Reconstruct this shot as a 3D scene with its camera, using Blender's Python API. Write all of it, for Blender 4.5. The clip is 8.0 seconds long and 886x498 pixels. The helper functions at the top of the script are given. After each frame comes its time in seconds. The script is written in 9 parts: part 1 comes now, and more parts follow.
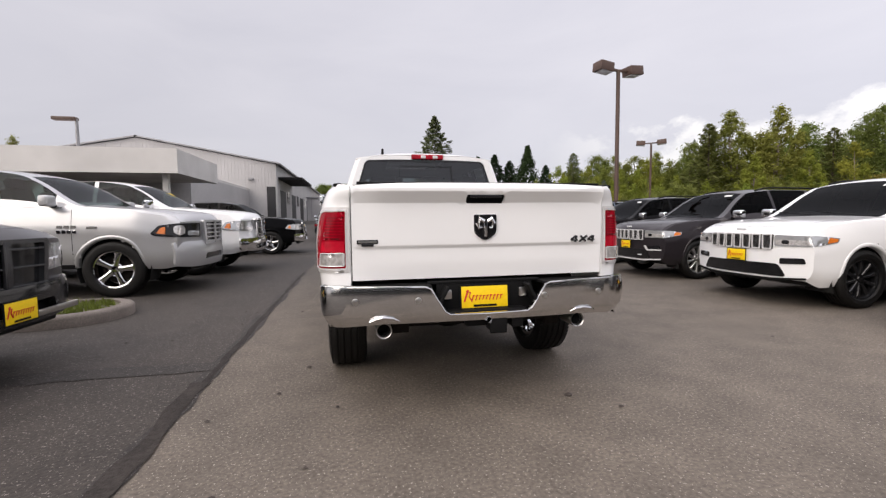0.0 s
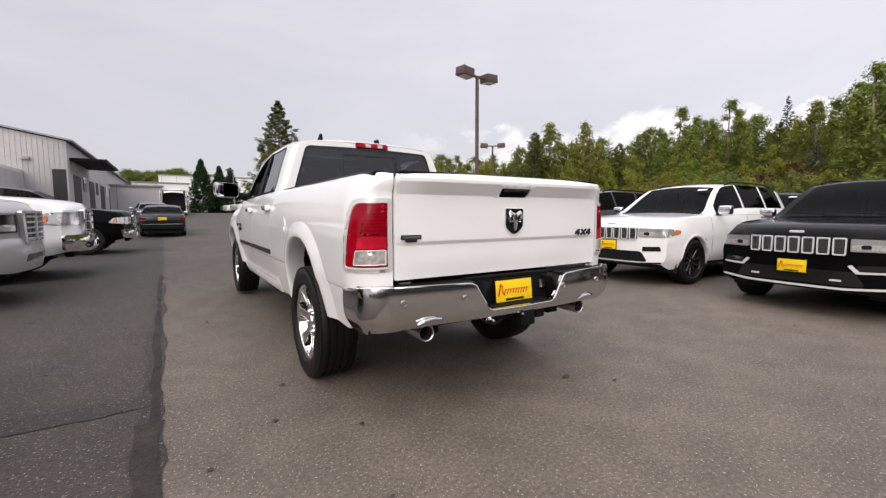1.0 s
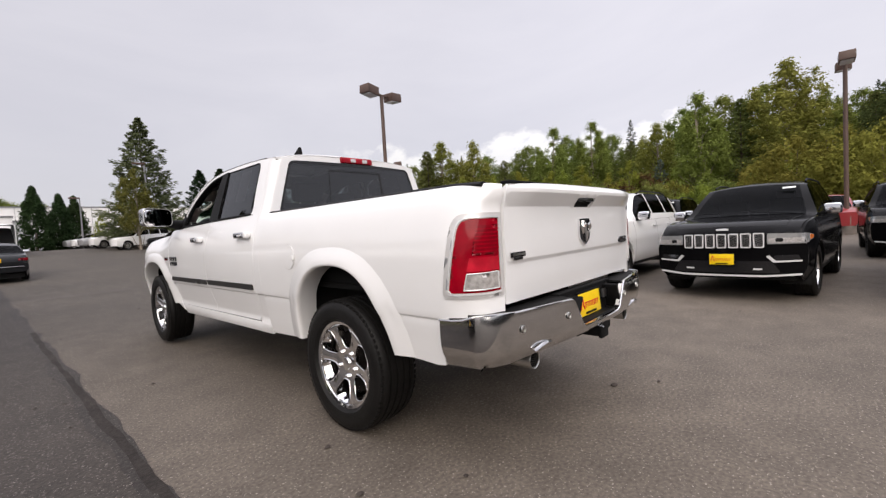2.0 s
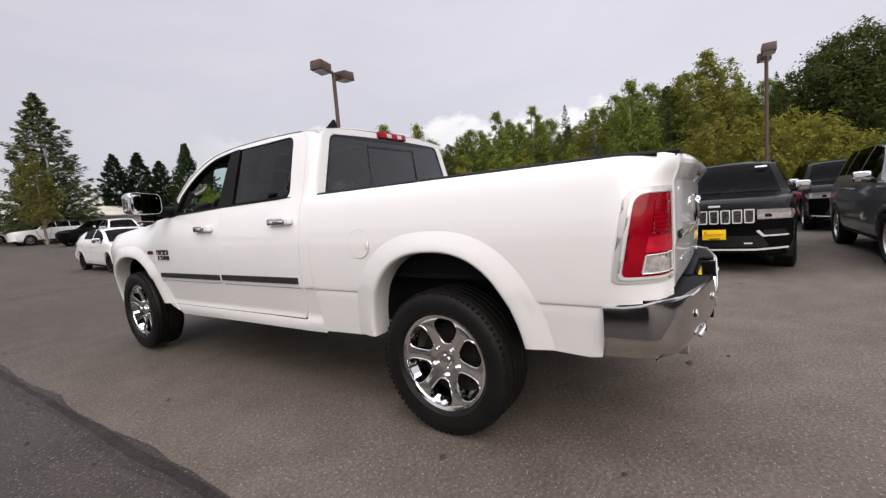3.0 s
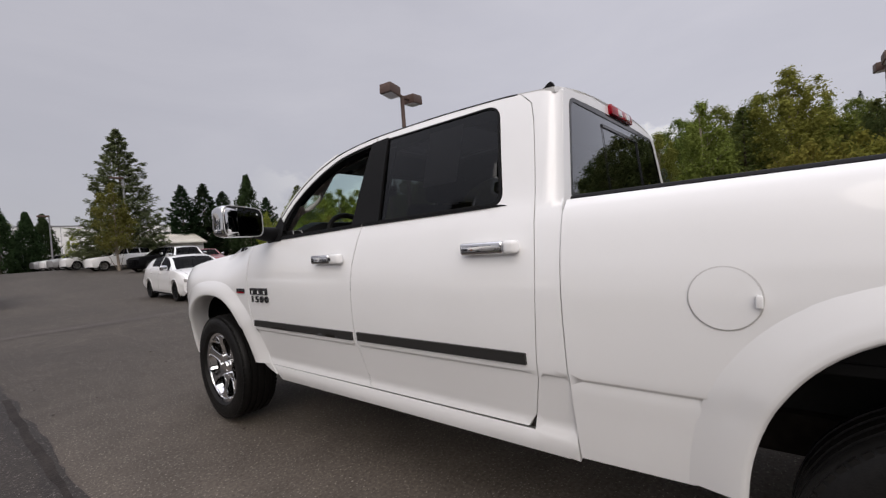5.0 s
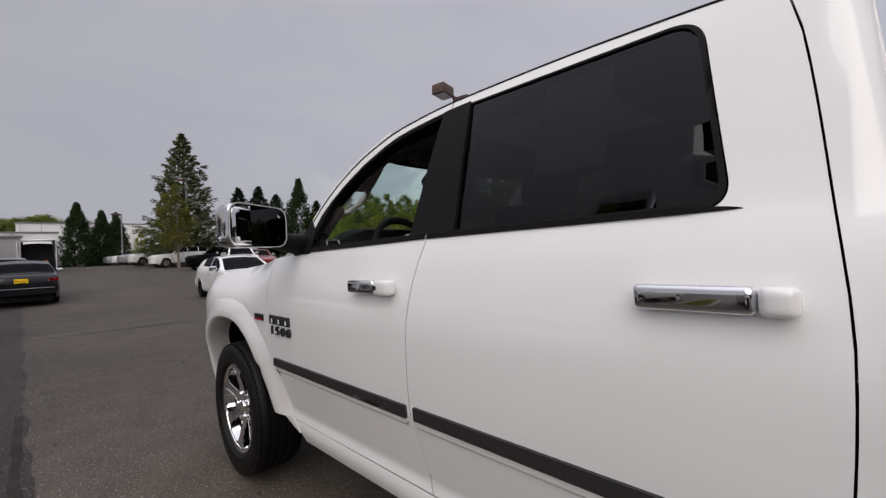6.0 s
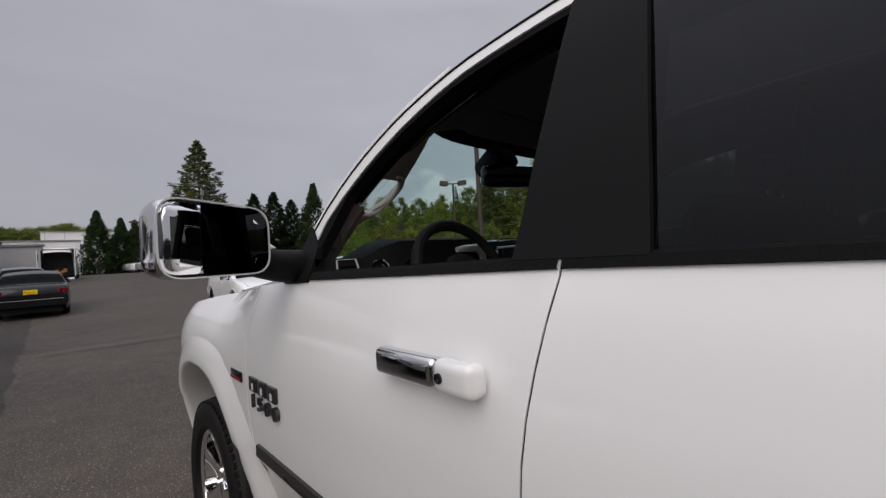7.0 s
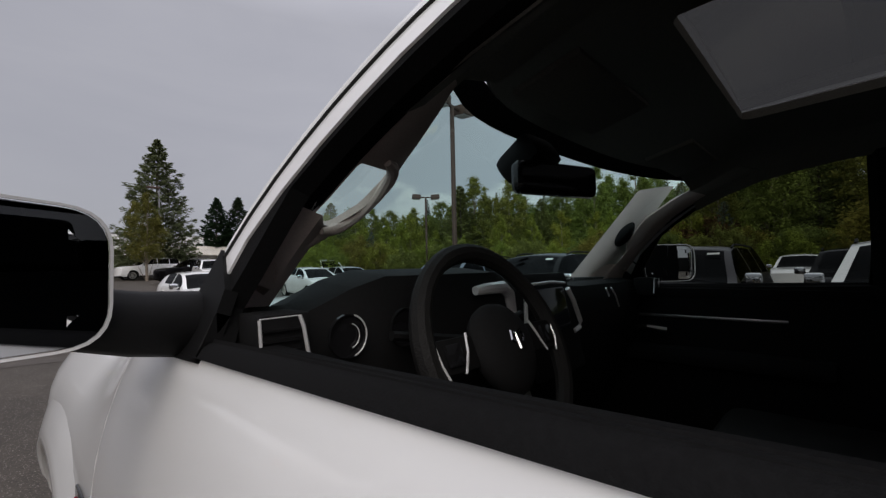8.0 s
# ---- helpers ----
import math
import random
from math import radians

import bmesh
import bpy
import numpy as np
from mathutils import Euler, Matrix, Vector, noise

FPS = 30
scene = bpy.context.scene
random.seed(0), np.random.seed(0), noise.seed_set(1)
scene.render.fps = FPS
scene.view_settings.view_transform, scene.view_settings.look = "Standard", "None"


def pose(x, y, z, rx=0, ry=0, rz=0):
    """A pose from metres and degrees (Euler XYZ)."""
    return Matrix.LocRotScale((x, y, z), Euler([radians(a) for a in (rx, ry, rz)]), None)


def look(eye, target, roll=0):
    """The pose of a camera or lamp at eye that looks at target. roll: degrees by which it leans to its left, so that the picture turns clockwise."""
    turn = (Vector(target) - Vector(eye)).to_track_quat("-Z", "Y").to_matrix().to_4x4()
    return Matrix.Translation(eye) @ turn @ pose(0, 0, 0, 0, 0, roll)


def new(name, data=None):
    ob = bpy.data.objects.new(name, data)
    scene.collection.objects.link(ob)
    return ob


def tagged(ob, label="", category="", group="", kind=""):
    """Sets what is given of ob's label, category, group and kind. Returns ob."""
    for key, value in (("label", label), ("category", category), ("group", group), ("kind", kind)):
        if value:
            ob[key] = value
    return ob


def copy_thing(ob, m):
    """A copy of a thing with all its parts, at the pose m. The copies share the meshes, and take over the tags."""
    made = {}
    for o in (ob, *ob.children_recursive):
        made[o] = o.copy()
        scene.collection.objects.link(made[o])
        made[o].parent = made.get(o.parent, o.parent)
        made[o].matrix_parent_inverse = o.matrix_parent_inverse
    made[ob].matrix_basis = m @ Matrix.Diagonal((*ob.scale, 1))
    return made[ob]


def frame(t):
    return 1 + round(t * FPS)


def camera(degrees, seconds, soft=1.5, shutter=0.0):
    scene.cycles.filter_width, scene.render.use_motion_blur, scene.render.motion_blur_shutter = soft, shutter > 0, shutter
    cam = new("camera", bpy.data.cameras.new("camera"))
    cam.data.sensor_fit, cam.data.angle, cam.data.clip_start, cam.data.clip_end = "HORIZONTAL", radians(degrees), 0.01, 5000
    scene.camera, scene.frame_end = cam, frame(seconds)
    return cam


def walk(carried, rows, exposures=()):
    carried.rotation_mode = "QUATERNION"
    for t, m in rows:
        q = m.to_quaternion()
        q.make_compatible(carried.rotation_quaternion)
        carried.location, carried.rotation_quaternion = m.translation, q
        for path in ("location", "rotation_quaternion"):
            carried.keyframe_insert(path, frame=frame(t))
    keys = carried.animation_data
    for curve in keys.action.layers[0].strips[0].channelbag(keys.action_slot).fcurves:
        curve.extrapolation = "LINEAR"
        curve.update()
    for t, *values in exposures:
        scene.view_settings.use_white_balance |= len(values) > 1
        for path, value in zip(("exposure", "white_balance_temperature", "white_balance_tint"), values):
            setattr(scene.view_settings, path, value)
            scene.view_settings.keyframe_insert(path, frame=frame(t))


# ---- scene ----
cam = camera(92.9, 8.0, soft=1.35)
PATH = [
    (0, (-0.752, -3.562, 1.174), (-0.354, -1.607, 1.038), -0.6),
    (0.5, (-1.27, -3.328, 1.182), (-0.588, -1.453, 1.043), 0.0),
    (1, (-1.737, -3.052, 1.176), (-0.661, -1.375, 1.009), -0.1),
    (1.5, (-2.092, -2.632, 1.194), (-0.823, -1.096, 1.026), -1.0),
    (1.7, (-2.223, -2.46, 1.185), (-0.856, -1.005, 1.067), -2.6),
    (2.8, (-2.673, -1.458, 1.226), (-1.052, -0.296, 1.069), -3.4),
    (3, (-2.748, -1.292, 1.227), (-1.103, -0.168, 1.041), -4.5),
    (3.5, (-2.802, -0.865, 1.232), (-1.149, 0.252, 1.091), -4.6),
    (4, (-2.72, -0.412, 1.258), (-1.123, 0.79, 1.205), -4.8),
    (4.5, (-2.581, -0.019, 1.271), (-0.974, 1.166, 1.154), -5.6),
    (4.7, (-2.472, 0.135, 1.26), (-0.899, 1.368, 1.182), -4.9),
    (5.8, (-1.945, 0.908, 1.325), (-0.466, 2.255, 1.328), -3.8),
    (6, (-1.834, 1.04, 1.337), (-0.437, 2.472, 1.347), -2.5),
    (6.5, (-1.606, 1.402, 1.366), (-0.305, 2.921, 1.365), -1.0),
    (7, (-1.429, 1.739, 1.409), (-0.081, 3.216, 1.436), -3.2),
    (7.5, (-1.24, 2.012, 1.448), (0.052, 3.536, 1.538), -0.3),
    (8, (-1.108, 2.22, 1.476), (0.344, 3.592, 1.564), -1.2),
]
EXPOSURES = [(0.0, 0.02, 6650, 14), (1.5, 0.00, 6650, 14), (3.5, -0.22, 6600, 14), (4.5, -0.43, 6550, 14), (6.0, -0.72, 6500, 14), (8.0, -0.82, 6450, 13)]
walk(cam, [(t, look(eye, target, roll)) for t, eye, target, roll in PATH], EXPOSURES)
from mathutils.geometry import delaunay_2d_cdt

# ---------------------------------------------------------------- world and sun
SUN_AZ, SUN_EL = -132.0, 36.0          # degrees from +y towards +x, and above the horizon


def build_world():
    w = bpy.data.worlds.new("overcast_sky")
    scene.world = w
    w.use_nodes = True
    nt = w.node_tree
    nt.nodes.clear()
    N, K = nt.nodes.new, nt.links.new
    out = N("ShaderNodeOutputWorld")
    sky = N("ShaderNodeTexSky")
    sky.sky_type, sky.sun_disc = "NISHITA", False
    sky.sun_elevation, sky.sun_rotation = radians(SUN_EL), radians(SUN_AZ)
    clear = N("ShaderNodeBackground")
    clear.inputs[1].default_value = 0.10
    K(sky.outputs[0], clear.inputs[0])
    co = N("ShaderNodeTexCoord")
    mp = N("ShaderNodeMapping")
    mp.inputs["Scale"].default_value = (1.0, 1.0, 3.2)
    K(co.outputs["Generated"], mp.inputs[0])
    n1 = N("ShaderNodeTexNoise")
    n1.inputs["Scale"].default_value, n1.inputs["Detail"].default_value, n1.inputs["Roughness"].default_value = 1.7, 6.0, 0.55
    n1.inputs["Distortion"].default_value = 0.5
    K(mp.outputs[0], n1.inputs[0])
    r1 = N("ShaderNodeValToRGB")
    e = r1.color_ramp.elements
    e[0].position, e[0].color = 0.25, (0.615, 0.625, 0.685, 1)
    e[1].position, e[1].color = 0.78, (0.73, 0.735, 0.785, 1)
    K(n1.outputs[0], r1.inputs[0])
    # a brighter zenith, a brighter east, and a bank of cumulus low over the wooded hill
    sx = N("ShaderNodeSeparateXYZ")
    K(co.outputs["Generated"], sx.inputs[0])

    def ranged(socket, a, b, c, d):
        m = N("ShaderNodeMapRange")
        for key, v in zip(("From Min", "From Max", "To Min", "To Max"), (a, b, c, d)):
            m.inputs[key].default_value = v
        K(socket, m.inputs[0])
        return m.outputs[0]

    def calc(op, p, q):
        m = N("ShaderNodeMath")
        m.operation = op
        for k, v in enumerate((p, q)):
            if isinstance(v, float):
                m.inputs[k].default_value = v
            else:
                K(v, m.inputs[k])
        return m.outputs[0]

    zen = ranged(sx.outputs["Z"], 0.50, 1.0, 1.0, 3.0)
    glow = calc("MULTIPLY", calc("MULTIPLY", zen, ranged(sx.outputs["Z"], 0.12, 0.45, 1.0, 1.17)), calc("MULTIPLY", ranged(sx.outputs["X"], -0.45, 0.80, 0.94, 1.09), ranged(sx.outputs["X"], 0.68, 1.0, 1.0, 1.15)))
    puff = N("ShaderNodeTexNoise")
    puff.inputs["Scale"].default_value, puff.inputs["Detail"].default_value, puff.inputs["Roughness"].default_value = 7.5, 9.0, 0.58
    mp2 = N("ShaderNodeMapping")
    mp2.inputs["Scale"].default_value = (1.0, 1.0, 1.5)
    mp2.inputs["Location"].default_value = (0.35, 0.1, 0.0)
    K(co.outputs["Generated"], mp2.inputs[0])
    K(mp2.outputs[0], puff.inputs[0])
    tower = N("ShaderNodeVectorMath")
    tower.operation = "DOT_PRODUCT"
    tower.inputs[1].default_value = (math.sin(radians(62)), math.cos(radians(62)), 0.0)
    K(co.outputs["Generated"], tower.inputs[0])
    rise = calc("ADD", ranged(tower.outputs["Value"], 0.90, 0.975, 0.158, 0.212), ranged(puff.outputs[0], 0.3, 0.7, -0.065, 0.065))
    mass = ranged(calc("SUBTRACT", rise, sx.outputs["Z"]), -0.004, 0.028, 0.0, 1.0)
    folds = ranged(puff.outputs[0], 0.36, 0.60, 0.62, 1.0)
    east = ranged(sx.outputs["X"], 0.42, 0.62, 0.0, 0.95)
    mx = N("ShaderNodeMixRGB")
    mx.inputs[2].default_value = (0.98, 0.98, 0.965, 1)
    K(calc("MULTIPLY", calc("MULTIPLY", mass, folds), east), mx.inputs[0]); K(r1.outputs[0], mx.inputs[1])
    cloud = N("ShaderNodeBackground")
    K(mx.outputs[0], cloud.inputs[0]); K(glow, cloud.inputs[1])
    mix = N("ShaderNodeMixShader")
    mix.inputs[0].default_value = 0.88
    K(clear.outputs[0], mix.inputs[1]); K(cloud.outputs[0], mix.inputs[2]); K(mix.outputs[0], out.inputs[0])


build_world()
sun_data = bpy.data.lights.new("sun", "SUN")
sun_data.energy, sun_data.angle, sun_data.color = 2.45, radians(58), (1.0, 0.93, 0.83)
sun = new("sun", sun_data)
az, el = radians(SUN_AZ), radians(SUN_EL)
sun.matrix_world = look((math.sin(az) * math.cos(el) * 60, math.cos(az) * math.cos(el) * 60, math.sin(el) * 60), (0, 0, 0))


# ---------------------------------------------------------------- materials
def material(name, color, rough=0.5, metal=0.0, grain=0.0, grain_scale=40.0, stain=0.0, stain_scale=1.5, bump=0.0,
             bump_scale=120.0, coat=0.0, spec=0.5, random_value=0.0, island=0.0, emit=0.0):
    """A Principled surface whose colour varies at two scales, with fine relief."""
    m = bpy.data.materials.new(name)
    m.use_nodes = True
    nt = m.node_tree
    b = nt.nodes["Principled BSDF"]
    N, K = nt.nodes.new, nt.links.new
    b.inputs["Base Color"].default_value = (*color, 1)
    b.inputs["Roughness"].default_value, b.inputs["Metallic"].default_value = rough, metal
    b.inputs["Coat Weight"].default_value = coat
    b.inputs["Coat Roughness"].default_value = 0.04
    b.inputs["Specular IOR Level"].default_value = spec
    if emit:
        b.inputs["Emission Color"].default_value, b.inputs["Emission Strength"].default_value = (*color, 1), emit
    co = N("ShaderNodeTexCoord")
    last = None

    def vary(factor_socket, amount):
        nonlocal last
        mr = N("ShaderNodeMapRange")
        mr.inputs["To Min"].default_value, mr.inputs["To Max"].default_value = 1 - amount, 1 + amount
        K(factor_socket, mr.inputs[0])
        mul = N("ShaderNodeMixRGB"); mul.blend_type = "MULTIPLY"
        mul.inputs[0].default_value = 1.0
        if last is None:
            mul.inputs[1].default_value = (*color, 1)
        else:
            K(last, mul.inputs[1])
        K(mr.outputs[0], mul.inputs[2])
        last = mul.outputs[0]

    for amount, scale, detail in ((grain, grain_scale, 3.0), (stain, stain_scale, 5.0)):
        if amount:
            t = N("ShaderNodeTexNoise")
            t.inputs["Scale"].default_value, t.inputs["Detail"].default_value = scale, detail
            K(co.outputs["Object"], t.inputs[0])
            st = N("ShaderNodeMapRange")
            st.inputs["From Min"].default_value, st.inputs["From Max"].default_value = 0.3, 0.7
            K(t.outputs[0], st.inputs[0])
            vary(st.outputs[0], amount)
    if random_value:
        oi = N("ShaderNodeObjectInfo")
        vary(oi.outputs["Random"], random_value)
    if island:
        ge = N("ShaderNodeNewGeometry")
        vary(ge.outputs["Random Per Island"], island)
    if last is not None:
        K(last, b.inputs["Base Color"])
    if bump:
        t = N("ShaderNodeTexNoise")
        t.inputs["Scale"].default_value, t.inputs["Detail"].default_value = bump_scale, 4.0
        K(co.outputs["Object"], t.inputs[0])
        bp = N("ShaderNodeBump")
        bp.inputs["Strength"].default_value, bp.inputs["Distance"].default_value = min(1.0, bump), 0.01
        K(t.outputs[0], bp.inputs["Height"]); K(bp.outputs[0], b.inputs["Normal"])
    return m


def glass_material(name, tint, rough=0.0, reflect=0.9, ior=1.5):
    """A thin pane: clear or smoked, with a real reflection."""
    m = bpy.data.materials.new(name)
    m.use_nodes = True
    nt = m.node_tree
    nt.nodes.clear()
    N, K = nt.nodes.new, nt.links.new
    out, tr, gl, mix = N("ShaderNodeOutputMaterial"), N("ShaderNodeBsdfTransparent"), N("ShaderNodeBsdfGlossy"), N("ShaderNodeMixShader")
    fr, sc = N("ShaderNodeFresnel"), N("ShaderNodeMath")
    fr.inputs[0].default_value = ior
    sc.operation, sc.inputs[1].default_value = "MULTIPLY", reflect
    tr.inputs[0].default_value = (*tint, 1)
    gl.inputs[0].default_value, gl.inputs[1].default_value = (0.95, 0.97, 1.0, 1), rough
    K(fr.outputs[0], sc.inputs[0]); K(sc.outputs[0], mix.inputs[0])
    K(tr.outputs[0], mix.inputs[1]); K(gl.outputs[0], mix.inputs[2]); K(mix.outputs[0], out.inputs[0])
    return m


def leaf_material(name, color, spread=0.20):
    """Leaves: a diffuse face that lets some light through, each clump of its own shade."""
    m = bpy.data.materials.new(name)
    m.use_nodes = True
    nt = m.node_tree
    nt.nodes.clear()
    N, K = nt.nodes.new, nt.links.new
    out, di, tl, mix = N("ShaderNodeOutputMaterial"), N("ShaderNodeBsdfDiffuse"), N("ShaderNodeBsdfTranslucent"), N("ShaderNodeMixShader")
    ge, hsv, mr, oi = N("ShaderNodeNewGeometry"), N("ShaderNodeHueSaturation"), N("ShaderNodeMapRange"), N("ShaderNodeObjectInfo")
    mr.inputs["To Min"].default_value, mr.inputs["To Max"].default_value = 1 - spread, 1 + spread
    K(ge.outputs["Random Per Island"], mr.inputs[0]); K(mr.outputs[0], hsv.inputs["Value"])
    hr = N("ShaderNodeMapRange")
    hr.inputs["To Min"].default_value, hr.inputs["To Max"].default_value = 0.475, 0.52
    K(oi.outputs["Random"], hr.inputs[0]); K(hr.outputs[0], hsv.inputs["Hue"])
    hsv.inputs["Color"].default_value = (*color, 1)
    K(hsv.outputs[0], di.inputs[0]); K(hsv.outputs[0], tl.inputs[0])
    mix.inputs[0].default_value = 0.42
    K(di.outputs[0], mix.inputs[1]); K(tl.outputs[0], mix.inputs[2]); K(mix.outputs[0], out.inputs[0])
    return m


def asphalt_material(name, base, fleck, ahead_tone=1.0):
    """Worn asphalt: pale stone chips in a dark binder, broad stains and a pitted face. The last value is how far the
    colour is darkened ahead, gradually along y.
    """
    m = bpy.data.materials.new(name)
    m.use_nodes = True
    nt = m.node_tree
    b = nt.nodes["Principled BSDF"]
    N, K = nt.nodes.new, nt.links.new
    co = N("ShaderNodeTexCoord")
    big, mid, fine, chips = (N("ShaderNodeTexNoise") for _ in range(4))
    for t, s, d in ((big, 0.35, 5.0), (mid, 3.0, 6.0), (fine, 48.0, 5.0), (chips, 75.0, 2.0)):
        t.inputs["Scale"].default_value, t.inputs["Detail"].default_value = s, d
        K(co.outputs["Object"], t.inputs[0])
    acc = None
    for t, lo, hi in ((big, 0.76, 1.22), (mid, 0.82, 1.17), (fine, 0.64, 1.32)):
        mr = N("ShaderNodeMapRange")
        mr.inputs["From Min"].default_value, mr.inputs["From Max"].default_value = 0.28, 0.72
        mr.inputs["To Min"].default_value, mr.inputs["To Max"].default_value = lo, hi
        K(t.outputs[0], mr.inputs[0])
        mul = N("ShaderNodeMixRGB"); mul.blend_type = "MULTIPLY"
        mul.inputs[0].default_value = 1.0
        if acc is None:
            mul.inputs[1].default_value = (*base, 1)
        else:
            K(acc, mul.inputs[1])
        K(mr.outputs[0], mul.inputs[2])
        acc = mul.outputs[0]
    # darker tone ahead put into the colour, coming in gradually along y
    if ahead_tone < 1.0:
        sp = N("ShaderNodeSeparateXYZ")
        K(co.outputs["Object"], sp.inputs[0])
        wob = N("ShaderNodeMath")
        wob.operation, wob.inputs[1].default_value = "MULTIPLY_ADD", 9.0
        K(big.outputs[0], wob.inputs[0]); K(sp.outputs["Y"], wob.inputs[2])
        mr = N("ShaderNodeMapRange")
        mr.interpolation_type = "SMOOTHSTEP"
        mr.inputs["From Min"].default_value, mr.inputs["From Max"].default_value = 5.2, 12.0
        mr.inputs["To Min"].default_value, mr.inputs["To Max"].default_value = 1.0, ahead_tone
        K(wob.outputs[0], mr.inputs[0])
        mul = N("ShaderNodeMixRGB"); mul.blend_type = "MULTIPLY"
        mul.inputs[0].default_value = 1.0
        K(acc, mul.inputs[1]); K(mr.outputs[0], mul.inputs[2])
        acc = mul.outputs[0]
    ra = N("ShaderNodeValToRGB")
    ra.color_ramp.elements[0].position, ra.color_ramp.elements[1].position = 0.63, 0.70
    K(chips.outputs[0], ra.inputs[0])
    mx = N("ShaderNodeMixRGB")
    mx.inputs[2].default_value = (*fleck, 1)
    K(ra.outputs[0], mx.inputs[0]); K(acc, mx.inputs[1]); K(mx.outputs[0], b.inputs["Base Color"])
    b.inputs["Roughness"].default_value = 0.78
    b.inputs["Specular IOR Level"].default_value = 0.35
    bp = N("ShaderNodeBump")
    bp.inputs["Strength"].default_value, bp.inputs["Distance"].default_value = 0.5, 0.010
    K(fine.outputs[0], bp.inputs["Height"]); K(bp.outputs[0], b.inputs["Normal"])
    return m


def wall_material(name, color):
    return material(name, color, rough=0.6, grain=0.06, grain_scale=9, stain=0.10, stain_scale=0.35)


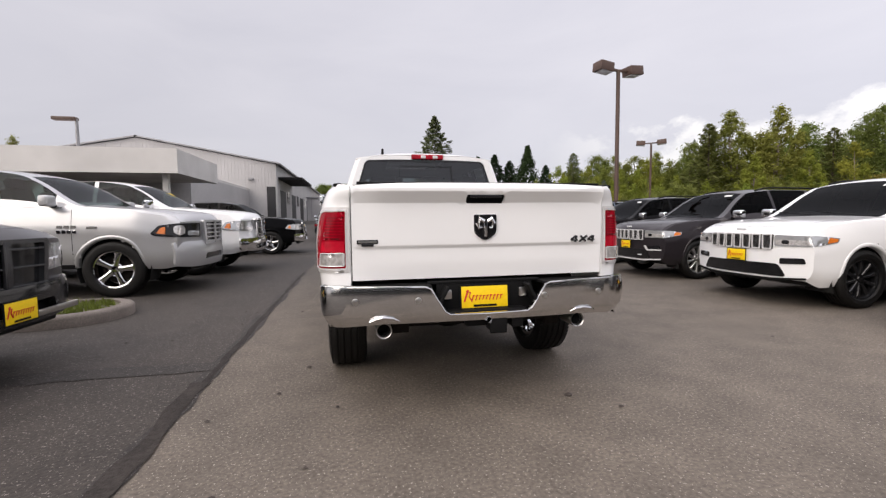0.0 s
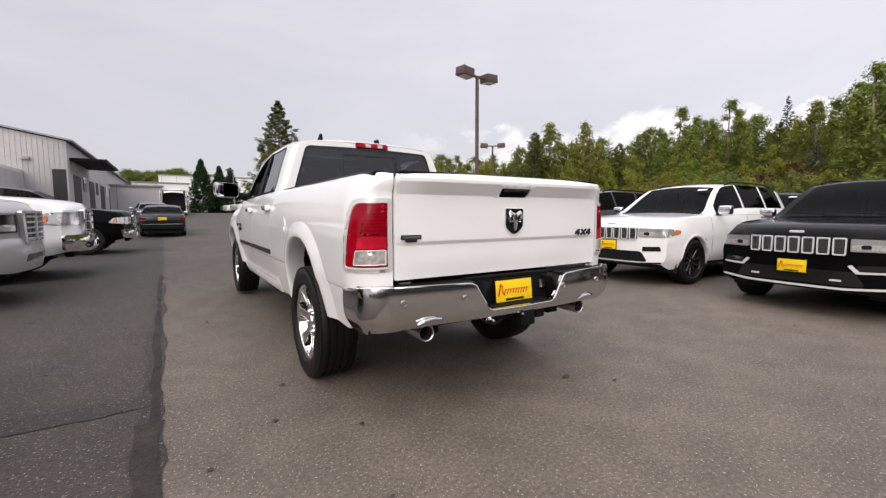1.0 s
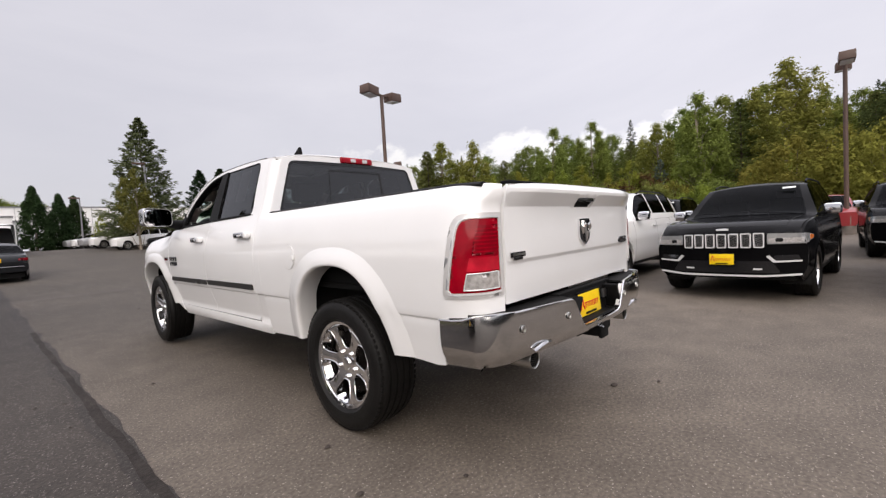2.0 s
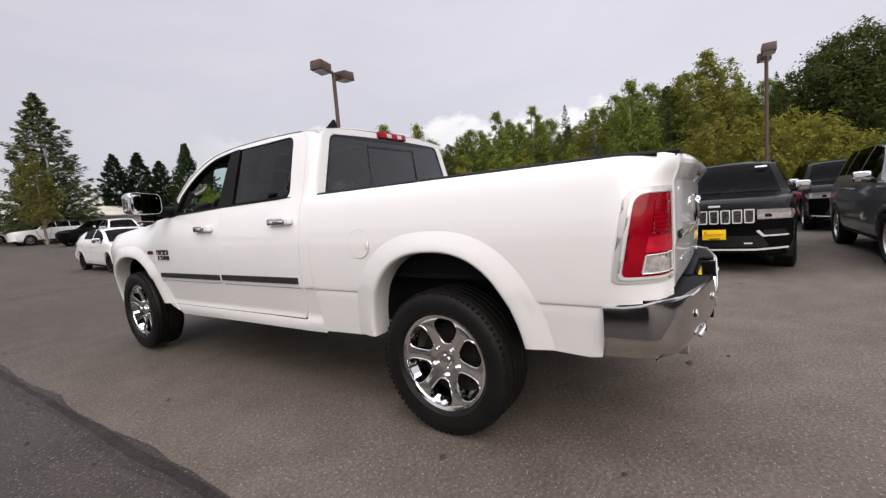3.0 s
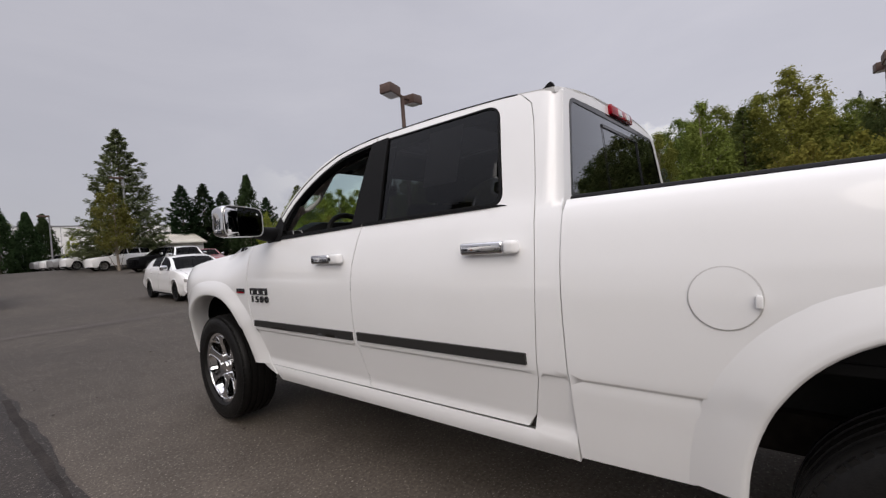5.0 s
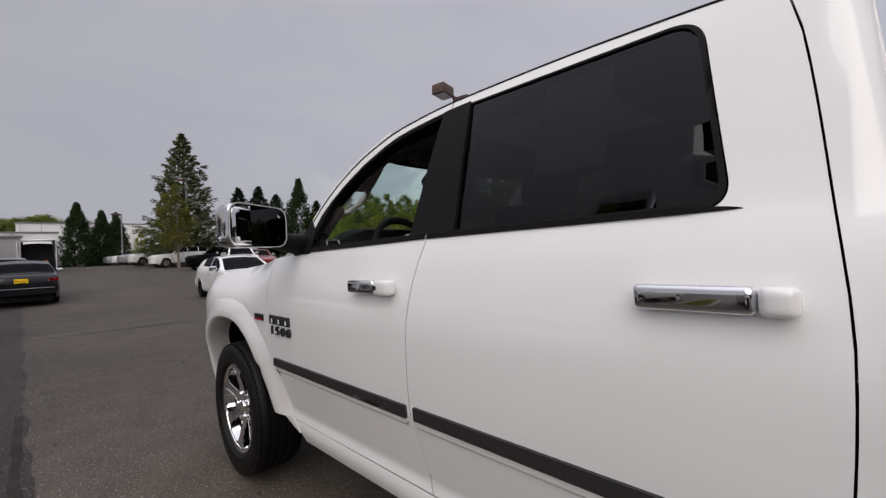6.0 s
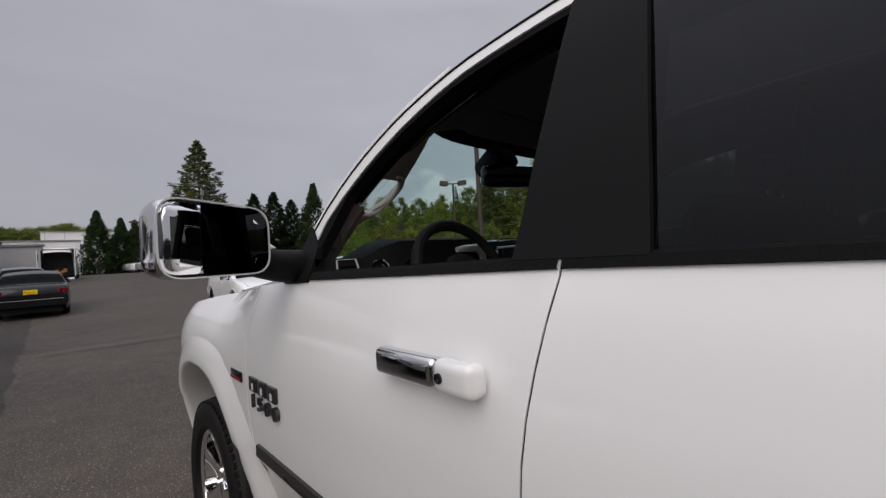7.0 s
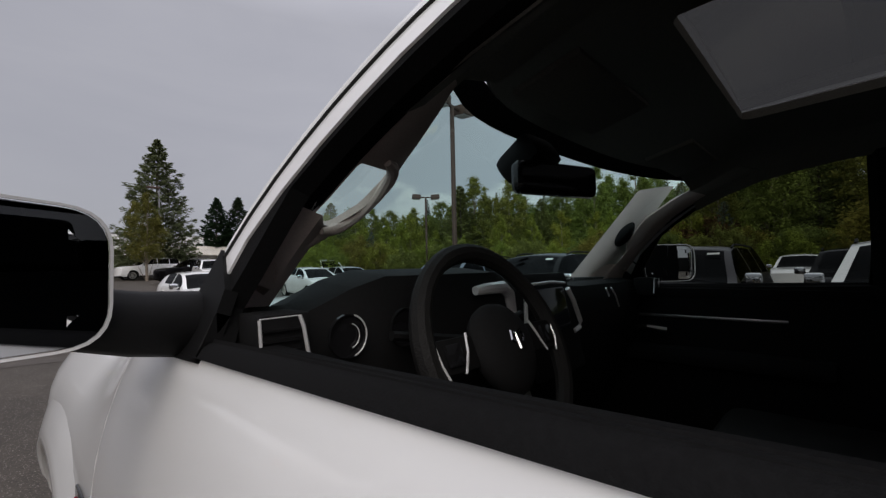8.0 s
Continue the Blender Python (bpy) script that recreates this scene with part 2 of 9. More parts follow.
M = dict(
    white=material("white_paint", (0.83, 0.83, 0.825), rough=0.28, coat=0.9, grain=0.008, grain_scale=3, stain=0.015, stain_scale=1.2),
    silver=material("silver_paint", (0.47, 0.47, 0.475), rough=0.33, metal=0.55, coat=0.8, stain=0.04),
    black=material("black_paint", (0.0030, 0.0030, 0.0034), rough=0.15, coat=0.13, spec=0.03, stain=0.2),
    brown=material("dark_metallic_paint", (0.026, 0.022, 0.025), rough=0.3, metal=0.3, coat=0.45, spec=0.2, stain=0.1),
    grey=material("grey_paint", (0.07, 0.073, 0.08), rough=0.35, metal=0.3, coat=0.7, spec=0.3, stain=0.08),
    charcoal=material("charcoal_paint", (0.009, 0.010, 0.012), rough=0.3, metal=0.3, coat=0.5, spec=0.2, stain=0.08),
    blue=material("blue_grey_paint", (0.05, 0.075, 0.11), rough=0.3, metal=0.3, coat=0.9, stain=0.08),
    red=material("red_paint", (0.22, 0.015, 0.018), rough=0.3, coat=0.9, stain=0.08),
    chrome=material("chrome", (0.72, 0.72, 0.73), rough=0.06, metal=1.0, stain=0.04, stain_scale=6),
    bumper_chrome=material("bumper_chrome", (0.66, 0.655, 0.65), rough=0.13, metal=1.0, stain=0.06, stain_scale=5),
    wheel_chrome=material("wheel_chrome", (0.90, 0.90, 0.91), rough=0.10, metal=1.0, stain=0.05, stain_scale=8),
    satin=material("satin_metal", (0.50, 0.49, 0.47), rough=0.28, metal=1.0, grain=0.03),
    dark_chrome=material("dark_chrome_letters", (0.055, 0.055, 0.058), rough=0.25, metal=0.6, grain=0.05),
    bright=material("bright_grille_plastic", (0.74, 0.74, 0.74), rough=0.22, metal=0.25, coat=0.5, grain=0.03),
    bezel=material("silver_plastic", (0.60, 0.59, 0.58), rough=0.35, metal=0.25, grain=0.03),
    lamp=material("headlamp_lens", (0.50, 0.51, 0.51), rough=0.10, metal=0.6, coat=0.9, grain=0.10, grain_scale=30),
    cabin=material("cabin_black", (0.0085, 0.0085, 0.0088), rough=0.8, spec=0.06, grain=0.15, grain_scale=200, bump=0.2, bump_scale=500),
    trim=material("black_trim", (0.0065, 0.0065, 0.0068), rough=0.6, spec=0.13, grain=0.12, grain_scale=200, bump=0.04, bump_scale=500),
    moulding=material("grey_moulding", (0.030, 0.029, 0.028), rough=0.45, spec=0.3, grain=0.1, grain_scale=150),
    gloss=material("gloss_black", (0.010, 0.010, 0.011), rough=0.12, stain=0.15),
    matt=material("matt_black", (0.008, 0.008, 0.008), rough=0.95, grain=0.2),
    rubber=material("tyre_rubber", (0.007, 0.0066, 0.0063), rough=0.52, spec=0.22, grain=0.2, grain_scale=60, stain=0.25, stain_scale=5, bump=0.2, bump_scale=240),
    red_lens=material("red_lens", (0.29, 0.002, 0.011), rough=0.12, coat=0.10, spec=0.2, grain=0.16, grain_scale=14, stain=0.2, stain_scale=9),
    red_bright=material("bright_red_lens", (0.46, 0.008, 0.024), rough=0.12, coat=0.35, spec=0.4, grain=0.15, grain_scale=22, stain=0.15, stain_scale=12),
    red_dark=material("dark_red_lens", (0.20, 0.002, 0.008), rough=0.14, coat=0.25, spec=0.3, grain=0.12, grain_scale=30),
    clear_lens=material("clear_lens", (0.62, 0.60, 0.58), rough=0.10, metal=0.5, coat=1.0, grain=0.28, grain_scale=45),
    amber=material("amber_lens", (0.62, 0.16, 0.02), rough=0.15, coat=1.0, grain=0.15, grain_scale=40),
    yellow=material("yellow_card", (0.85, 0.58, 0.0), rough=0.45, grain=0.05),
    red_print=material("red_print", (0.55, 0.02, 0.02), rough=0.45, grain=0.05),
    paper=material("white_paper", (0.75, 0.75, 0.73), rough=0.7, grain=0.04),
    head=material("headliner_cloth", (0.1800, 0.1695, 0.1500), rough=0.95, grain=0.15, grain_scale=300, bump=0.2, bump_scale=900),
    pillar=material("pillar_trim", (0.58, 0.49, 0.445), rough=0.8, grain=0.08, grain_scale=300, bump=0.15, bump_scale=800),
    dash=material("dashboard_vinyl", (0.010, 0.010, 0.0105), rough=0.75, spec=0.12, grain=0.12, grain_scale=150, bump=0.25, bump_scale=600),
    seat=material("black_leather", (0.011, 0.0107, 0.0104), rough=0.6, spec=0.16, grain=0.15, grain_scale=120, bump=0.3, bump_scale=300),
    screen=material("dark_screen", (0.02, 0.022, 0.028), rough=0.08, stain=0.1),
    dark_mirror=material("darkened_mirror", (0.30, 0.31, 0.33), rough=0.0, metal=1.0),
    mirror=material("mirror_silver", (0.88, 0.89, 0.90), rough=0.0, metal=1.0),
    frame=material("black_frame_steel", (0.012, 0.010, 0.009), rough=0.9, spec=0.1, grain=0.3, grain_scale=25, stain=0.3, stain_scale=4),
    rust=material("rusty_frame_steel", (0.045, 0.035, 0.03), rough=0.85, grain=0.35, grain_scale=25, stain=0.3, stain_scale=4),
    bronze=material("bronze_pole_paint", (0.085, 0.050, 0.038), rough=0.55, grain=0.1, grain_scale=30, stain=0.2, stain_scale=2),
    lens_white=material("lamp_lens", (0.70, 0.72, 0.75), rough=0.25, grain=0.08, grain_scale=30),
    galv=material("galvanised_steel", (0.28, 0.28, 0.29), rough=0.5, metal=0.7, grain=0.12, stain=0.15),
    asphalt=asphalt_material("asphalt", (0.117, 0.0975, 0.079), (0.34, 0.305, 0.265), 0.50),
    asphalt_mid=asphalt_material("trench_asphalt", (0.078, 0.066, 0.057), (0.24, 0.215, 0.19)),
    asphalt_dim=asphalt_material("worn_joint_asphalt", (0.033, 0.028, 0.025), (0.17, 0.155, 0.14)),
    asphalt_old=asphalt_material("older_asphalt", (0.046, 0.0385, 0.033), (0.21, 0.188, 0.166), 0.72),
    tar=material("crack_sealer", (0.034, 0.029, 0.026), rough=0.8, spec=0.15, grain=0.3, grain_scale=40, stain=0.3, stain_scale=3, bump=0.4, bump_scale=90),
    concrete=material("kerb_concrete", (0.15, 0.127, 0.110), rough=0.9, grain=0.2, grain_scale=60, stain=0.25, stain_scale=2.5, bump=0.4, bump_scale=150),
    soil=material("bank_soil", (0.09, 0.085, 0.045), rough=0.95, grain=0.35, grain_scale=8, stain=0.4, stain_scale=0.4, bump=0.6, bump_scale=20),
    grass=leaf_material("lawn_grass", (0.13, 0.155, 0.035), 0.35),
    bark=material("bark", (0.10, 0.078, 0.058), rough=0.95, grain=0.35, grain_scale=14, stain=0.3, stain_scale=2, bump=0.7, bump_scale=18),
    pale_bark=material("pale_bark", (0.24, 0.20, 0.16), rough=0.95, grain=0.3, grain_scale=14, stain=0.2, bump=0.5, bump_scale=18),
    leaf_a=leaf_material("alder_leaf", (0.220, 0.250, 0.062)),
    leaf_b=leaf_material("maple_leaf", (0.170, 0.205, 0.056)),
    leaf_c=leaf_material("spring_leaf", (0.24, 0.27, 0.05)),
    leaf_d=leaf_material("broom_leaf", (0.215, 0.20, 0.045)),
    leaf_e=leaf_material("dark_needle", (0.034, 0.058, 0.028), 0.28),
    leaf_f=leaf_material("spruce_needle", (0.175, 0.195, 0.100), 0.28),
    leaf_j=leaf_material("hemlock_needle", (0.170, 0.195, 0.066), 0.28),
    leaf_m=leaf_material("round_tree_leaf", (0.085, 0.110, 0.040)),
    leaf_k=leaf_material("kerb_tree_leaf", (0.150, 0.160, 0.045)),
    leaf_g=leaf_material("arborvitae_leaf", (0.034, 0.058, 0.024), 0.35),
    leaf_h=leaf_material("blue_spruce_needle", (0.16, 0.20, 0.165), 0.35),
    leaf_i=leaf_material("red_leaf", (0.115, 0.065, 0.034), 0.35),
    siding=wall_material("grey_metal_siding", (0.42, 0.41, 0.41)),
    stucco=material("pale_stucco", (0.60, 0.585, 0.565), rough=0.85, grain=0.06, grain_scale=40, stain=0.10, stain_scale=0.6, bump=0.3, bump_scale=90),
    roof_metal=material("ribbed_roof_metal", (0.62, 0.59, 0.52), rough=0.5, grain=0.06, stain=0.12, stain_scale=0.8),
    wall_white=material("white_wall", (0.82, 0.82, 0.81), rough=0.8, grain=0.05, grain_scale=20, stain=0.08, stain_scale=0.4),
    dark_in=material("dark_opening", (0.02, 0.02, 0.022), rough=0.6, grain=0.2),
    wood_box=material("cardboard", (0.42, 0.17, 0.07), rough=0.9, grain=0.1),
    clear=glass_material("clear_glass", (0.64, 0.81, 0.79)),
    shade=glass_material("smoked_glass", (0.09, 0.09, 0.095), reflect=1.05, ior=1.35),
    back_glass=glass_material("smoked_back_glass", (0.15, 0.15, 0.155), reflect=1.8),
    tinted=glass_material("tinted_side_glass", (0.33, 0.36, 0.345), reflect=0.8),
    car_dark=glass_material("dark_car_glass", (0.07, 0.065, 0.06), reflect=0.27, ior=1.28),
    roof_glass=glass_material("sunroof_glass", (0.085, 0.084, 0.081), reflect=0.22),
    car_glass=glass_material("car_window_glass", (0.22, 0.27, 0.26), reflect=0.45, ior=1.4),
)


# ---------------------------------------------------------------- mesh helpers
def mesh_ob(name, verts, faces, mat, parent=None, label="", normals=None, smooth=True):
    me = bpy.data.meshes.new(name)
    me.from_pydata([tuple(v) for v in verts], [], [tuple(f) for f in faces])
    me.materials.append(mat)
    if smooth:
        me.shade_smooth()
    if normals is not None:
        me.normals_split_custom_set(normals)
    ob = new(name, me)
    if parent:
        ob.parent = parent
    if label:
        ob["label"] = label
    return ob


def part(name, bm, mat, parent=None, label="", smooth=True, angle=35):
    me = bpy.data.meshes.new(name)
    bmesh.ops.recalc_face_normals(bm, faces=bm.faces)
    if smooth:
        for f in bm.faces:
            f.smooth = True
        for e in bm.edges:
            if len(e.link_faces) == 2 and e.calc_face_angle(0) > radians(angle):
                e.smooth = False
    bm.to_mesh(me)
    bm.free()
    me.materials.append(mat)
    ob = new(name, me)
    if parent:
        ob.parent = parent
    if label:
        ob["label"] = label
    return ob


def thing(name, label, category, group="", kind="", at=(0, 0, 0), turn=0.0):
    ob = new(name)
    ob.empty_display_size = 0.2
    ob.matrix_basis = pose(*at, 0, 0, turn)
    return tagged(ob, label, category, group, kind)


def add_box(bm, c, s, bevel=0.0, rot=None, seg=2):
    r = bmesh.ops.create_cube(bm, size=1.0)
    vs = r["verts"]
    bmesh.ops.scale(bm, vec=s, verts=vs)
    if bevel:
        es = list({e for v in vs for e in v.link_edges})
        q = bmesh.ops.bevel(bm, geom=es, offset=bevel, segments=seg, affect="EDGES", profile=0.6)
        vs = list({v for f in q["faces"] for v in f.verts} | {v for v in vs if v.is_valid})
    m = Matrix.Translation(c) @ (rot if rot else Matrix())
    bmesh.ops.transform(bm, matrix=m, verts=[v for v in vs if v.is_valid])
    return bm


def box(c, s, bevel=0.0, rot=None, seg=2):
    return add_box(bmesh.new(), c, s, bevel, rot, seg)


def add_tube(bm, pts, radii, n=10, cap=True, flat=1.0):
    """A tube along points; flat squeezes it across its first side."""
    pts = [Vector(p) for p in pts]
    if not hasattr(radii, "__len__"):
        radii = [radii] * len(pts)
    rings = []
    up = Vector((0.03, 0.02, 1.0))
    for i, p in enumerate(pts):
        d = (pts[min(i + 1, len(pts) - 1)] - pts[max(i - 1, 0)]).normalized()
        u = up if abs(d.dot(up.normalized())) < 0.95 else Vector((1.0, 0.1, 0))
        a = d.cross(u).normalized()
        b = a.cross(d).normalized()
        rings.append([bm.verts.new(p + radii[i] * (math.cos(t) * a * flat + math.sin(t) * b)) for t in (2 * math.pi * k / n for k in range(n))])
    for r0, r1 in zip(rings, rings[1:]):
        for k in range(n):
            bm.faces.new((r0[k], r0[(k + 1) % n], r1[(k + 1) % n], r1[k]))
    if cap:
        bm.faces.new(rings[0][::-1])
        bm.faces.new(rings[-1])
    return bm


def tube(pts, radii, n=10, cap=True, flat=1.0):
    return add_tube(bmesh.new(), pts, radii, n, cap, flat)


def add_lathe(bm, prof, n=48, centre=(0, 0, 0), close=False):
    """Revolves (along, radius) pairs about the x axis through centre."""
    c = Vector(centre)
    rings = [[bm.verts.new(c + Vector((a, r * math.cos(t), r * math.sin(t)))) for t in (2 * math.pi * k / n for k in range(n))] for a, r in prof]
    pairs = list(zip(rings, rings[1:])) + ([(rings[-1], rings[0])] if close else [])
    for r0, r1 in pairs:
        for k in range(n):
            bm.faces.new((r0[k], r0[(k + 1) % n], r1[(k + 1) % n], r1[k]))
    return bm


def smooth_curve(knots):
    """A smooth function through (x, y) knots (monotone in x), flat beyond its ends."""
    xs, ys = np.array(knots, float).T
    d = np.diff(ys) / np.diff(xs)
    m = np.r_[d[0], [0.0 if a * b <= 0 else 2 * a * b / (a + b) for a, b in zip(d, d[1:])], d[-1]]

    def f(x):
        x = float(min(max(x, xs[0]), xs[-1]))
        i = int(min(np.searchsorted(xs, x, side="right") - 1, len(xs) - 2))
        h = xs[i + 1] - xs[i]
        t = (x - xs[i]) / h
        return (ys[i] * (1 + 2 * t) * (1 - t) ** 2 + h * m[i] * t * (1 - t) ** 2 + ys[i + 1] * t * t * (3 - 2 * t) + h * m[i + 1] * t * t * (t - 1))

    return f


def step01(a, b, x):
    t = min(max((x - a) / (b - a), 0.0), 1.0)
    return t * t * (3 - 2 * t)


def rounded(points, radius=0.0, n=5):
    """A closed outline with each corner rounded; a point may carry its own radius."""
    out = []
    P = [(p[0], p[1], p[2] if len(p) > 2 else radius) for p in points]
    for i, (x, y, r) in enumerate(P):
        a, b = Vector(P[i - 1][:2]), Vector(P[(i + 1) % len(P)][:2])
        c = Vector((x, y))
        if r <= 0:
            out.append(tuple(c))
            continue
        da, db = a - c, b - c
        r = min(r, 0.48 * da.length, 0.48 * db.length)
        p0, p2 = c + da.normalized() * r, c + db.normalized() * r
        for k in range(n + 1):
            t = k / n
            q = p0 * (1 - t) ** 2 + c * 2 * t * (1 - t) + p2 * t * t
            out.append(tuple(q))
    return out


def dense(loop, step):
    out = []
    for (x0, y0), (x1, y1) in zip(loop, loop[1:] + loop[:1]):
        n = max(1, int(math.hypot(x1 - x0, y1 - y0) / step))
        out += [(x0 + (x1 - x0) * k / n, y0 + (y1 - y0) * k / n) for k in range(n)]
    return out


def inside(px, py, loop):
    res = np.zeros(len(px), bool)
    for (x0, y0), (x1, y1) in zip(loop, loop[1:] + loop[:1]):
        if y0 == y1:
            continue
        hit = ((y0 > py) != (y1 > py)) & (px < (x1 - x0) * (py - y0) / (y1 - y0) + x0)
        res ^= hit
    return res


FLIP = []          # surfaces whose outer face lies the other way round


def skin(name, outline, f, mat, parent, label="", holes=(), step=0.05, depth=0.018, flip=False, lift=0.0, mirror=False, fine=None):
    """A curved sheet: the region inside outline (less holes) laid over the surface f(u, v), with a rim turned in by depth.
    flip turns its face round; mirror builds it on the other side of the middle plane."""
    loops = [dense(list(outline), step)] + [dense(list(h), step) for h in holes]
    pts, edges = [], []
    for lp in loops:
        o = len(pts)
        pts += lp
        edges += [(o + i, o + (i + 1) % len(lp)) for i in range(len(lp))]
    A = np.array(pts)
    us = np.arange(A[:, 0].min() + step / 2, A[:, 0].max(), step)
    vs = np.arange(A[:, 1].min() + step / 2, A[:, 1].max(), step)
    if fine:
        vs = np.unique(np.r_[vs, [z for z in fine if A[:, 1].min() < z < A[:, 1].max()]])
    gu, gv = (g.ravel() for g in np.meshgrid(us, vs))
    keep = inside(gu, gv, loops[0])
    for h in loops[1:]:
        keep &= ~inside(gu, gv, h)
    gu, gv = gu[keep], gv[keep]
    if len(gu):
        near = np.min((gu[:, None] - A[None, :, 0]) ** 2 + (gv[:, None] - A[None, :, 1]) ** 2, axis=1) < (0.4 * step) ** 2
        pts += [tuple(p) for p in np.stack([gu, gv], 1)[~near].tolist()]
    co, _, tris, *_ = delaunay_2d_cdt([Vector(p) for p in pts], edges, [], 0, 1e-6)
    co = [(c[0], c[1]) for c in co]
    C = np.array(co)
    T = np.array([t for t in tris if len(t) == 3])
    mid = C[T].mean(1)
    ok = inside(mid[:, 0], mid[:, 1], loops[0])
    for h in loops[1:]:
        ok &= ~inside(mid[:, 0], mid[:, 1], h)
    T = T[ok]
    P, Nn = [], []
    e = 2e-3
    flip = flip or f in FLIP
    sg = -1.0 if flip else 1.0
    for u, v in co:
        p = Vector(f(u, v))
        n = (Vector(f(u + e, v)) - Vector(f(u - e, v))).cross(Vector(f(u, v + e)) - Vector(f(u, v - e))).normalized() * sg
        P.append(p + n * lift)
        Nn.append(n)
    faces, normals = [], []
    for a, b, c in T.tolist():
        fn = (P[b] - P[a]).cross(P[c] - P[a])
        if fn.dot(Nn[a] + Nn[b] + Nn[c]) < 0:
            b, c = c, b
        faces.append((a, b, c))
        normals += [Nn[a], Nn[b], Nn[c]]
    if depth:
        use = {}
        for a, b, c in faces:
            for i, j in ((a, b), (b, c), (c, a)):
                use[(i, j)] = use.get((i, j), 0) + 1
        border = [(i, j) for (i, j) in use if (j, i) not in use]
        inner = {}
        for i, j in border:
            for k in (i, j):
                if k not in inner:
                    inner[k] = len(P)
                    P.append(P[k] - Nn[k] * depth)
        for i, j in border:
            q = (j, i, inner[i], inner[j])
            n = (P[i] - P[j]).cross(P[inner[i]] - P[j])
            n = n.normalized() if n.length > 1e-12 else Nn[i]
            faces.append(q)
            normals += [n] * 4
    if mirror:
        P = [Vector((-p.x, p.y, p.z)) for p in P]
        flipped, fnorm, k = [], [], 0
        for q in faces:
            nn = normals[k:k + len(q)]
            k += len(q)
            flipped.append(tuple(reversed(q)))
            fnorm += [Vector((-n.x, n.y, n.z)) for n in reversed(nn)]
        faces, normals = flipped, fnorm
    return mesh_ob(name, P, faces, mat, parent, label, normals)


def loft(name, f, nu, nv, mat, parent, label="", flip=False, depth=0.0, mirror=False, closed_u=False):
    """A grid of nu x nv faces laid over f(u, v), u and v from 0 to 1."""
    P, Nn = [], []
    e = 1e-3
    sg = -1.0 if flip else 1.0
    for i in range(nu + 1):
        for j in range(nv + 1):
            u, v = i / nu, j / nv
            P.append(Vector(f(u, v)))
            n = (Vector(f(u + e, v)) - Vector(f(u - e, v))).cross(Vector(f(u, v + e)) - Vector(f(u, v - e)))
            Nn.append(n.normalized() * sg if n.length > 1e-14 else Vector((0, 0, 1)))
    if mirror:
        P = [Vector((-p.x, p.y, p.z)) for p in P]
        Nn = [Vector((-p.x, p.y, p.z)) for p in Nn]
    W = nv + 1
    faces, normals = [], []
    for i in range(nu):
        for j in range(nv):
            q = (i * W + j, (i + 1) * W + j, (i + 1) * W + j + 1, i * W + j + 1)
            if flip != mirror:
                q = q[::-1]
            faces.append(q)
            normals += [Nn[k] for k in q]
    return mesh_ob(name, P, faces, mat, parent, label, normals)


# ---------------------------------------------------------------- ground
def ground_z(x, y):
    """The lot rises gently ahead; behind its kerb a wooded bank climbs to the right."""
    z = 0.0185 * (math.sqrt((y - 17) ** 2 + 9) + (y - 17)) - 0.005
    z = min(z, 1.25 + 0.004 * max(0, y - 46))
    if x > 31:
        t = x - 31
        z += 9.0 * (1 - math.exp(-((t / 38.0) ** 1.5))) + min(t, 120) * 0.05
    return z
def build_ground():
    # one sheet, finer near the cars
    def axis(lo, hi, near_lo, near_hi, fine, coarse):
        a = list(np.arange(near_lo, near_hi + 1e-6, fine))
        k, s = near_hi, coarse
        while k < hi:
            k += s; s *= 1.35; a.append(min(k, hi))
        k, s = near_lo, coarse
        while k > lo:
            k -= s; s *= 1.35; a.insert(0, max(k, lo))
        return a
    xs, ys = axis(-700, 700, -14, 60, 1.5, 3), axis(-700, 900, -30, 60, 1.5, 3)
    V = [(x, y, ground_z(x, y)) for y in ys for x in xs]
    W = len(xs)
    lot, bank = [], []
    for j in range(len(ys) - 1):
        for i in range(W - 1):
            q = (j * W + i, j * W + i + 1, (j + 1) * W + i + 1, (j + 1) * W + i)
            (bank if xs[i] >= 30 else lot).append(q)
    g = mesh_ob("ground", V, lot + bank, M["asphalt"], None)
    g.data.materials.append(M["soil"])
    g.data.polygons.foreach_set("material_index", [0] * len(lot) + [1] * len(bank))
    tagged(g, "worn grey-brown asphalt of a dealership lot, rising to a bank", "ground", kind="structure")


def strip(name, x0, x1, y0, y1, mat, lift, label, ragged=0.0, step=0.35, along="y", drift=0.0):
    """A thin sheet laid on the ground, with uneven long edges; drift: how far it strays in x for each metre of y."""
    rnd = random.Random(name + str(x0))
    n = max(2, int(abs((y1 - y0) if along == "y" else (x1 - x0)) / step))
    seed = rnd.uniform(0, 50)
    wob = lambda t, k: 1.6 * noise.noise((t * 1.7, seed + k, 0.3)) + 0.8 * noise.noise((t * 6.0, seed + k, 2.3))
    V, F = [], []
    for i in range(n + 1):
        t = i / n
        if along == "y":
            y = y0 + (y1 - y0) * t
            a, b = x0 + drift * y + ragged * wob(y, 0), x1 + drift * y + ragged * wob(y, 7)
            c = [(a, y), (b, y)]
        else:
            x = x0 + (x1 - x0) * t
            a, b = y0 + ragged * wob(x, 0), y1 + ragged * wob(x, 7)
            c = [(x, a), (x, b)]
        V += [(p[0], p[1], ground_z(*p) + lift) for p in c]
    for i in range(n):
        F.append((2 * i, 2 * i + 1, 2 * i + 3, 2 * i + 2) if along == "y" else (2 * i, 2 * i + 2, 2 * i + 3, 2 * i + 1))
    return tagged(mesh_ob(name, V, F, mat), label, "asphalt", kind="structure")


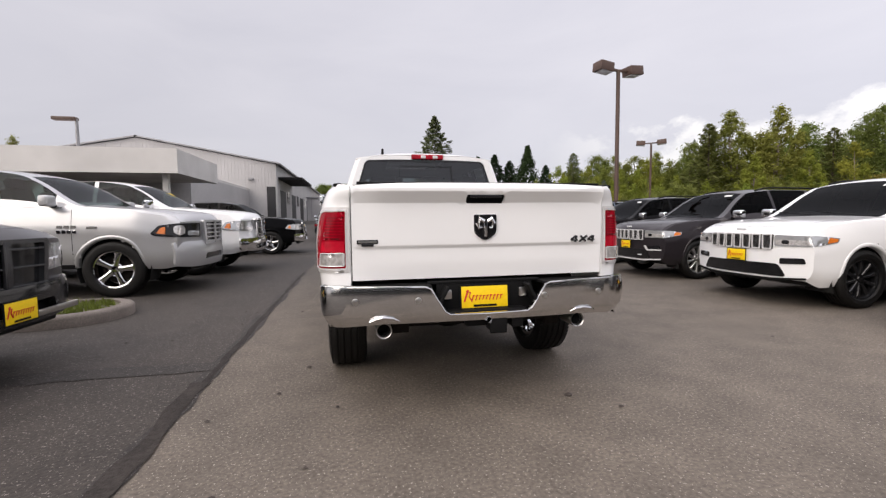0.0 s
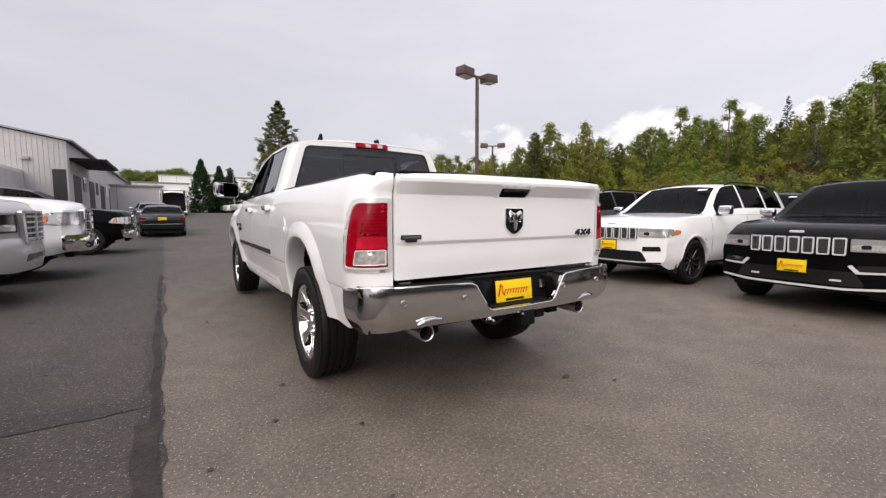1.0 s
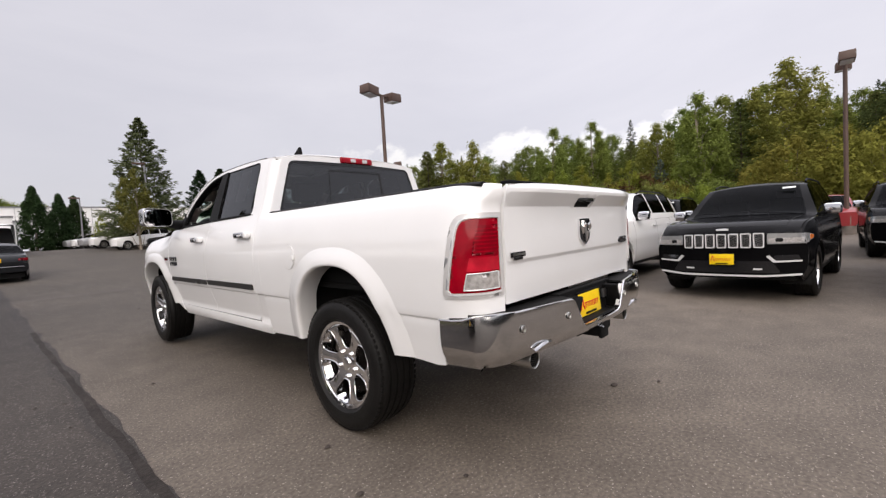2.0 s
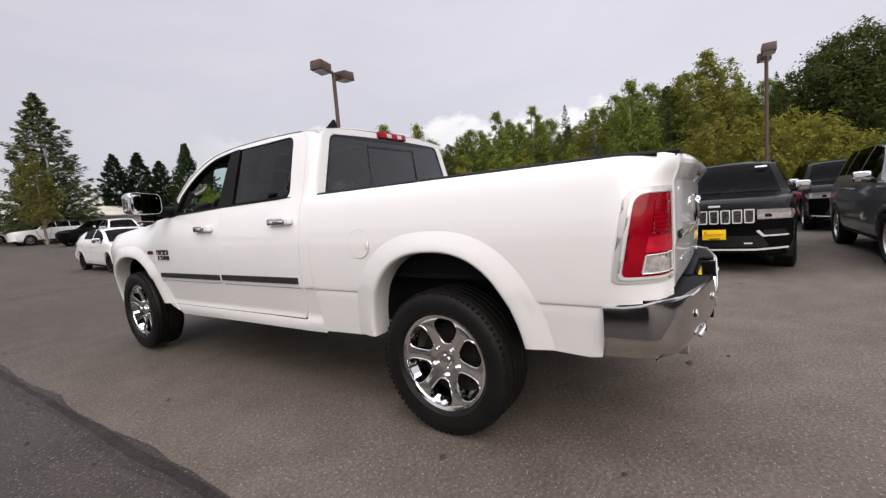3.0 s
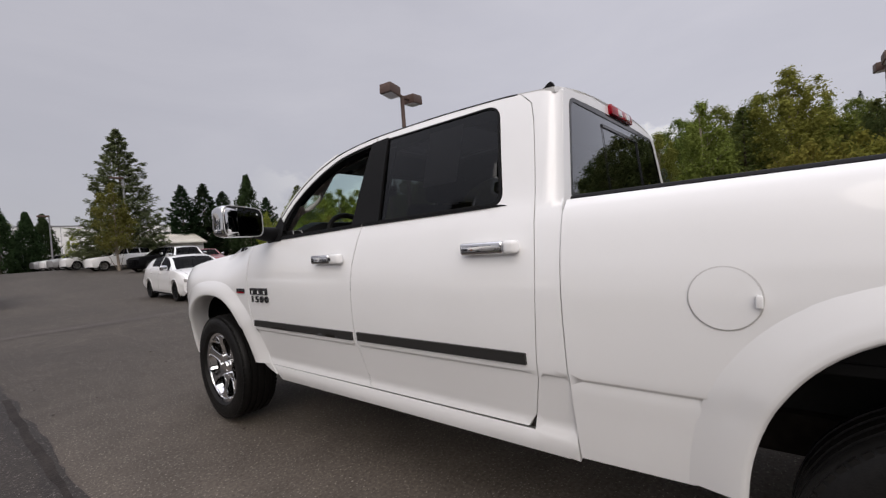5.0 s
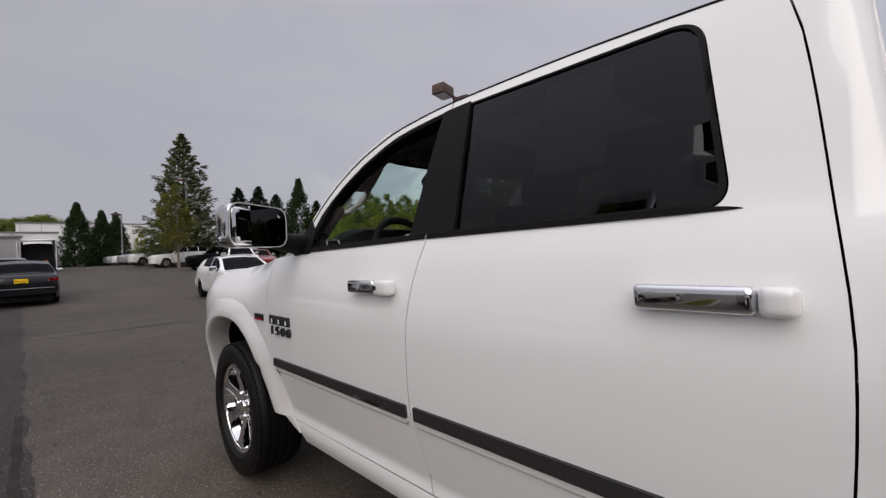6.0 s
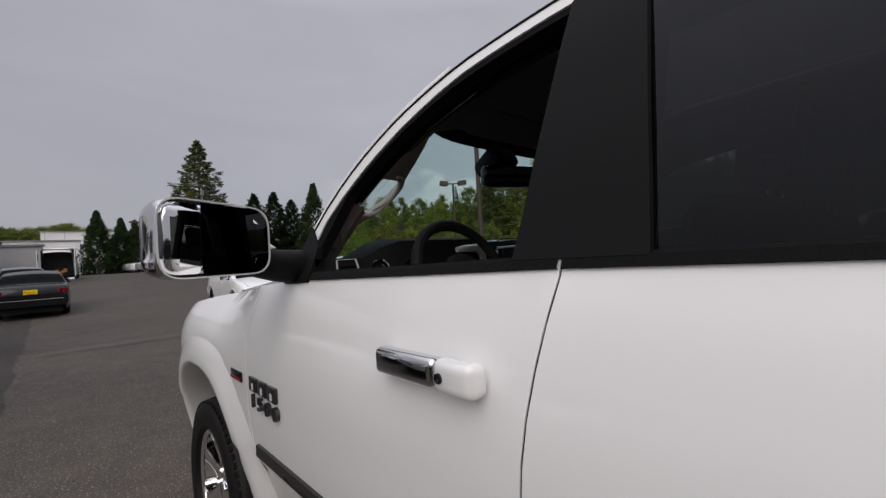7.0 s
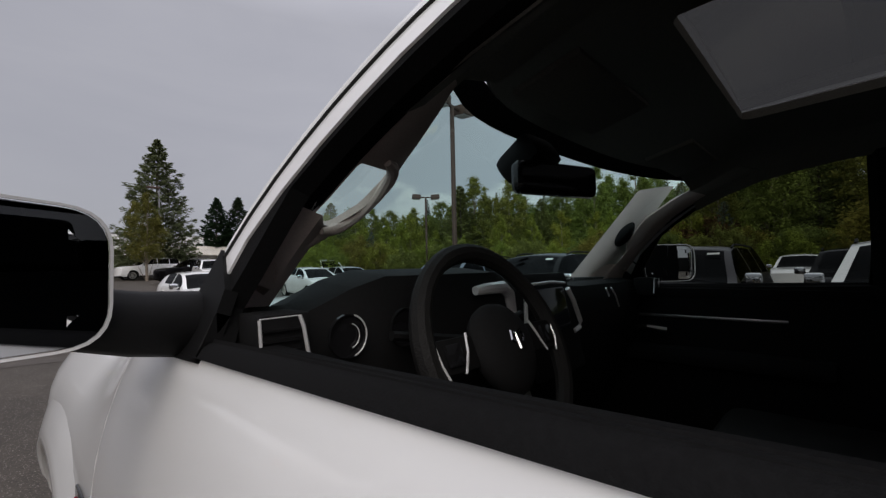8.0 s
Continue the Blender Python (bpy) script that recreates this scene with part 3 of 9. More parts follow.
build_ground()
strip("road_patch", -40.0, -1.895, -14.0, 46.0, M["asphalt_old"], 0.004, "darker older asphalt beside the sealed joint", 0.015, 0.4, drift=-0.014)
strip("road_joint", -1.960, -1.825, -9.0, 40.0, M["asphalt_dim"], 0.006, "dark worn joint in the asphalt", 0.030, 0.10, drift=-0.014)
strip("road_joint", -1.905, -1.855, -9.0, 6.5, M["tar"], 0.008, "black crack sealer along a joint in the asphalt", 0.014, 0.08, drift=-0.014)
strip("road_joint", -1.955, -1.825, -9.0, -0.25, M["tar"], 0.010, "wide smear of black sealer along the joint", 0.035, 0.08, drift=-0.014)
strip("road_joint", -7.0, -1.90, 0.00, 0.24, M["asphalt_dim"], 0.009, "dark worn joint across the older asphalt", 0.05, 0.05, "x")
strip("road_joint", -1.99, 7.5, 12.0, 12.5, M["asphalt_mid"], 0.006, "dark trench patch across the lane", 0.05, 0.3, "x")
strip("road_joint", -7.5, -2.06, 12.05, 12.3, M["asphalt_dim"], 0.008, "dark trench patch across the lane", 0.04, 0.3, "x")


# ---------------------------------------------------------------- the white pickup
W_SIDE = smooth_curve([(0.40, 0.884), (0.46, 0.910), (0.525, 0.924), (0.548, 0.919), (0.575, 0.914), (0.62, 0.923), (0.69, 0.940), (0.756, 0.955), (0.766, 0.957), (0.777, 0.970), (0.83, 0.977), (0.95, 0.985),
                       (1.05, 0.986), (1.13, 0.980), (1.21, 0.965), (1.29, 0.943), (1.345, 0.922), (1.385, 0.902), (1.60, 0.832), (1.80, 0.763),
                       (1.87, 0.733), (1.92, 0.700)])
W_BED = smooth_curve([(0.40, 0.888), (0.47, 0.910), (0.55, 0.927), (0.66, 0.947), (0.756, 0.962), (0.766, 0.962), (0.777, 0.972), (0.83, 0.979), (0.95, 0.986),
                      (1.05, 0.988), (1.13, 0.983), (1.21, 0.970), (1.29, 0.950), (1.35, 0.925), (1.375, 0.905), (1.39, 0.880)])


def lip(z):
    """How far the tailgate and the bed's corners stand out to the rear at a height."""
    return 0.050 * min(max((z - 1.276) / 0.066, 0.0), 1.0) - 0.030 * step01(1.358, 1.392, z)


def gate_fold(z):
    """The tailgate's own fold at two fifths of its height."""
    return 0.013 * step01(1.006, 1.034, z) - 0.012 * step01(0.95, 0.80, z)


def side(y, z):
    """The cab's and fender's flank."""
    w = W_SIDE(z)
    if y > 3.07 and z < 0.95:                         # the fender has no fold above the sill
        k = step01(3.07, 3.26, y)
        w += k * (W_BED(z) - w)
    if y > 3.15:
        k = step01(3.15, 3.7, y)
        w -= k * 0.11 * max(0.0, (z - 1.02) / 0.28) ** 2.2
    if y > 4.1:
        w -= 0.30 * ((y - 4.1) / 0.75) ** 2.4
    return (-w, y, z)


def bedside(s, z):
    """The bed's flank, running round the rear corner: s is y along the side, then goes on past the corner."""
    w = W_BED(z)
    full = w - 0.792
    if s > -0.88:
        return (-w, s, z)
    if s > -1.14:
        a = (-0.88 - s) / 0.26 * math.pi / 2
        return (-(w - full * 0.72 * (1 - math.cos(a))), -0.88 - 0.205 * math.sin(a) - 0.45 * lip(z) * step01(0.5, 1.5, a), z)
    t = min((-1.14 - s) / 0.075, 1.0)
    return (-(w - full * (0.72 + 0.28 * t)), -1.085 - 0.016 * t - (0.45 + 0.08 * t) * lip(z), z)


def pane(y, z):
    """The flat plane of the side glass."""
    return (-(0.902 - 0.326 * (z - 1.385)), y, z)


FLIP += [side, bedside, pane]


def arch_curve(yc, zc, a, top, z0, z1, n=28):
    """Points over a wheel opening from the front foot round to the rear foot."""
    zt = top - zc
    pts = []
    t0, t1 = math.asin(max(-0.99, (z0 - zc) / zt)), math.pi - math.asin(max(-0.99, (z1 - zc) / zt))
    for k in range(n + 1):
        t = t0 + (t1 - t0) * k / n
        c, s = math.cos(t), math.sin(t)
        pts.append((yc + a * math.copysign(abs(c) ** 0.82, c), zc + zt * math.copysign(abs(s) ** 0.92, s)))
    return pts


def wheel(parent, at, r, width, rim_r, kind, rim_mat, turn=0.0, flip=False, n=48):
    """rim and tyre about the x axis, outer face towards -x (flip: +x)."""
    s = -1.0 if flip else 1.0
    bm = bmesh.new()
    h = width / 2
    # barrel and lip
    add_lathe(bm, [(-h * 0.78, rim_r), (-h * 0.84, rim_r - 0.006), (-h * 0.80, rim_r - 0.022), (-h * 0.40, rim_r - 0.040), (h * 0.8, rim_r - 0.03), (h * 0.8, rim_r)], n)
    face = -h * 0.62
    lugs = n > 40
    spokes = {"six": 6, "five": 5, "ten": 10, "seven": 7}[kind]
    tilt = radians(-9) if kind == "six" else radians(8)
    bits = []
    if kind == "six":
        # a dished plate with six rounded openings; the spokes between them run parallel and spread at the rim
        R0 = rim_r - 0.012
        dish = smooth_curve([(0.0, 0.012), (0.055, 0.010), (0.095, 0.004), (0.15, -0.008), (0.20, -0.020), (0.235, -0.024), (R0, -0.012)])

        def plate(u, v):
            q = math.hypot(u, v)
            a6 = math.atan2(u, v) - tilt
            crown = math.cos(3 * a6) ** 2 * step01(0.09, 0.16, q) * (1 - step01(0.20, 0.25, q))      # spokes stay proud, openings sink
            return (face + dish(q) + 0.012 * crown, u, v)
        k0 = rim_r / 0.272
        shape = [(0.102, -0.022, 0.016), (0.150, -0.056, 0.03), (0.209, -0.081, 0.026), (0.249, -0.046, 0.03), (0.249, 0.046, 0.03), (0.209, 0.081, 0.026), (0.150, 0.056, 0.03), (0.102, 0.022, 0.016)]
        gaps = []
        for k in range(6):
            a = 2 * math.pi * k / 6 + tilt
            ca, sa = math.cos(a), math.sin(a)
            gaps.append(rounded([(k0 * (p * sa + q * ca), k0 * (p * ca - q * sa), c) for p, q, c in shape], 0, 4))
        ring = [(R0 * math.cos(t), R0 * math.sin(t)) for t in np.linspace(0, 2 * math.pi, 72, endpoint=False)]
        plate_args = (ring, plate, gaps)
    for k in range(0 if kind == "six" else spokes):
        a = 2 * math.pi * k / spokes + tilt
        R = Matrix.Rotation(a, 4, "X")
        w0, w1 = (0.042, 0.045) if kind in ("five", "seven") else (0.024, 0.028)
        sb = bmesh.new()
        # a spoke: a bevelled bar, dished towards the hub, spreading into the rim
        prof = [(0.05, 0.0, w0), (rim_r * 0.45, -0.006, w0 * 0.92), (rim_r * 0.72, -0.012, w1 * 0.95), (rim_r - 0.022, -0.010, w1 * 1.35)]
        rows = []
        for rr, dx, w in prof:
            rows.append([sb.verts.new(R @ Vector((face + dx + d, y, rr))) for y, d in ((-w * 0.9, 0.060), (-w, 0.024), (-w * 0.88, 0.008), (-w * 0.55, -0.001), (w * 0.55, -0.001), (w * 0.88, 0.008), (w, 0.024), (w * 0.9, 0.060))])
        for r0, r1 in zip(rows, rows[1:]):
            for q in range(7):
                sb.faces.new((r0[q], r0[q + 1], r1[q + 1], r1[q]))
        bits.append(("spoke", sb))
    hub = bmesh.new()
    add_lathe(hub, [(face + 0.05, 0.100), (face + 0.014, 0.098), (face + 0.006, 0.088), (face + 0.010, 0.060), (face + 0.006, 0.040), (face - 0.004, 0.034), (face - 0.006, 0.001)], 28)
    bits.append(("hub", hub))
    for k in range(5 if lugs else 0):
        a = 2 * math.pi * (k + 0.5) / 5
        bits.append(("lug_nut", add_lathe(bmesh.new(), [(face + 0.012, 0.013), (face - 0.006, 0.012), (face - 0.010, 0.007), (face - 0.010, 0.0005)], 8, (0, 0.078 * math.sin(a), 0.078 * math.cos(a)))))
    w = part("wheel", bm, rim_mat, parent, "polished multi-spoke alloy wheel")
    m = pose(*at) @ (Matrix.Rotation(math.pi, 4, "Z") if flip else Matrix()) @ Matrix.Rotation(turn, 4, "X")
    w.matrix_basis = m
    for nm, b_ in bits:
        part(nm, b_, rim_mat, w)
    if kind == "six":
        fc = skin("wheel_face", plate_args[0], plate_args[1], rim_mat, w, "chrome wheel face with six openings", holes=plate_args[2], step=0.014, depth=0.052, flip=True)
        for g in plate_args[2]:
            loop = [Vector(plate_args[1](*p)) + Vector((0.0005, 0, 0)) for p in g]
            part("opening_edge", tube(loop + loop[:2], 0.0034, 6, False), rim_mat, fc)
    # tyre with tread grooves
    bm = bmesh.new()
    side_in = rim_r - 0.004
    prof = [(-h * 0.80, side_in), (-h * 0.97, side_in + 0.018), (-h * 1.03, (r + rim_r) / 2), (-h * 0.99, r - 0.045), (-h * 0.93, r - 0.022), (-h * 0.80, r - 0.006)]
    for g in (-0.52, -0.18, 0.18, 0.52):
        prof += [(h * (g - 0.09), r - 0.001), (h * (g - 0.055), r - 0.001), (h * (g - 0.045), r - 0.010), (h * (g + 0.045), r - 0.010), (h * (g + 0.055), r - 0.001)]
    prof += [(-x, rr) for x, rr in prof[5::-1]]
    add_lathe(bm, prof, n)
    if n > 40:
        for k in range(72):
            a = 2 * math.pi * k / 72
            for sx in (-1, 1):
                add_box(bm, Matrix.Rotation(a, 4, "X") @ Vector((sx * h * 0.85, 0, r - 0.017)), (h * 0.14, 0.022, 0.016), 0.0, Matrix.Rotation(a, 4, "X"))
    ty = part("tyre", bm, M["rubber"], w, "black tyre with ribbed tread")
    # brake disc, seen between the spokes
    bm = add_lathe(bmesh.new(), [(face + 0.075, rim_r * 0.72), (face + 0.075, 0.06), (face + 0.10, 0.06), (face + 0.10, rim_r * 0.72)], 28, close=True)
    part("brake_disc", bm, M["frame"], w, "dull steel brake disc")
    return w


def flare(name, yc, zc, a_in, top_in, a_out, top_out, z0, z1, surf, mat, parent, mirror):
    """The painted lip over a wheel opening."""
    n = 40
    inn, outr = arch_curve(yc, zc, a_in, top_in, z0, z1, n), arch_curve(yc, zc, a_out, top_out, z0, z1, n)
    prof = [(1.0, -0.001), (0.88, 0.003), (0.62, 0.012), (0.32, 0.022), (0.07, 0.026), (0.0, 0.016), (0.0, -0.05), (0.04, -0.12)]

    def f(u, v):
        k = min(max(u, 0.0), 1.0) * n
        i = min(int(k), n - 1)
        t = k - i
        q = v * (len(prof) - 1)
        j = min(max(int(q), 0), len(prof) - 2)
        s = min(max(q - j, 0.0), 1.0)
        mix, off = (prof[j][m] * (1 - s) + prof[j + 1][m] * s for m in (0, 1))
        y = (inn[i][0] * (1 - t) + inn[i + 1][0] * t) * (1 - mix) + (outr[i][0] * (1 - t) + outr[i + 1][0] * t) * mix
        z = (inn[i][1] * (1 - t) + inn[i + 1][1] * t) * (1 - mix) + (outr[i][1] * (1 - t) + outr[i + 1][1] * t) * mix
        p = surf(y, z)
        return (p[0] - off, p[1], p[2])

    bm = bmesh.new()
    nv = 21
    rows = [[bm.verts.new(Vector(f(i / n, j / nv)) * (1 if not mirror else 1)) for j in range(nv + 1)] for i in range(n + 1)]
    for r0, r1 in zip(rows, rows[1:]):
        for j in range(nv):
            bm.faces.new((r0[j], r1[j], r1[j + 1], r0[j + 1]))
    if mirror:
        bmesh.ops.scale(bm, vec=(-1, 1, 1), verts=bm.verts)
    part(name, bm, mat, parent, "body-coloured wheel arch flare", angle=60)


DOOR_TOP = smooth_curve([(1.05, 1.838), (1.30, 1.864), (1.70, 1.876), (2.05, 1.872), (2.35, 1.842), (2.55, 1.782), (2.70, 1.704), (2.82, 1.612), (2.92, 1.500), (2.99, 1.390)])


def card(parent, at, w, h, rx, seed, name="dealer_plate", turn=0.0):
    """A yellow dealer card in a plate frame; its script is drawn as plain slanted strokes."""
    m = pose(*at, rx, 0, turn)
    bm = box((0, 0, 0), (w, 0.006, h), 0.002)
    p = part(name, bm, M["yellow"], parent, "yellow dealer card with a red script mark")
    p.matrix_basis = m
    bm = bmesh.new()
    add_box(bm, (0, 0.002, h * 0.5 + 0.006), (w + 0.016, 0.010, 0.012), 0.002)
    add_box(bm, (0, 0.002, -h * 0.5 - 0.006), (w + 0.016, 0.010, 0.012), 0.002)
    for s in (-1, 1):
        add_box(bm, (s * (w * 0.5 + 0.004), 0.002, 0), (0.008, 0.010, h + 0.016), 0.002)
    part("plate_frame", bm, M["trim"], p, "black plate frame")
    rnd = random.Random(str(seed))
    bm = bmesh.new()
    shear = Matrix(((1, 0, 0.35, 0), (0, 1, 0, 0), (0.10, 0, 1, 0), (0, 0, 0, 1)))
    x = -w * 0.40
    add_box(bm, (x, -0.005, 0.01 * h / 0.15), (w * 0.035, 0.002, h * 0.56), 0, shear)
    add_tube(bm, [(x, -0.005, h * 0.28), (x + w * 0.09, -0.005, h * 0.22), (x + w * 0.06, -0.005, h * 0.03), (x + w * 0.12, -0.005, -h * 0.2)], h * 0.03, 6)
    for k in range(9):
        x = -w * 0.26 + k * w * 0.075
        add_box(bm, (x, -0.005, -0.03 * h), (w * 0.022, 0.002, h * rnd.choice((0.20, 0.26, 0.22))), 0, shear)
        add_box(bm, (x + w * 0.02, -0.005, -0.03 * h + h * 0.09), (w * 0.05, 0.002, h * 0.045), 0, shear)
    part("script_mark", bm, M["red_print"], p, "red script mark as plain strokes", smooth=False)
    bm = box((0, -0.004, -h * 0.40), (w * 0.5, 0.003, h * 0.10), 0)
    part("lower_bar", bm, M["trim"], p, "small dark line of print", smooth=False)
    return p


def belt_strip(parent, y0, y1, z0, z1, mir, point=0.0):
    """The black moulding and sill below a side window."""
    bm = bmesh.new()
    rows = []
    for k in range(25):
        t = (k / 24) ** 1.5
        y, z = y0 + (y1 - y0) * t, z0 + (z1 - z0) * t
        h = min((y - y0) / point, 1.0) ** 0.6 if point else 1.0          # runs out to a point at its rear end
        row = [(W_SIDE(z) - 0.004, z), (W_SIDE(z) + 0.006 * h, z + 0.002), (W_SIDE(z + 0.016) + 0.005, z + 0.003 + 0.013 * h), (W_SIDE(z + 0.02) - 0.004, z + 0.004 + 0.017 * h), (W_SIDE(z + 0.02) - 0.020, z + 0.003 + 0.016 * h), (W_SIDE(z + 0.02) - 0.027, z + 0.000), (W_SIDE(z + 0.02) - 0.040, z + 0.001), (W_SIDE(z + 0.02) - 0.047, z + 0.012), (W_SIDE(z + 0.02) - 0.062, z + 0.010), (W_SIDE(z) - 0.085, z - 0.022)]
        rows.append([bm.verts.new(((x if mir else -x), y, zz)) for x, zz in row])
    for r0, r1 in zip(rows, rows[1:]):
        for j in range(len(r0) - 1):
            bm.faces.new((r0[j], r1[j], r1[j + 1], r0[j + 1]))
    part("belt_strip", bm, M["cabin"], parent, "black belt moulding")


def letters(parent, text, size, depth, mat, m, name="lettering", label=""):
    cu = bpy.data.curves.new(name, "FONT")
    cu.body, cu.size, cu.extrude, cu.align_x, cu.align_y = text, size, depth, "CENTER", "CENTER"
    cu.resolution_u, cu.offset = 3, 0.0
    tmp = bpy.data.objects.new(name, cu)
    scene.collection.objects.link(tmp)
    me = bpy.data.meshes.new_from_object(tmp.evaluated_get(bpy.context.evaluated_depsgraph_get()))
    bpy.data.objects.remove(tmp)
    me.name = name
    me.materials.clear()
    me.materials.append(mat)
    ob = new(name, me)
    ob.parent = parent
    ob.matrix_basis = m
    if label:
        ob["label"] = label
    return ob


def build_pickup():
    T = thing("pickup_truck", "white crew-cab pickup truck with chrome bumper and wheels", "pickup truck")
    paint = M["white"]
    FA = 3.82                                        # the front axle; the rear axle is y = 0
    belt = smooth_curve([(1.0, 1.404), (1.3, 1.402), (2.0, 1.382), (2.9, 1.356), (3.2, 1.345)])
    gap_fr = smooth_curve([(0.45, 2.060), (0.56, 2.075), (0.80, 2.105), (1.10, 2.100), (1.37, 2.068)])
    gap_back = smooth_curve([(0.45, 1.15), (0.56, 1.135), (0.80, 1.085), (1.15, 1.065), (1.40, 1.085), (1.75, 1.125), (1.86, 1.16)])
    gap_front = smooth_curve([(0.45, 3.03), (0.56, 3.10), (0.80, 3.19), (1.05, 3.225), (1.34, 3.235)])
    hair = [0.515, 0.525, 0.535, 0.548, 0.56, 0.575, 0.59, 0.605, 0.62, 0.64, 0.74, 0.755, 0.761, 0.765, 0.7705, 0.776, 0.780, 0.787]

    for mir in (False, True):
        sd = "right" if mir else "left"
        # bed flank with the lamp's opening
        arch = arch_curve(0.0, 0.41, 0.545, 1.06, 0.50, 0.53)
        lamp = rounded([(-0.978, 1.220, 0.05), (-1.174, 1.223, 0.012), (-1.174, 0.911, 0.012), (-0.930, 0.908, 0.03)], 0)
        out = [(0.9665, 1.386), (0.9665, 0.475), (0.62, 0.487)] + arch + [(-0.78, 0.533), (-0.835, 0.540), (-0.862, 0.70), (-0.875, 0.765), (-0.91, 0.785),
               (-1.05, 0.795), (-1.214, 0.800), (-1.214, 1.378), (-1.1, 1.384), (-0.9, 1.387)]
        body = skin("bed_side", out, bedside, paint, T, "white bed side panel", holes=[lamp], step=0.045, depth=0.02, flip=False, mirror=mir, fine=hair)
        flare("arch_flare", 0.0, 0.41, 0.490, 1.010, 0.640, 1.125, 0.480, 0.526, bedside, paint, T, mir)
        # tail lamp in its bezel
        bez = [(-0.942, 1.254, 0.06), (-1.209, 1.254, 0.012), (-1.209, 0.880, 0.012), (-0.892, 0.875, 0.035)]
        lamp_o = skin("tail_lamp", rounded([(-0.972, 1.226, 0.045), (-1.180, 1.229, 0.010), (-1.180, 0.905, 0.010), (-0.924, 0.902, 0.022)], 0), bedside, M["red_lens"], T,
                      "red wraparound tail lamp", step=0.02, depth=0.03, lift=0.008, mirror=mir)
        skin("lamp_bezel", rounded(bez, 0), bedside, M["bezel"], lamp_o, "satin surround of the lamp", holes=[lamp], step=0.02, depth=0.012, lift=0.006, mirror=mir)
        rim = [(-0.960, 1.238, 0.05), (-1.190, 1.241, 0.012), (-1.190, 0.894, 0.012), (-0.910, 0.890, 0.028)]
        rim_i = [(-0.968, 1.229, 0.046), (-1.183, 1.232, 0.010), (-1.183, 0.902, 0.010), (-0.920, 0.899, 0.024)]
        skin("lamp_rim", rounded(rim, 0), bedside, M["bright"], lamp_o, "bright line round the red lens", holes=[rounded(rim_i, 0)], step=0.02, depth=0.01, lift=0.0115, mirror=mir)
        # the lens's inner fields: a bright upper lamp, a dark band, and the frame of the reversing lens
        skin("lens_field", rounded([(-1.045, 1.198, 0.006), (-1.170, 1.200, 0.006), (-1.170, 1.070, 0.006), (-1.024, 1.068, 0.006)], 0), bedside, M["red_dark"], lamp_o, "dark red ribbed upper field", step=0.02, depth=0.004, lift=0.0112, mirror=mir)
        for k in range(7):
            z = 1.080 + 0.0165 * k
            skin("lens_rib", [(-1.030 - 0.0018 * k, z), (-1.168, z), (-1.168, z + 0.0065), (-1.030 - 0.0018 * k, z + 0.0065)], bedside, M["red_lens"], lamp_o, step=0.02, depth=0.003, lift=0.0125, mirror=mir)
        skin("lens_field", rounded([(-1.014, 1.058, 0.006), (-1.172, 1.060, 0.006), (-1.172, 1.000, 0.006), (-1.000, 0.998, 0.006)], 0), bedside, M["red_bright"], lamp_o, "brighter red lower field", step=0.02, depth=0.004, lift=0.0114, mirror=mir)
        rv = [(-1.000, 0.988), (-1.176, 0.992), (-1.176, 0.918), (-0.984, 0.915)]
        skin("reversing_lens", rounded([(*p, 0.008) for p in rv], 0), bedside, M["clear_lens"], lamp_o, "clear reversing lens", step=0.02, depth=0.012, lift=0.013, mirror=mir)
        for q0, q1 in zip(rv, rv[1:] + rv[:1]):
            pts = [Vector(bedside(q0[0] + (q1[0] - q0[0]) * t, q0[1] + (q1[1] - q0[1]) * t)) for t in np.linspace(0, 1, 9)]
            pts = [p + Vector((-0.013, -0.010, 0)) for p in pts]
            part("reversing_frame", tube([((-p.x if mir else p.x), p.y, p.z) for p in pts], 0.0026, 6), M["bright"], lamp_o)
        # rail cap along the bed
        cap = bmesh.new()
        pts = [(-(W_BED(1.385) - 0.035), y, 1.389) for y in np.linspace(0.955, -1.062, 12)]
        add_tube(cap, pts, 0.022, 8, True)
        for v in cap.verts:
            v.co.z = 1.389 + (v.co.z - 1.389) * 0.62 - 0.009 * step01(-0.90, -1.06, v.co.y)
            v.co.x = -0.86 + (v.co.x + 0.86) * 1.5
        if mir:
            bmesh.ops.scale(cap, vec=(-1, 1, 1), verts=cap.verts)
        part("rail_cap", cap, M["trim"], T, "black plastic cap along the bed rail")
        # rear door
        zt = [(y, DOOR_TOP(y) - 0.004) for y in np.linspace(1.20, 2.085, 10)]
        front_edge = [(gap_fr(z) - 0.0020, z) for z in np.linspace(1.37, 0.545, 14)]
        top_edge = [(2.075, DOOR_TOP(2.08) - 0.004), (2.066, 1.60)]
        back_edge = [(gap_back(z) + 0.0018, z) for z in np.linspace(0.60, 1.80, 16)] + [(1.166, 1.824)]
        out = rounded([(p[0], p[1]) for p in zt] + top_edge + front_edge + [(gap_back(0.56) + 0.03, 0.548)] + back_edge, 0)
        win = rounded([(1.222, 1.394, 0.062), (1.290, 1.838, 0.075), (1.985, 1.838, 0.02), (1.952, 1.382, 0.01)], 0, 8)
        door = skin("rear_door", out, side, paint, T, "white rear door", holes=[win], step=0.045, mirror=mir, fine=hair)
        skin("door_glass", rounded([(1.215, 1.385, 0.02), (1.283, 1.845, 0.07), (2.0, 1.845, 0.02), (1.965, 1.365, 0.01)], 0), pane, M["shade"], door, "dark privacy glass",
             step=0.06, depth=0.004, lift=-0.009, mirror=mir)
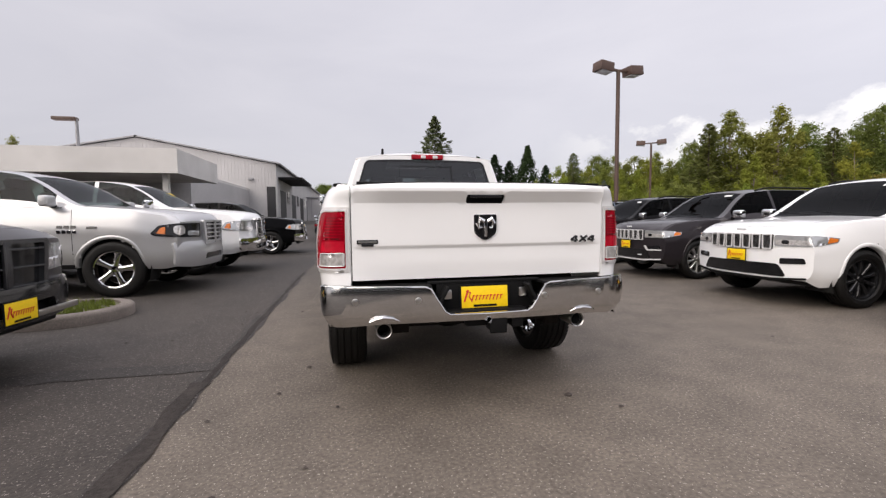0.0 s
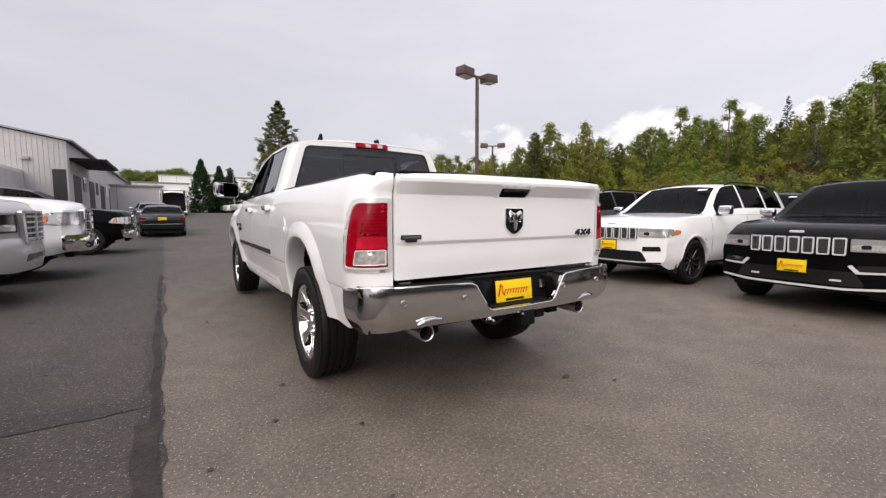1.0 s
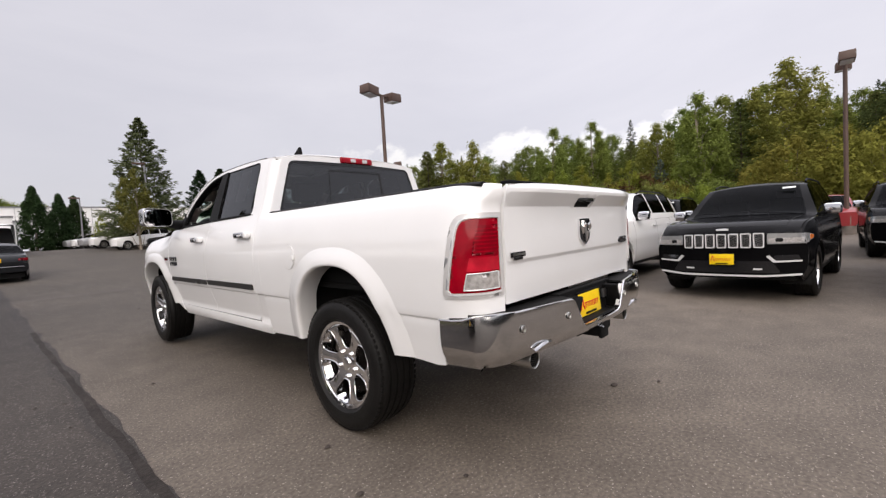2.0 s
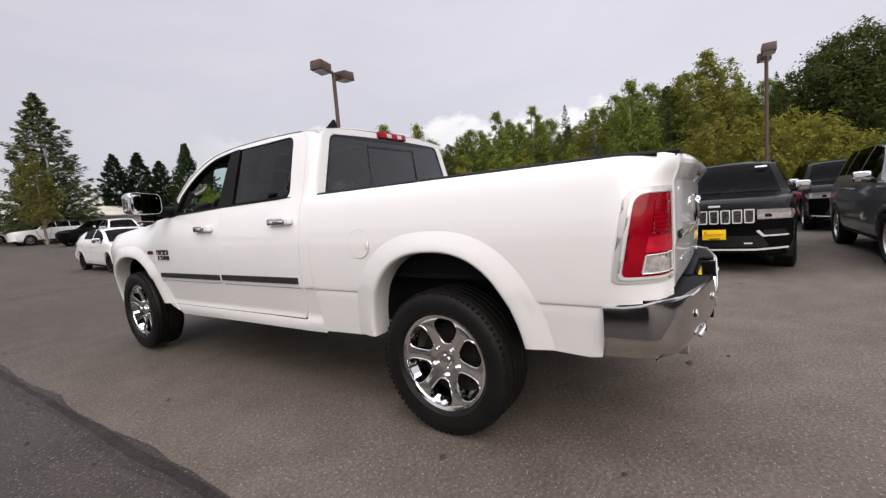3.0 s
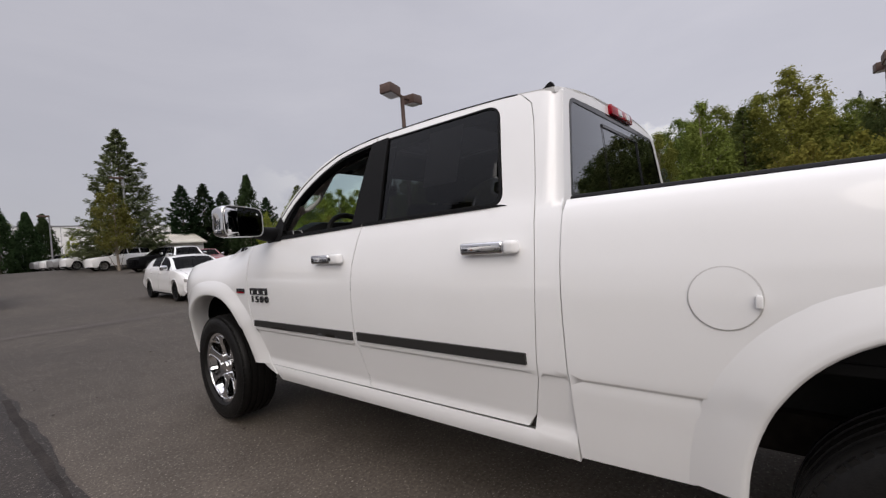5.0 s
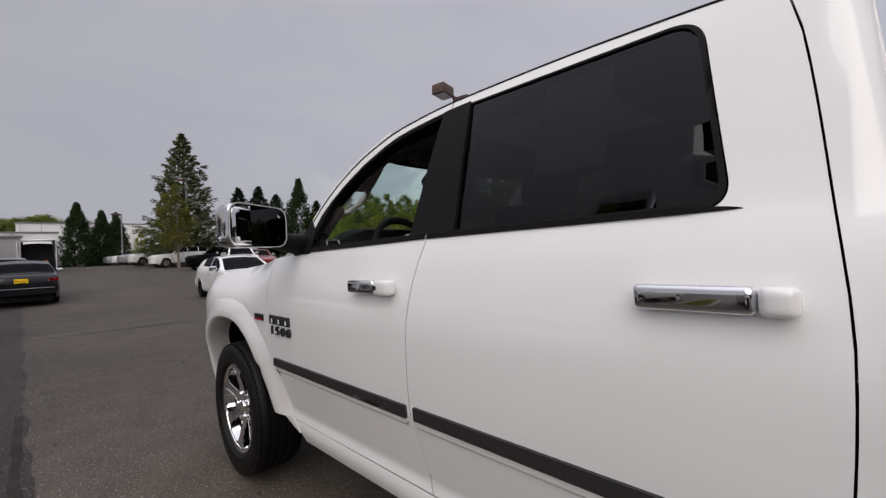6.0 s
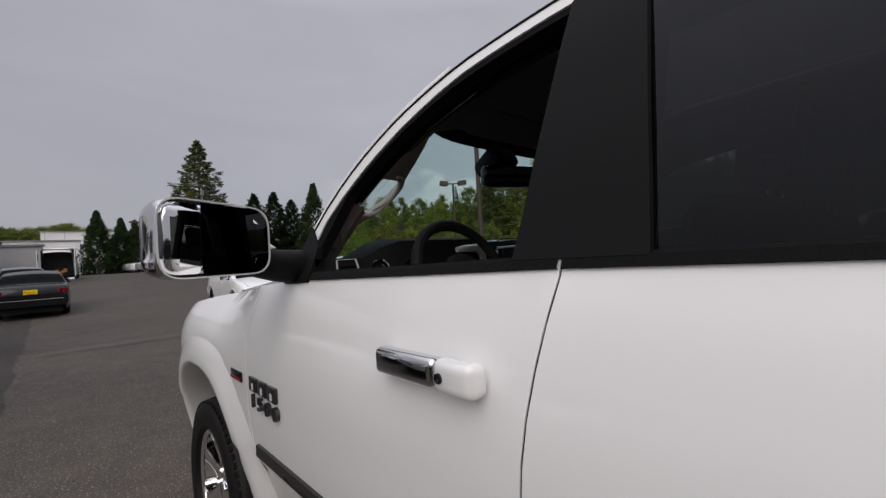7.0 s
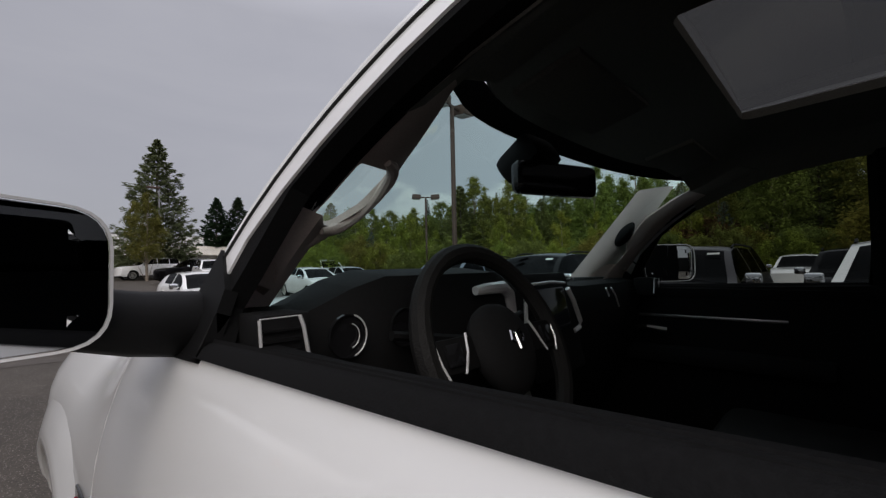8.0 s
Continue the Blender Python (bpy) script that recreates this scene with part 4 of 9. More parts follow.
        seal_in = rounded([(1.240, 1.408, 0.055), (1.302, 1.829, 0.065), (1.982, 1.831, 0.012), (1.955, 1.397, 0.01)], 0, 8)
        skin("window_seal", rounded([(1.226, 1.396, 0.060), (1.293, 1.836, 0.072), (1.985, 1.837, 0.012), (1.952, 1.386, 0.01)], 0, 8), side, M["trim"], door, "black rubber window seal",
             holes=[seal_in], step=0.04, depth=0.012, lift=0.002, mirror=mir)
        belt_strip(door, 1.205, 2.066, 1.3895, 1.379, mir, 0.12)
        skin("side_moulding", rounded([(1.122, 0.846, 0.004), (2.080, 0.846, 0.004), (2.080, 0.803, 0.004), (1.122, 0.803, 0.004)], 0), side, M["moulding"], door,
             "dark protective door moulding", step=0.04, depth=0.014, lift=0.009, mirror=mir)
        # black strip set into the door gap, so it stays dark between white edges
        seam = [(gap_fr(z) - 0.006, z) for z in np.linspace(1.385, 0.55, 14)][::-1] + [(gap_fr(z) + 0.006, z) for z in np.linspace(1.385, 0.55, 14)]
        skin("door_seam", seam, side, M["matt"], T, "black strip set in the gap between the doors", step=0.05, depth=0.002, lift=-0.0025, mirror=mir)
        # front door, its window wound down
        zt = [(y, DOOR_TOP(y) - 0.004) for y in np.linspace(2.083, 2.985, 16)]
        fedge = [(gap_front(z) - 0.004, z) for z in np.linspace(1.335, 0.60, 14)]
        bedge = [(gap_fr(z) + 0.0020, z) for z in np.linspace(0.545, 1.37, 14)] + [(2.074, 1.60)]
        out = zt + [(3.02, 1.352)] + fedge + [(gap_front(0.56) - 0.02, 0.540)] + bedge
        wtop = [(y, DOOR_TOP(y) - 0.030 - 0.020 * step01(2.3, 2.8, y)) for y in np.linspace(2.10, 2.86, 12)]
        win = wtop + [(2.955, 1.364), (2.5, 1.376), (2.10, 1.386)]
        fdoor = skin("front_door", out, side, paint, T, "white front door" + ("" if mir else " with the window wound down"), holes=[win], step=0.045, mirror=mir, fine=hair)
        wtop2 = [(y, DOOR_TOP(y) - 0.046 - 0.016 * step01(2.3, 2.8, y)) for y in np.linspace(2.118, 2.77, 10)]
        open_in = wtop2 + [(2.875, 1.43), (2.86, 1.385), (2.5, 1.392), (2.158, 1.400)]
        skin("window_frame", win, side, M["cabin"], fdoor, "black window frame and seal", holes=[open_in], step=0.04, depth=0.03, lift=-0.004, mirror=mir)
        if mir:
            skin("door_glass", win, side, M["tinted"], fdoor, "tinted door window", step=0.06, depth=0.0, lift=-0.012, mirror=mir)
        skin("pillar_cover", rounded([(1.946, 1.394, 0.004), (1.982, 1.842, 0.004), (2.108, 1.836, 0.004), (2.156, 1.392, 0.004)], 0), side, M["trim"], fdoor,
             "black pillar cover between the windows", step=0.05, depth=0.012, lift=0.0055, mirror=mir)
        belt_strip(fdoor, 2.072, 2.972, 1.379, 1.355, mir)
        skin("side_moulding", rounded([(2.120, 0.843, 0.004), (3.150, 0.843, 0.004), (3.165, 0.802, 0.004), (2.120, 0.800, 0.004)], 0), side, M["moulding"], fdoor,
             "dark protective door moulding", step=0.04, depth=0.014, lift=0.009, mirror=mir)
        # chrome handles with a painted end
        for owner, y0, key in ((door, 1.125, False), (fdoor, 2.178, not mir)):
            zc = 1.233 if owner is door else 1.222
            xs = side(y0, zc)[0]

            def grip(lo, hi, deep, tall, name, mt, lab):
                bm = box((0, 0, 0), (deep, hi - lo, tall), min(deep, tall) * 0.42, None, 4)
                for v in bm.verts:                       # bowed outwards along its length
                    v.co.x -= 0.010 * (1 - (2 * v.co.y / (hi - lo)) ** 2)
                bmesh.ops.translate(bm, vec=(xs - 0.024, (lo + hi) / 2, zc), verts=bm.verts)
                if mir:
                    bmesh.ops.scale(bm, vec=(-1, 1, 1), verts=bm.verts)
                return part(name, bm, mt, owner, lab)

            cut = y0 + (0.052 if owner is door else 0.068)
            grip(cut, y0 + (0.250 if owner is door else 0.234), 0.034, 0.048, "door_handle", M["chrome"], "chrome pull handle")
            grip(y0 - (0.004 if owner is door else 0.020), cut - 0.0005, 0.037, 0.049 if owner is door else 0.052, "handle_end", paint, "white end of the handle")
            for yy in (y0 + 0.02, y0 + 0.22):
                bm = box((xs - 0.008, yy, zc), (0.03, 0.03, 0.03), 0.008)
                if mir:
                    bmesh.ops.scale(bm, vec=(-1, 1, 1), verts=bm.verts)
                part("handle_foot", bm, paint, owner)
            if key:
                bm = add_lathe(bmesh.new(), [(0.0, 0.0085), (-0.004, 0.008), (-0.004, 0.005), (-0.001, 0.0005)], 16, (xs - 0.0475, y0 + 0.046, zc))
                part("lock_cylinder", bm, M["gloss"], owner, "dark key lock")
        # front fender
        archf = arch_curve(FA, 0.41, 0.62, 1.035, 0.47, 0.52)
        archf = archf[::-1]
        edge = [(gap_front(z) + 0.004, z) for z in np.linspace(0.47, 1.335, 14)]
        out = edge + [(3.26, 1.338), (3.6, 1.306), (4.0, 1.268), (4.35, 1.222), (4.52, 1.190), (4.54, 1.0), (4.52, 0.80), (4.50, 0.66)] + archf[::-1]
        skin("front_fender", out, side, paint, T, "white front fender", step=0.05, mirror=mir, flip=True)
        flare("arch_flare", FA, 0.41, 0.560, 0.990, 0.735, 1.105, 0.455, 0.520, side, paint, T, mir)
        # sill
        skin("sill", [(1.01, 0.541), (1.01, 0.458), (2.0, 0.452), (3.0, 0.440), (3.07, 0.537), (2.0, 0.540)], side, paint, T, "white sill below the doors", step=0.06, depth=0.05, mirror=mir)
        # cab rear corner
        out = [(0.9715, 0.458)] + [(gap_back(z) - 0.0022, z) for z in np.linspace(0.47, 1.80, 20)] + [(1.19, 1.853), (1.12, 1.845), (1.06, 1.838), (0.999, 1.836), (0.981, 1.62), (0.964, 1.415), (0.9715, 1.37)]

        def corner(u, z):
            r = 0.055
            d = 0.992 + (z - 1.37) * 0.085 + r - u
            if z < 1.37 or d <= 0:
                return (-W_SIDE(z), u, z)
            a = min(d / r, 1.6)
            return (-(W_SIDE(z) - r * (1 - math.cos(a))), u + d - r * math.sin(a), z)
        skin("cab_corner", out, corner, paint, T, "white rear corner of the cab", step=0.04, depth=0.02, flip=True, mirror=mir, fine=hair)
        # towing mirror
        s = -1 if mir else 1
        bm = bmesh.new()
        add_box(bm, (0, 0, 0), (0.286, 0.105, 0.192), 0.050, seg=5)
        flat = [f for f in bm.faces if f.calc_center_median().y < -0.052]
        bmesh.ops.delete(bm, geom=flat, context="FACES")
        for v in bm.verts:                                 # rounder in front, open behind
            f = (v.co.y + 0.0525) / 0.105
            v.co.x *= 1 - (0.13 if v.co.x * s < 0 else 0.16) * f
            v.co.z *= 1 - 0.16 * f
            v.co.y += 0.035 * f
        mm = part("door_mirror", bm, M["chrome"], T, "chrome-capped door mirror on a black arm")
        bm_mirror = mm.data
        ang = 36.0 if mir else 16.0
        mm.matrix_basis = pose(-1.155 * s, 2.865 if mir else 2.905, 1.476, 0, 0, ang * s)
        # the rim stands taller on its outer side
        tall = lambda u, v: v * (1.0 - 0.34 * s * u) - 0.030 * s * u if not mir else v
        frame_o = [(u, tall(u, v)) for u, v in rounded([(-0.139, -0.090, 0.055), (0.139, -0.090, 0.055), (0.139, 0.090, 0.055), (-0.139, 0.090, 0.055)], 0, 6)]
        frame_i = [(u, tall(u, v)) for u, v in rounded([(-0.1355, -0.0865, 0.052), (0.1355, -0.0865, 0.052), (0.1355, 0.0865, 0.052), (-0.1355, 0.0865, 0.052)], 0, 6)]
        for v in bm_mirror.vertices:
            v.co.z = tall(v.co.x, v.co.z)
        back = lambda u, v: (u, -0.0535, v)
        skin("mirror_rim", frame_o, back, M["bright"], mm, "bright rim round the glass", holes=[frame_i], step=0.03, depth=0.004)
        skin("mirror_tray", frame_i, back, M["matt"], mm, "black backing of the glass", step=0.05, depth=0.0, lift=-0.012)
        main = rounded([(-0.042 * s, -0.085, 0.004), (0.134 * s, -0.085, 0.050), (0.134 * s, 0.085, 0.050), (-0.042 * s, 0.085, 0.004)], 0, 6)
        spot = rounded([(-0.046 * s, -0.080, 0.012), (-0.131 * s, -0.080, 0.046), (-0.131 * s, 0.080, 0.046), (-0.046 * s, 0.080, 0.012)], 0, 6)
        main, spot = ([(u, tall(u, v)) for u, v in o] for o in (main, spot))
        turned_in = lambda u, v: (u, -0.0525, v)
        # the main glass's dark reflection is put into its colour
        skin("mirror_glass", main, turned_in, M["dark_mirror"], mm, "main glass, its dark reflection put into the colour", step=0.05, depth=0.0, lift=-0.001)
        outw = lambda u, v: (u, -0.0525 + 0.035 * (abs(u) - 0.046) + 0.75 * (abs(u) - 0.046) ** 2 + 0.5 * v * v, v)
        skin("spotter_glass", spot, outw, M["mirror"], mm, "convex outer strip of the glass", step=0.02, depth=0.0)
        bm = bmesh.new()
        x0, x1 = -0.885 * s, -1.06 * s
        add_tube(bm, [(x0, 2.965, 1.395), ((x0 + x1) / 2, 2.955, 1.405), (x1, 2.94, 1.425)], [0.052, 0.046, 0.040], 12)
        part("mirror_arm", bm, M["trim"], mm, "black mirror arm").matrix_basis = mm.matrix_basis.inverted()
        skin("mirror_foot", [(2.86, 1.352), (3.01, 1.346), (2.995, 1.40), (2.93, 1.51), (2.862, 1.45)], side, M["trim"], fdoor, "black triangle at the mirror foot", step=0.03, depth=0.02, lift=0.006, mirror=mir)
    # fuel door
    circ = lambda c, r: [(c[0] + r * math.cos(t), c[1] + r * math.sin(t)) for t in np.linspace(0, 2 * math.pi, 40, endpoint=False)]
    fd = skin("fuel_door", circ((0.508, 1.063), 0.083), bedside, paint, T, "round white fuel filler door", step=0.04, depth=0.006, lift=0.004)
    skin("fuel_door_gap", circ((0.508, 1.063), 0.0870), bedside, M["bezel"], fd, "", holes=[circ((0.508, 1.063), 0.0835)], step=0.03, depth=0.001, lift=0.0012)
    bm = box((bedside(0.43, 1.06)[0] - 0.010, 0.432, 1.058), (0.014, 0.016, 0.034), 0.005)
    part("finger_tab", bm, paint, fd)
    # lettering on the driver's door: two bold strokes of a maker's name, and a number
    for k in range(3):
        bm = bmesh.new()
        y = 3.135 - k * 0.078
        add_box(bm, (side(y, 1.04)[0] - 0.005, y, 1.036), (0.010, 0.064, 0.044), 0.003)
        p = part("badge_letter", bm, M["dark_chrome"], T, "dark chrome badge letter as a plain block")
        bm = box((side(y, 1.04)[0] - 0.0085, y - 0.002, 1.030), (0.004, 0.016, 0.020), 0)
        part("badge_gap", bm, M["white"], p)
    for k, ch in enumerate("1500"):
        y = 3.142 - 0.062 * k
        letters(T, ch, 0.062, 0.005, M["dark_chrome"], pose(side(y, 0.982)[0] - 0.006, y, 0.982, 90, 0, -90) @ Matrix.Diagonal((1.5, 0.95, 1, 1)), "badge_number", "dark chrome figure of the model number")
    bm = box((side(3.30, 1.035)[0] - 0.003, 3.315, 1.035), (0.006, 0.115, 0.034), 0.003)
    bd = part("engine_badge", bm, M["gloss"], T, "small dark engine badge with a red stripe")
    bm = box((side(3.30, 1.020)[0] - 0.0065, 3.315, 1.025), (0.003, 0.105, 0.008), 0)
    part("red_stripe", bm, M["red_lens"], bd)

    # tailgate
    def gate(x, z):
        return (x, -1.106 - lip(z) * (1 - 0.47 * step01(0.56, 0.785, abs(x))) - gate_fold(z) * (1 - 0.6 * step01(0.60, 0.785, abs(x))) - 0.014 * (1 - (x / 0.79) ** 2), z)
    out = rounded([(-0.783, 0.830, 0.008), (0.783, 0.830, 0.008), (0.783, 1.378, 0.01), (0.4, 1.392, 0.2), (-0.4, 1.392, 0.2), (-0.783, 1.378, 0.01)], 0)
    pocket = rounded([(-0.118, 1.272, 0.015), (0.118, 1.272, 0.015), (0.118, 1.322, 0.012), (-0.118, 1.322, 0.012)], 0)
    tg = skin("tailgate", out, gate, paint, T, "white tailgate", holes=[pocket], step=0.045, depth=0.03, fine=[1.0, 1.006, 1.013, 1.02, 1.027, 1.034, 1.272, 1.280, 1.30, 1.32, 1.338, 1.346, 1.356, 1.365, 1.375, 1.384])
    cup = lambda x, z: (x, gate(x, z)[1] + 0.012 + 0.035 * (1 - (x / 0.125) ** 4) * (1 - abs((z - 1.297) / 0.03) ** 3), z)
    skin("release_pocket", rounded([(-0.122, 1.268, 0.015), (0.122, 1.268, 0.015), (0.122, 1.326, 0.012), (-0.122, 1.326, 0.012)], 0), cup, M["trim"], tg, "black recess of the tailgate handle", step=0.012, depth=0.0)
    bm = box((0, gate(0, 1.312)[1] + 0.004, 1.313), (0.20, 0.012, 0.020), 0.005)
    part("tailgate_handle", bm, M["gloss"], tg, "black tailgate handle")
    shield = rounded([(-0.070, 1.206, 0.01), (0.070, 1.206, 0.01), (0.070, 1.092, 0.03), (0.0, 1.046, 0.03), (-0.070, 1.092, 0.03)], 0)
    bd = skin("shield_badge", shield, gate, M["chrome"], tg, "chrome shield badge with a plain dark relief", step=0.02, depth=0.012, lift=0.010)
    skin("shield_field", [(x * 0.88, 1.13 + (z - 1.13) * 0.88) for x, z in shield], gate, M["gloss"], bd, "", step=0.02, depth=0.004, lift=0.0115)
    bm = bmesh.new()
    for s in (-1, 1):
        yb = gate(0, 1.15)[1] - 0.016
        add_tube(bm, [(s * 0.010, yb, 1.165), (s * 0.036, yb, 1.180), (s * 0.050, yb, 1.155), (s * 0.040, yb, 1.125), (s * 0.022, yb, 1.130)], [0.014, 0.016, 0.014, 0.010, 0.004], 8)
    add_tube(bm, [(0, gate(0, 1.12)[1] - 0.014, 1.165), (0, gate(0, 1.1)[1] - 0.018, 1.11), (0, gate(0, 1.1)[1] - 0.016, 1.075)], [0.016, 0.013, 0.008], 8)
    part("shield_relief", bm, M["chrome"], bd, "curled chrome relief")
    # "4X4", drawn in bold slanted strokes
    for k, ch in enumerate("4X4"):
        bm = bmesh.new()
        w, h, th = 0.046, 0.040, 0.012
        segs = {"4": (((0.70, 0.0), (0.70, 1.0)), ((0.62, 0.95), (0.0, 0.36)), ((-0.02, 0.30), (1.0, 0.30))), "X": (((0.0, 0.04), (1.0, 0.96)), ((0.0, 0.96), (1.0, 0.04)))}[ch]
        for (x0, z0), (x1, z1) in segs:
            a, c = Vector((x0 * w + 0.25 * z0 * h, z0 * h)), Vector((x1 * w + 0.25 * z1 * h, z1 * h))
            d = c - a
            mid = (a + c) / 2
            x = 0.562 + 0.060 * k + mid.x
            add_box(bm, (x, gate(x, 1.05)[1] - 0.004, 1.030 + mid.y), (d.length, 0.010, th if abs(d.y) > 0.5 * h else th * 0.75), 0.0015, Matrix.Rotation(-math.atan2(d.y, d.x), 4, "Y"))
        part("badge_letter", bm, M["dark_chrome"], tg, "bold slanted figure of the drive badge")
    bm = box((-0.695, gate(-0.69, 1.05)[1] - 0.004, 1.054), (0.120, 0.008, 0.024), 0.003)
    add_box(bm, (-0.695, gate(-0.69, 1.04)[1] - 0.004, 1.036), (0.07, 0.008, 0.016), 0.004)
    bd = part("trim_badge", bm, M["gloss"], tg, "small dark trim badge")
    bm = box((-0.695, gate(-0.69, 1.05)[1] - 0.0095, 1.054), (0.104, 0.003, 0.010), 0)
    part("trim_bar", bm, M["satin"], bd)
    bm = box((0, -1.105, 1.389), (1.50, 0.055, 0.016), 0.006)
    part("gate_cap", bm, M["trim"], tg, "black cap along the tailgate's top")
    # bed box
    bed = part("bed_floor", box((0, -0.06, 0.86), (1.66, 2.0, 0.03)), M["trim"], T, "black-lined cargo bed floor")
    for s in (-1, 1):
        part("bed_wall", box((s * 0.80, -0.06, 1.11), (0.03, 2.0, 0.50)), M["trim"], T, "black inner wall of the bed")
        part("wheel_tub", box((s * 0.66, 0.0, 0.96), (0.26, 0.95, 0.22), 0.04), M["trim"], bed, "black wheel tub")
    part("bed_front", box((0, 0.93, 1.11), (1.66, 0.03, 0.52)), M["trim"], T, "black front wall of the bed")
    for k in range(11):
        part("bed_rib", box((-0.6 + 0.12 * k, -0.06, 0.883), (0.05, 1.96, 0.016), 0.004), M["trim"], bed)

    # rear bumper: plan curve, then a chrome skin with a dip in the middle
    def bump(s, z):
        a = abs(s)
        sg = 1 if s > 0 else -1
        if a < 0.78:
            x, y = a, -1.222 + 0.070 * (a / 0.78) ** 2.2
        elif a < 1.02:
            t = (a - 0.78) / 0.24 * math.pi / 2
            x, y = 0.78 + 0.172 * math.sin(t), -1.152 + 0.136 * (1 - math.cos(t))
        else:
            x, y = 0.952 + 0.006 * (a - 1.02) / 0.2, -1.016 + (a - 1.02)
        b = 0.020 * (1 - ((z - 0.722) / 0.16) ** 2) - 0.030 * step01(0.64, 0.54, z)
        return (sg * (x + b * (1 if a > 0.85 else 0.3)), y - b * (1 if a < 0.95 else 0.2), z)
    topl = [(-1.182, 0.776), (-1.10, 0.778), (-1.04, 0.786), (-0.99, 0.802), (-0.80, 0.806), (-0.375, 0.800), (-0.345, 0.788), (-0.262, 0.655), (-0.232, 0.636)]
    botl = [(1.182, 0.548), (0.98, 0.556), (0.6, 0.584), (0.25, 0.588), (-0.25, 0.588), (-0.6, 0.584), (-0.98, 0.556), (-1.182, 0.548)]
    out = topl + [(-a, z) for a, z in reversed(topl)] + botl
    bp = skin("rear_bumper", out, bump, M["bumper_chrome"], T, "chrome rear bumper with parking sensors", step=0.03, depth=0.03)
    edge = [Vector(bump(a, z - 0.004)) + Vector((0, 0.002, 0.0)) for a, z in topl + [(0.0, 0.632)] + [(-a, z) for a, z in reversed(topl)]]
    part("bumper_edge", tube(edge, 0.006, 8), M["chrome"], bp, "bright rolled edge of the bumper")
    for s in (-0.765, -0.415, 0.335, 0.72):
        p = bump(s, 0.722)
        bm = add_lathe(bmesh.new(), [(0.0, 0.018), (-0.006, 0.017), (-0.007, 0.013), (-0.004, 0.012), (-0.006, 0.0005)], 20)
        sn = part("parking_sensor", bm, M["satin"], bp, "round grey parking sensor")
        sn.matrix_basis = pose(p[0], p[1] - 0.001, p[2], 0, 0, 90)
    # step pad and plate recess
    def pad(u, v):
        a = abs(u)
        edge = bump(u, 0.79)
        return (edge[0] * (1 - 0.02 * v), edge[1] + 0.015 + v * max(-1.08 - edge[1], 0.03), 0.800 + 0.004 * v)
    for s in (-1, 1):
        o = [(s * 0.335, 0.0), (s * 0.99, 0.0), (s * 0.99, 0.9), (s * 0.335, 0.9)]
        skin("step_pad", o, pad, M["trim"], bp, "black ribbed step pad", step=0.05, depth=0.012, flip=False)
    bm = bmesh.new()
    add_box(bm, (0, -1.125, 0.715), (0.60, 0.02, 0.20), 0.006)
    add_box(bm, (0, -1.165, 0.640), (0.47, 0.10, 0.014), 0.004)
    add_box(bm, (0, -1.115, 0.806), (0.70, 0.05, 0.014), 0.004)
    for s in (-1, 1):
        add_box(bm, (s * 0.285, -1.175, 0.715), (0.02, 0.10, 0.17), 0.006, Matrix.Rotation(s * -0.5, 4, "Y"))
    part("plate_recess", bm, M["trim"], bp, "black plate recess")
    for s in (-1, 1):
        bm = box((s * 0.235, -1.145, 0.735), (0.05, 0.02, 0.055), 0.008)
        part("plate_light", bm, M["satin"], bp, "small plate light housing")
    card(bp, (-0.010, -1.158, 0.715), 0.288, 0.128, -6, 1)
    # exhausts, hitch, frame, axle
    for s in (-1, 1):
        bm = bmesh.new()
        x = s * 0.612
        ring = [(-0.03, 0.046), (-0.195, 0.047), (-0.201, 0.045), (-0.197, 0.040), (-0.16, 0.039)]
        add_lathe(bm, ring, 28)
        e = part("exhaust_tip", bm, M["satin"], T, "chrome exhaust tip below the bumper")
        e.matrix_basis = pose(x, -0.935, 0.535, 0, 0, 90)
        # near-black inner tube, so the tip's inside stays dark
        bm = add_lathe(bmesh.new(), [(-0.185, 0.0395), (-0.08, 0.038), (-0.08, 0.0005)], 24)
        part("exhaust_bore", bm, M["matt"], e, "matt black inside of the exhaust tip")
        bm = tube([(x, -0.98, 0.541), (x * 0.97, -0.8, 0.55), (x * 0.8, -0.4, 0.62)], 0.045, 12)
        part("exhaust_pipe", bm, M["rust"], e).matrix_basis = e.matrix_basis.inverted()
        bm = tube([(x - 0.08, bump(x, 0.6)[1] - 0.004, 0.603), (x - 0.045, bump(x, 0.62)[1] - 0.008, 0.622), (x, bump(x, 0.62)[1] - 0.009, 0.628), (x + 0.045, bump(x, 0.62)[1] - 0.008, 0.622), (x + 0.08, bump(x, 0.6)[1] - 0.004, 0.603)], 0.010, 8)
        part("exhaust_scoop", bm, M["chrome"], bp, "chrome lip over the exhaust")
    bm = bmesh.new()
    for s in (-1, 1):
        add_box(bm, (s * 0.50, 1.75, 0.55), (0.10, 5.5, 0.14), 0.01)
    for y in (-0.92, -0.3, 0.6, 1.6, 2.6, 3.4, 4.3):
        add_box(bm, (0, y, 0.56), (1.0, 0.10, 0.10), 0.01)
    add_box(bm, (0, 0.0, 0.41), (1.5, 0.12, 0.12), 0.05)
    add_box(bm, (0.0, 0.0, 0.41), (0.30, 0.34, 0.30), 0.12)
    add_box(bm, (0, FA, 0.42), (1.5, 0.10, 0.10), 0.04)
    add_tube(bm, [(0.1, 0.2, 0.43), (0.1, 2.8, 0.52)], 0.05, 10)
    add_box(bm, (-0.30, 1.9, 0.47), (0.30, 1.0, 0.20), 0.05)
    part("chassis", bm, M["frame"], T, "dark rusty chassis frame")
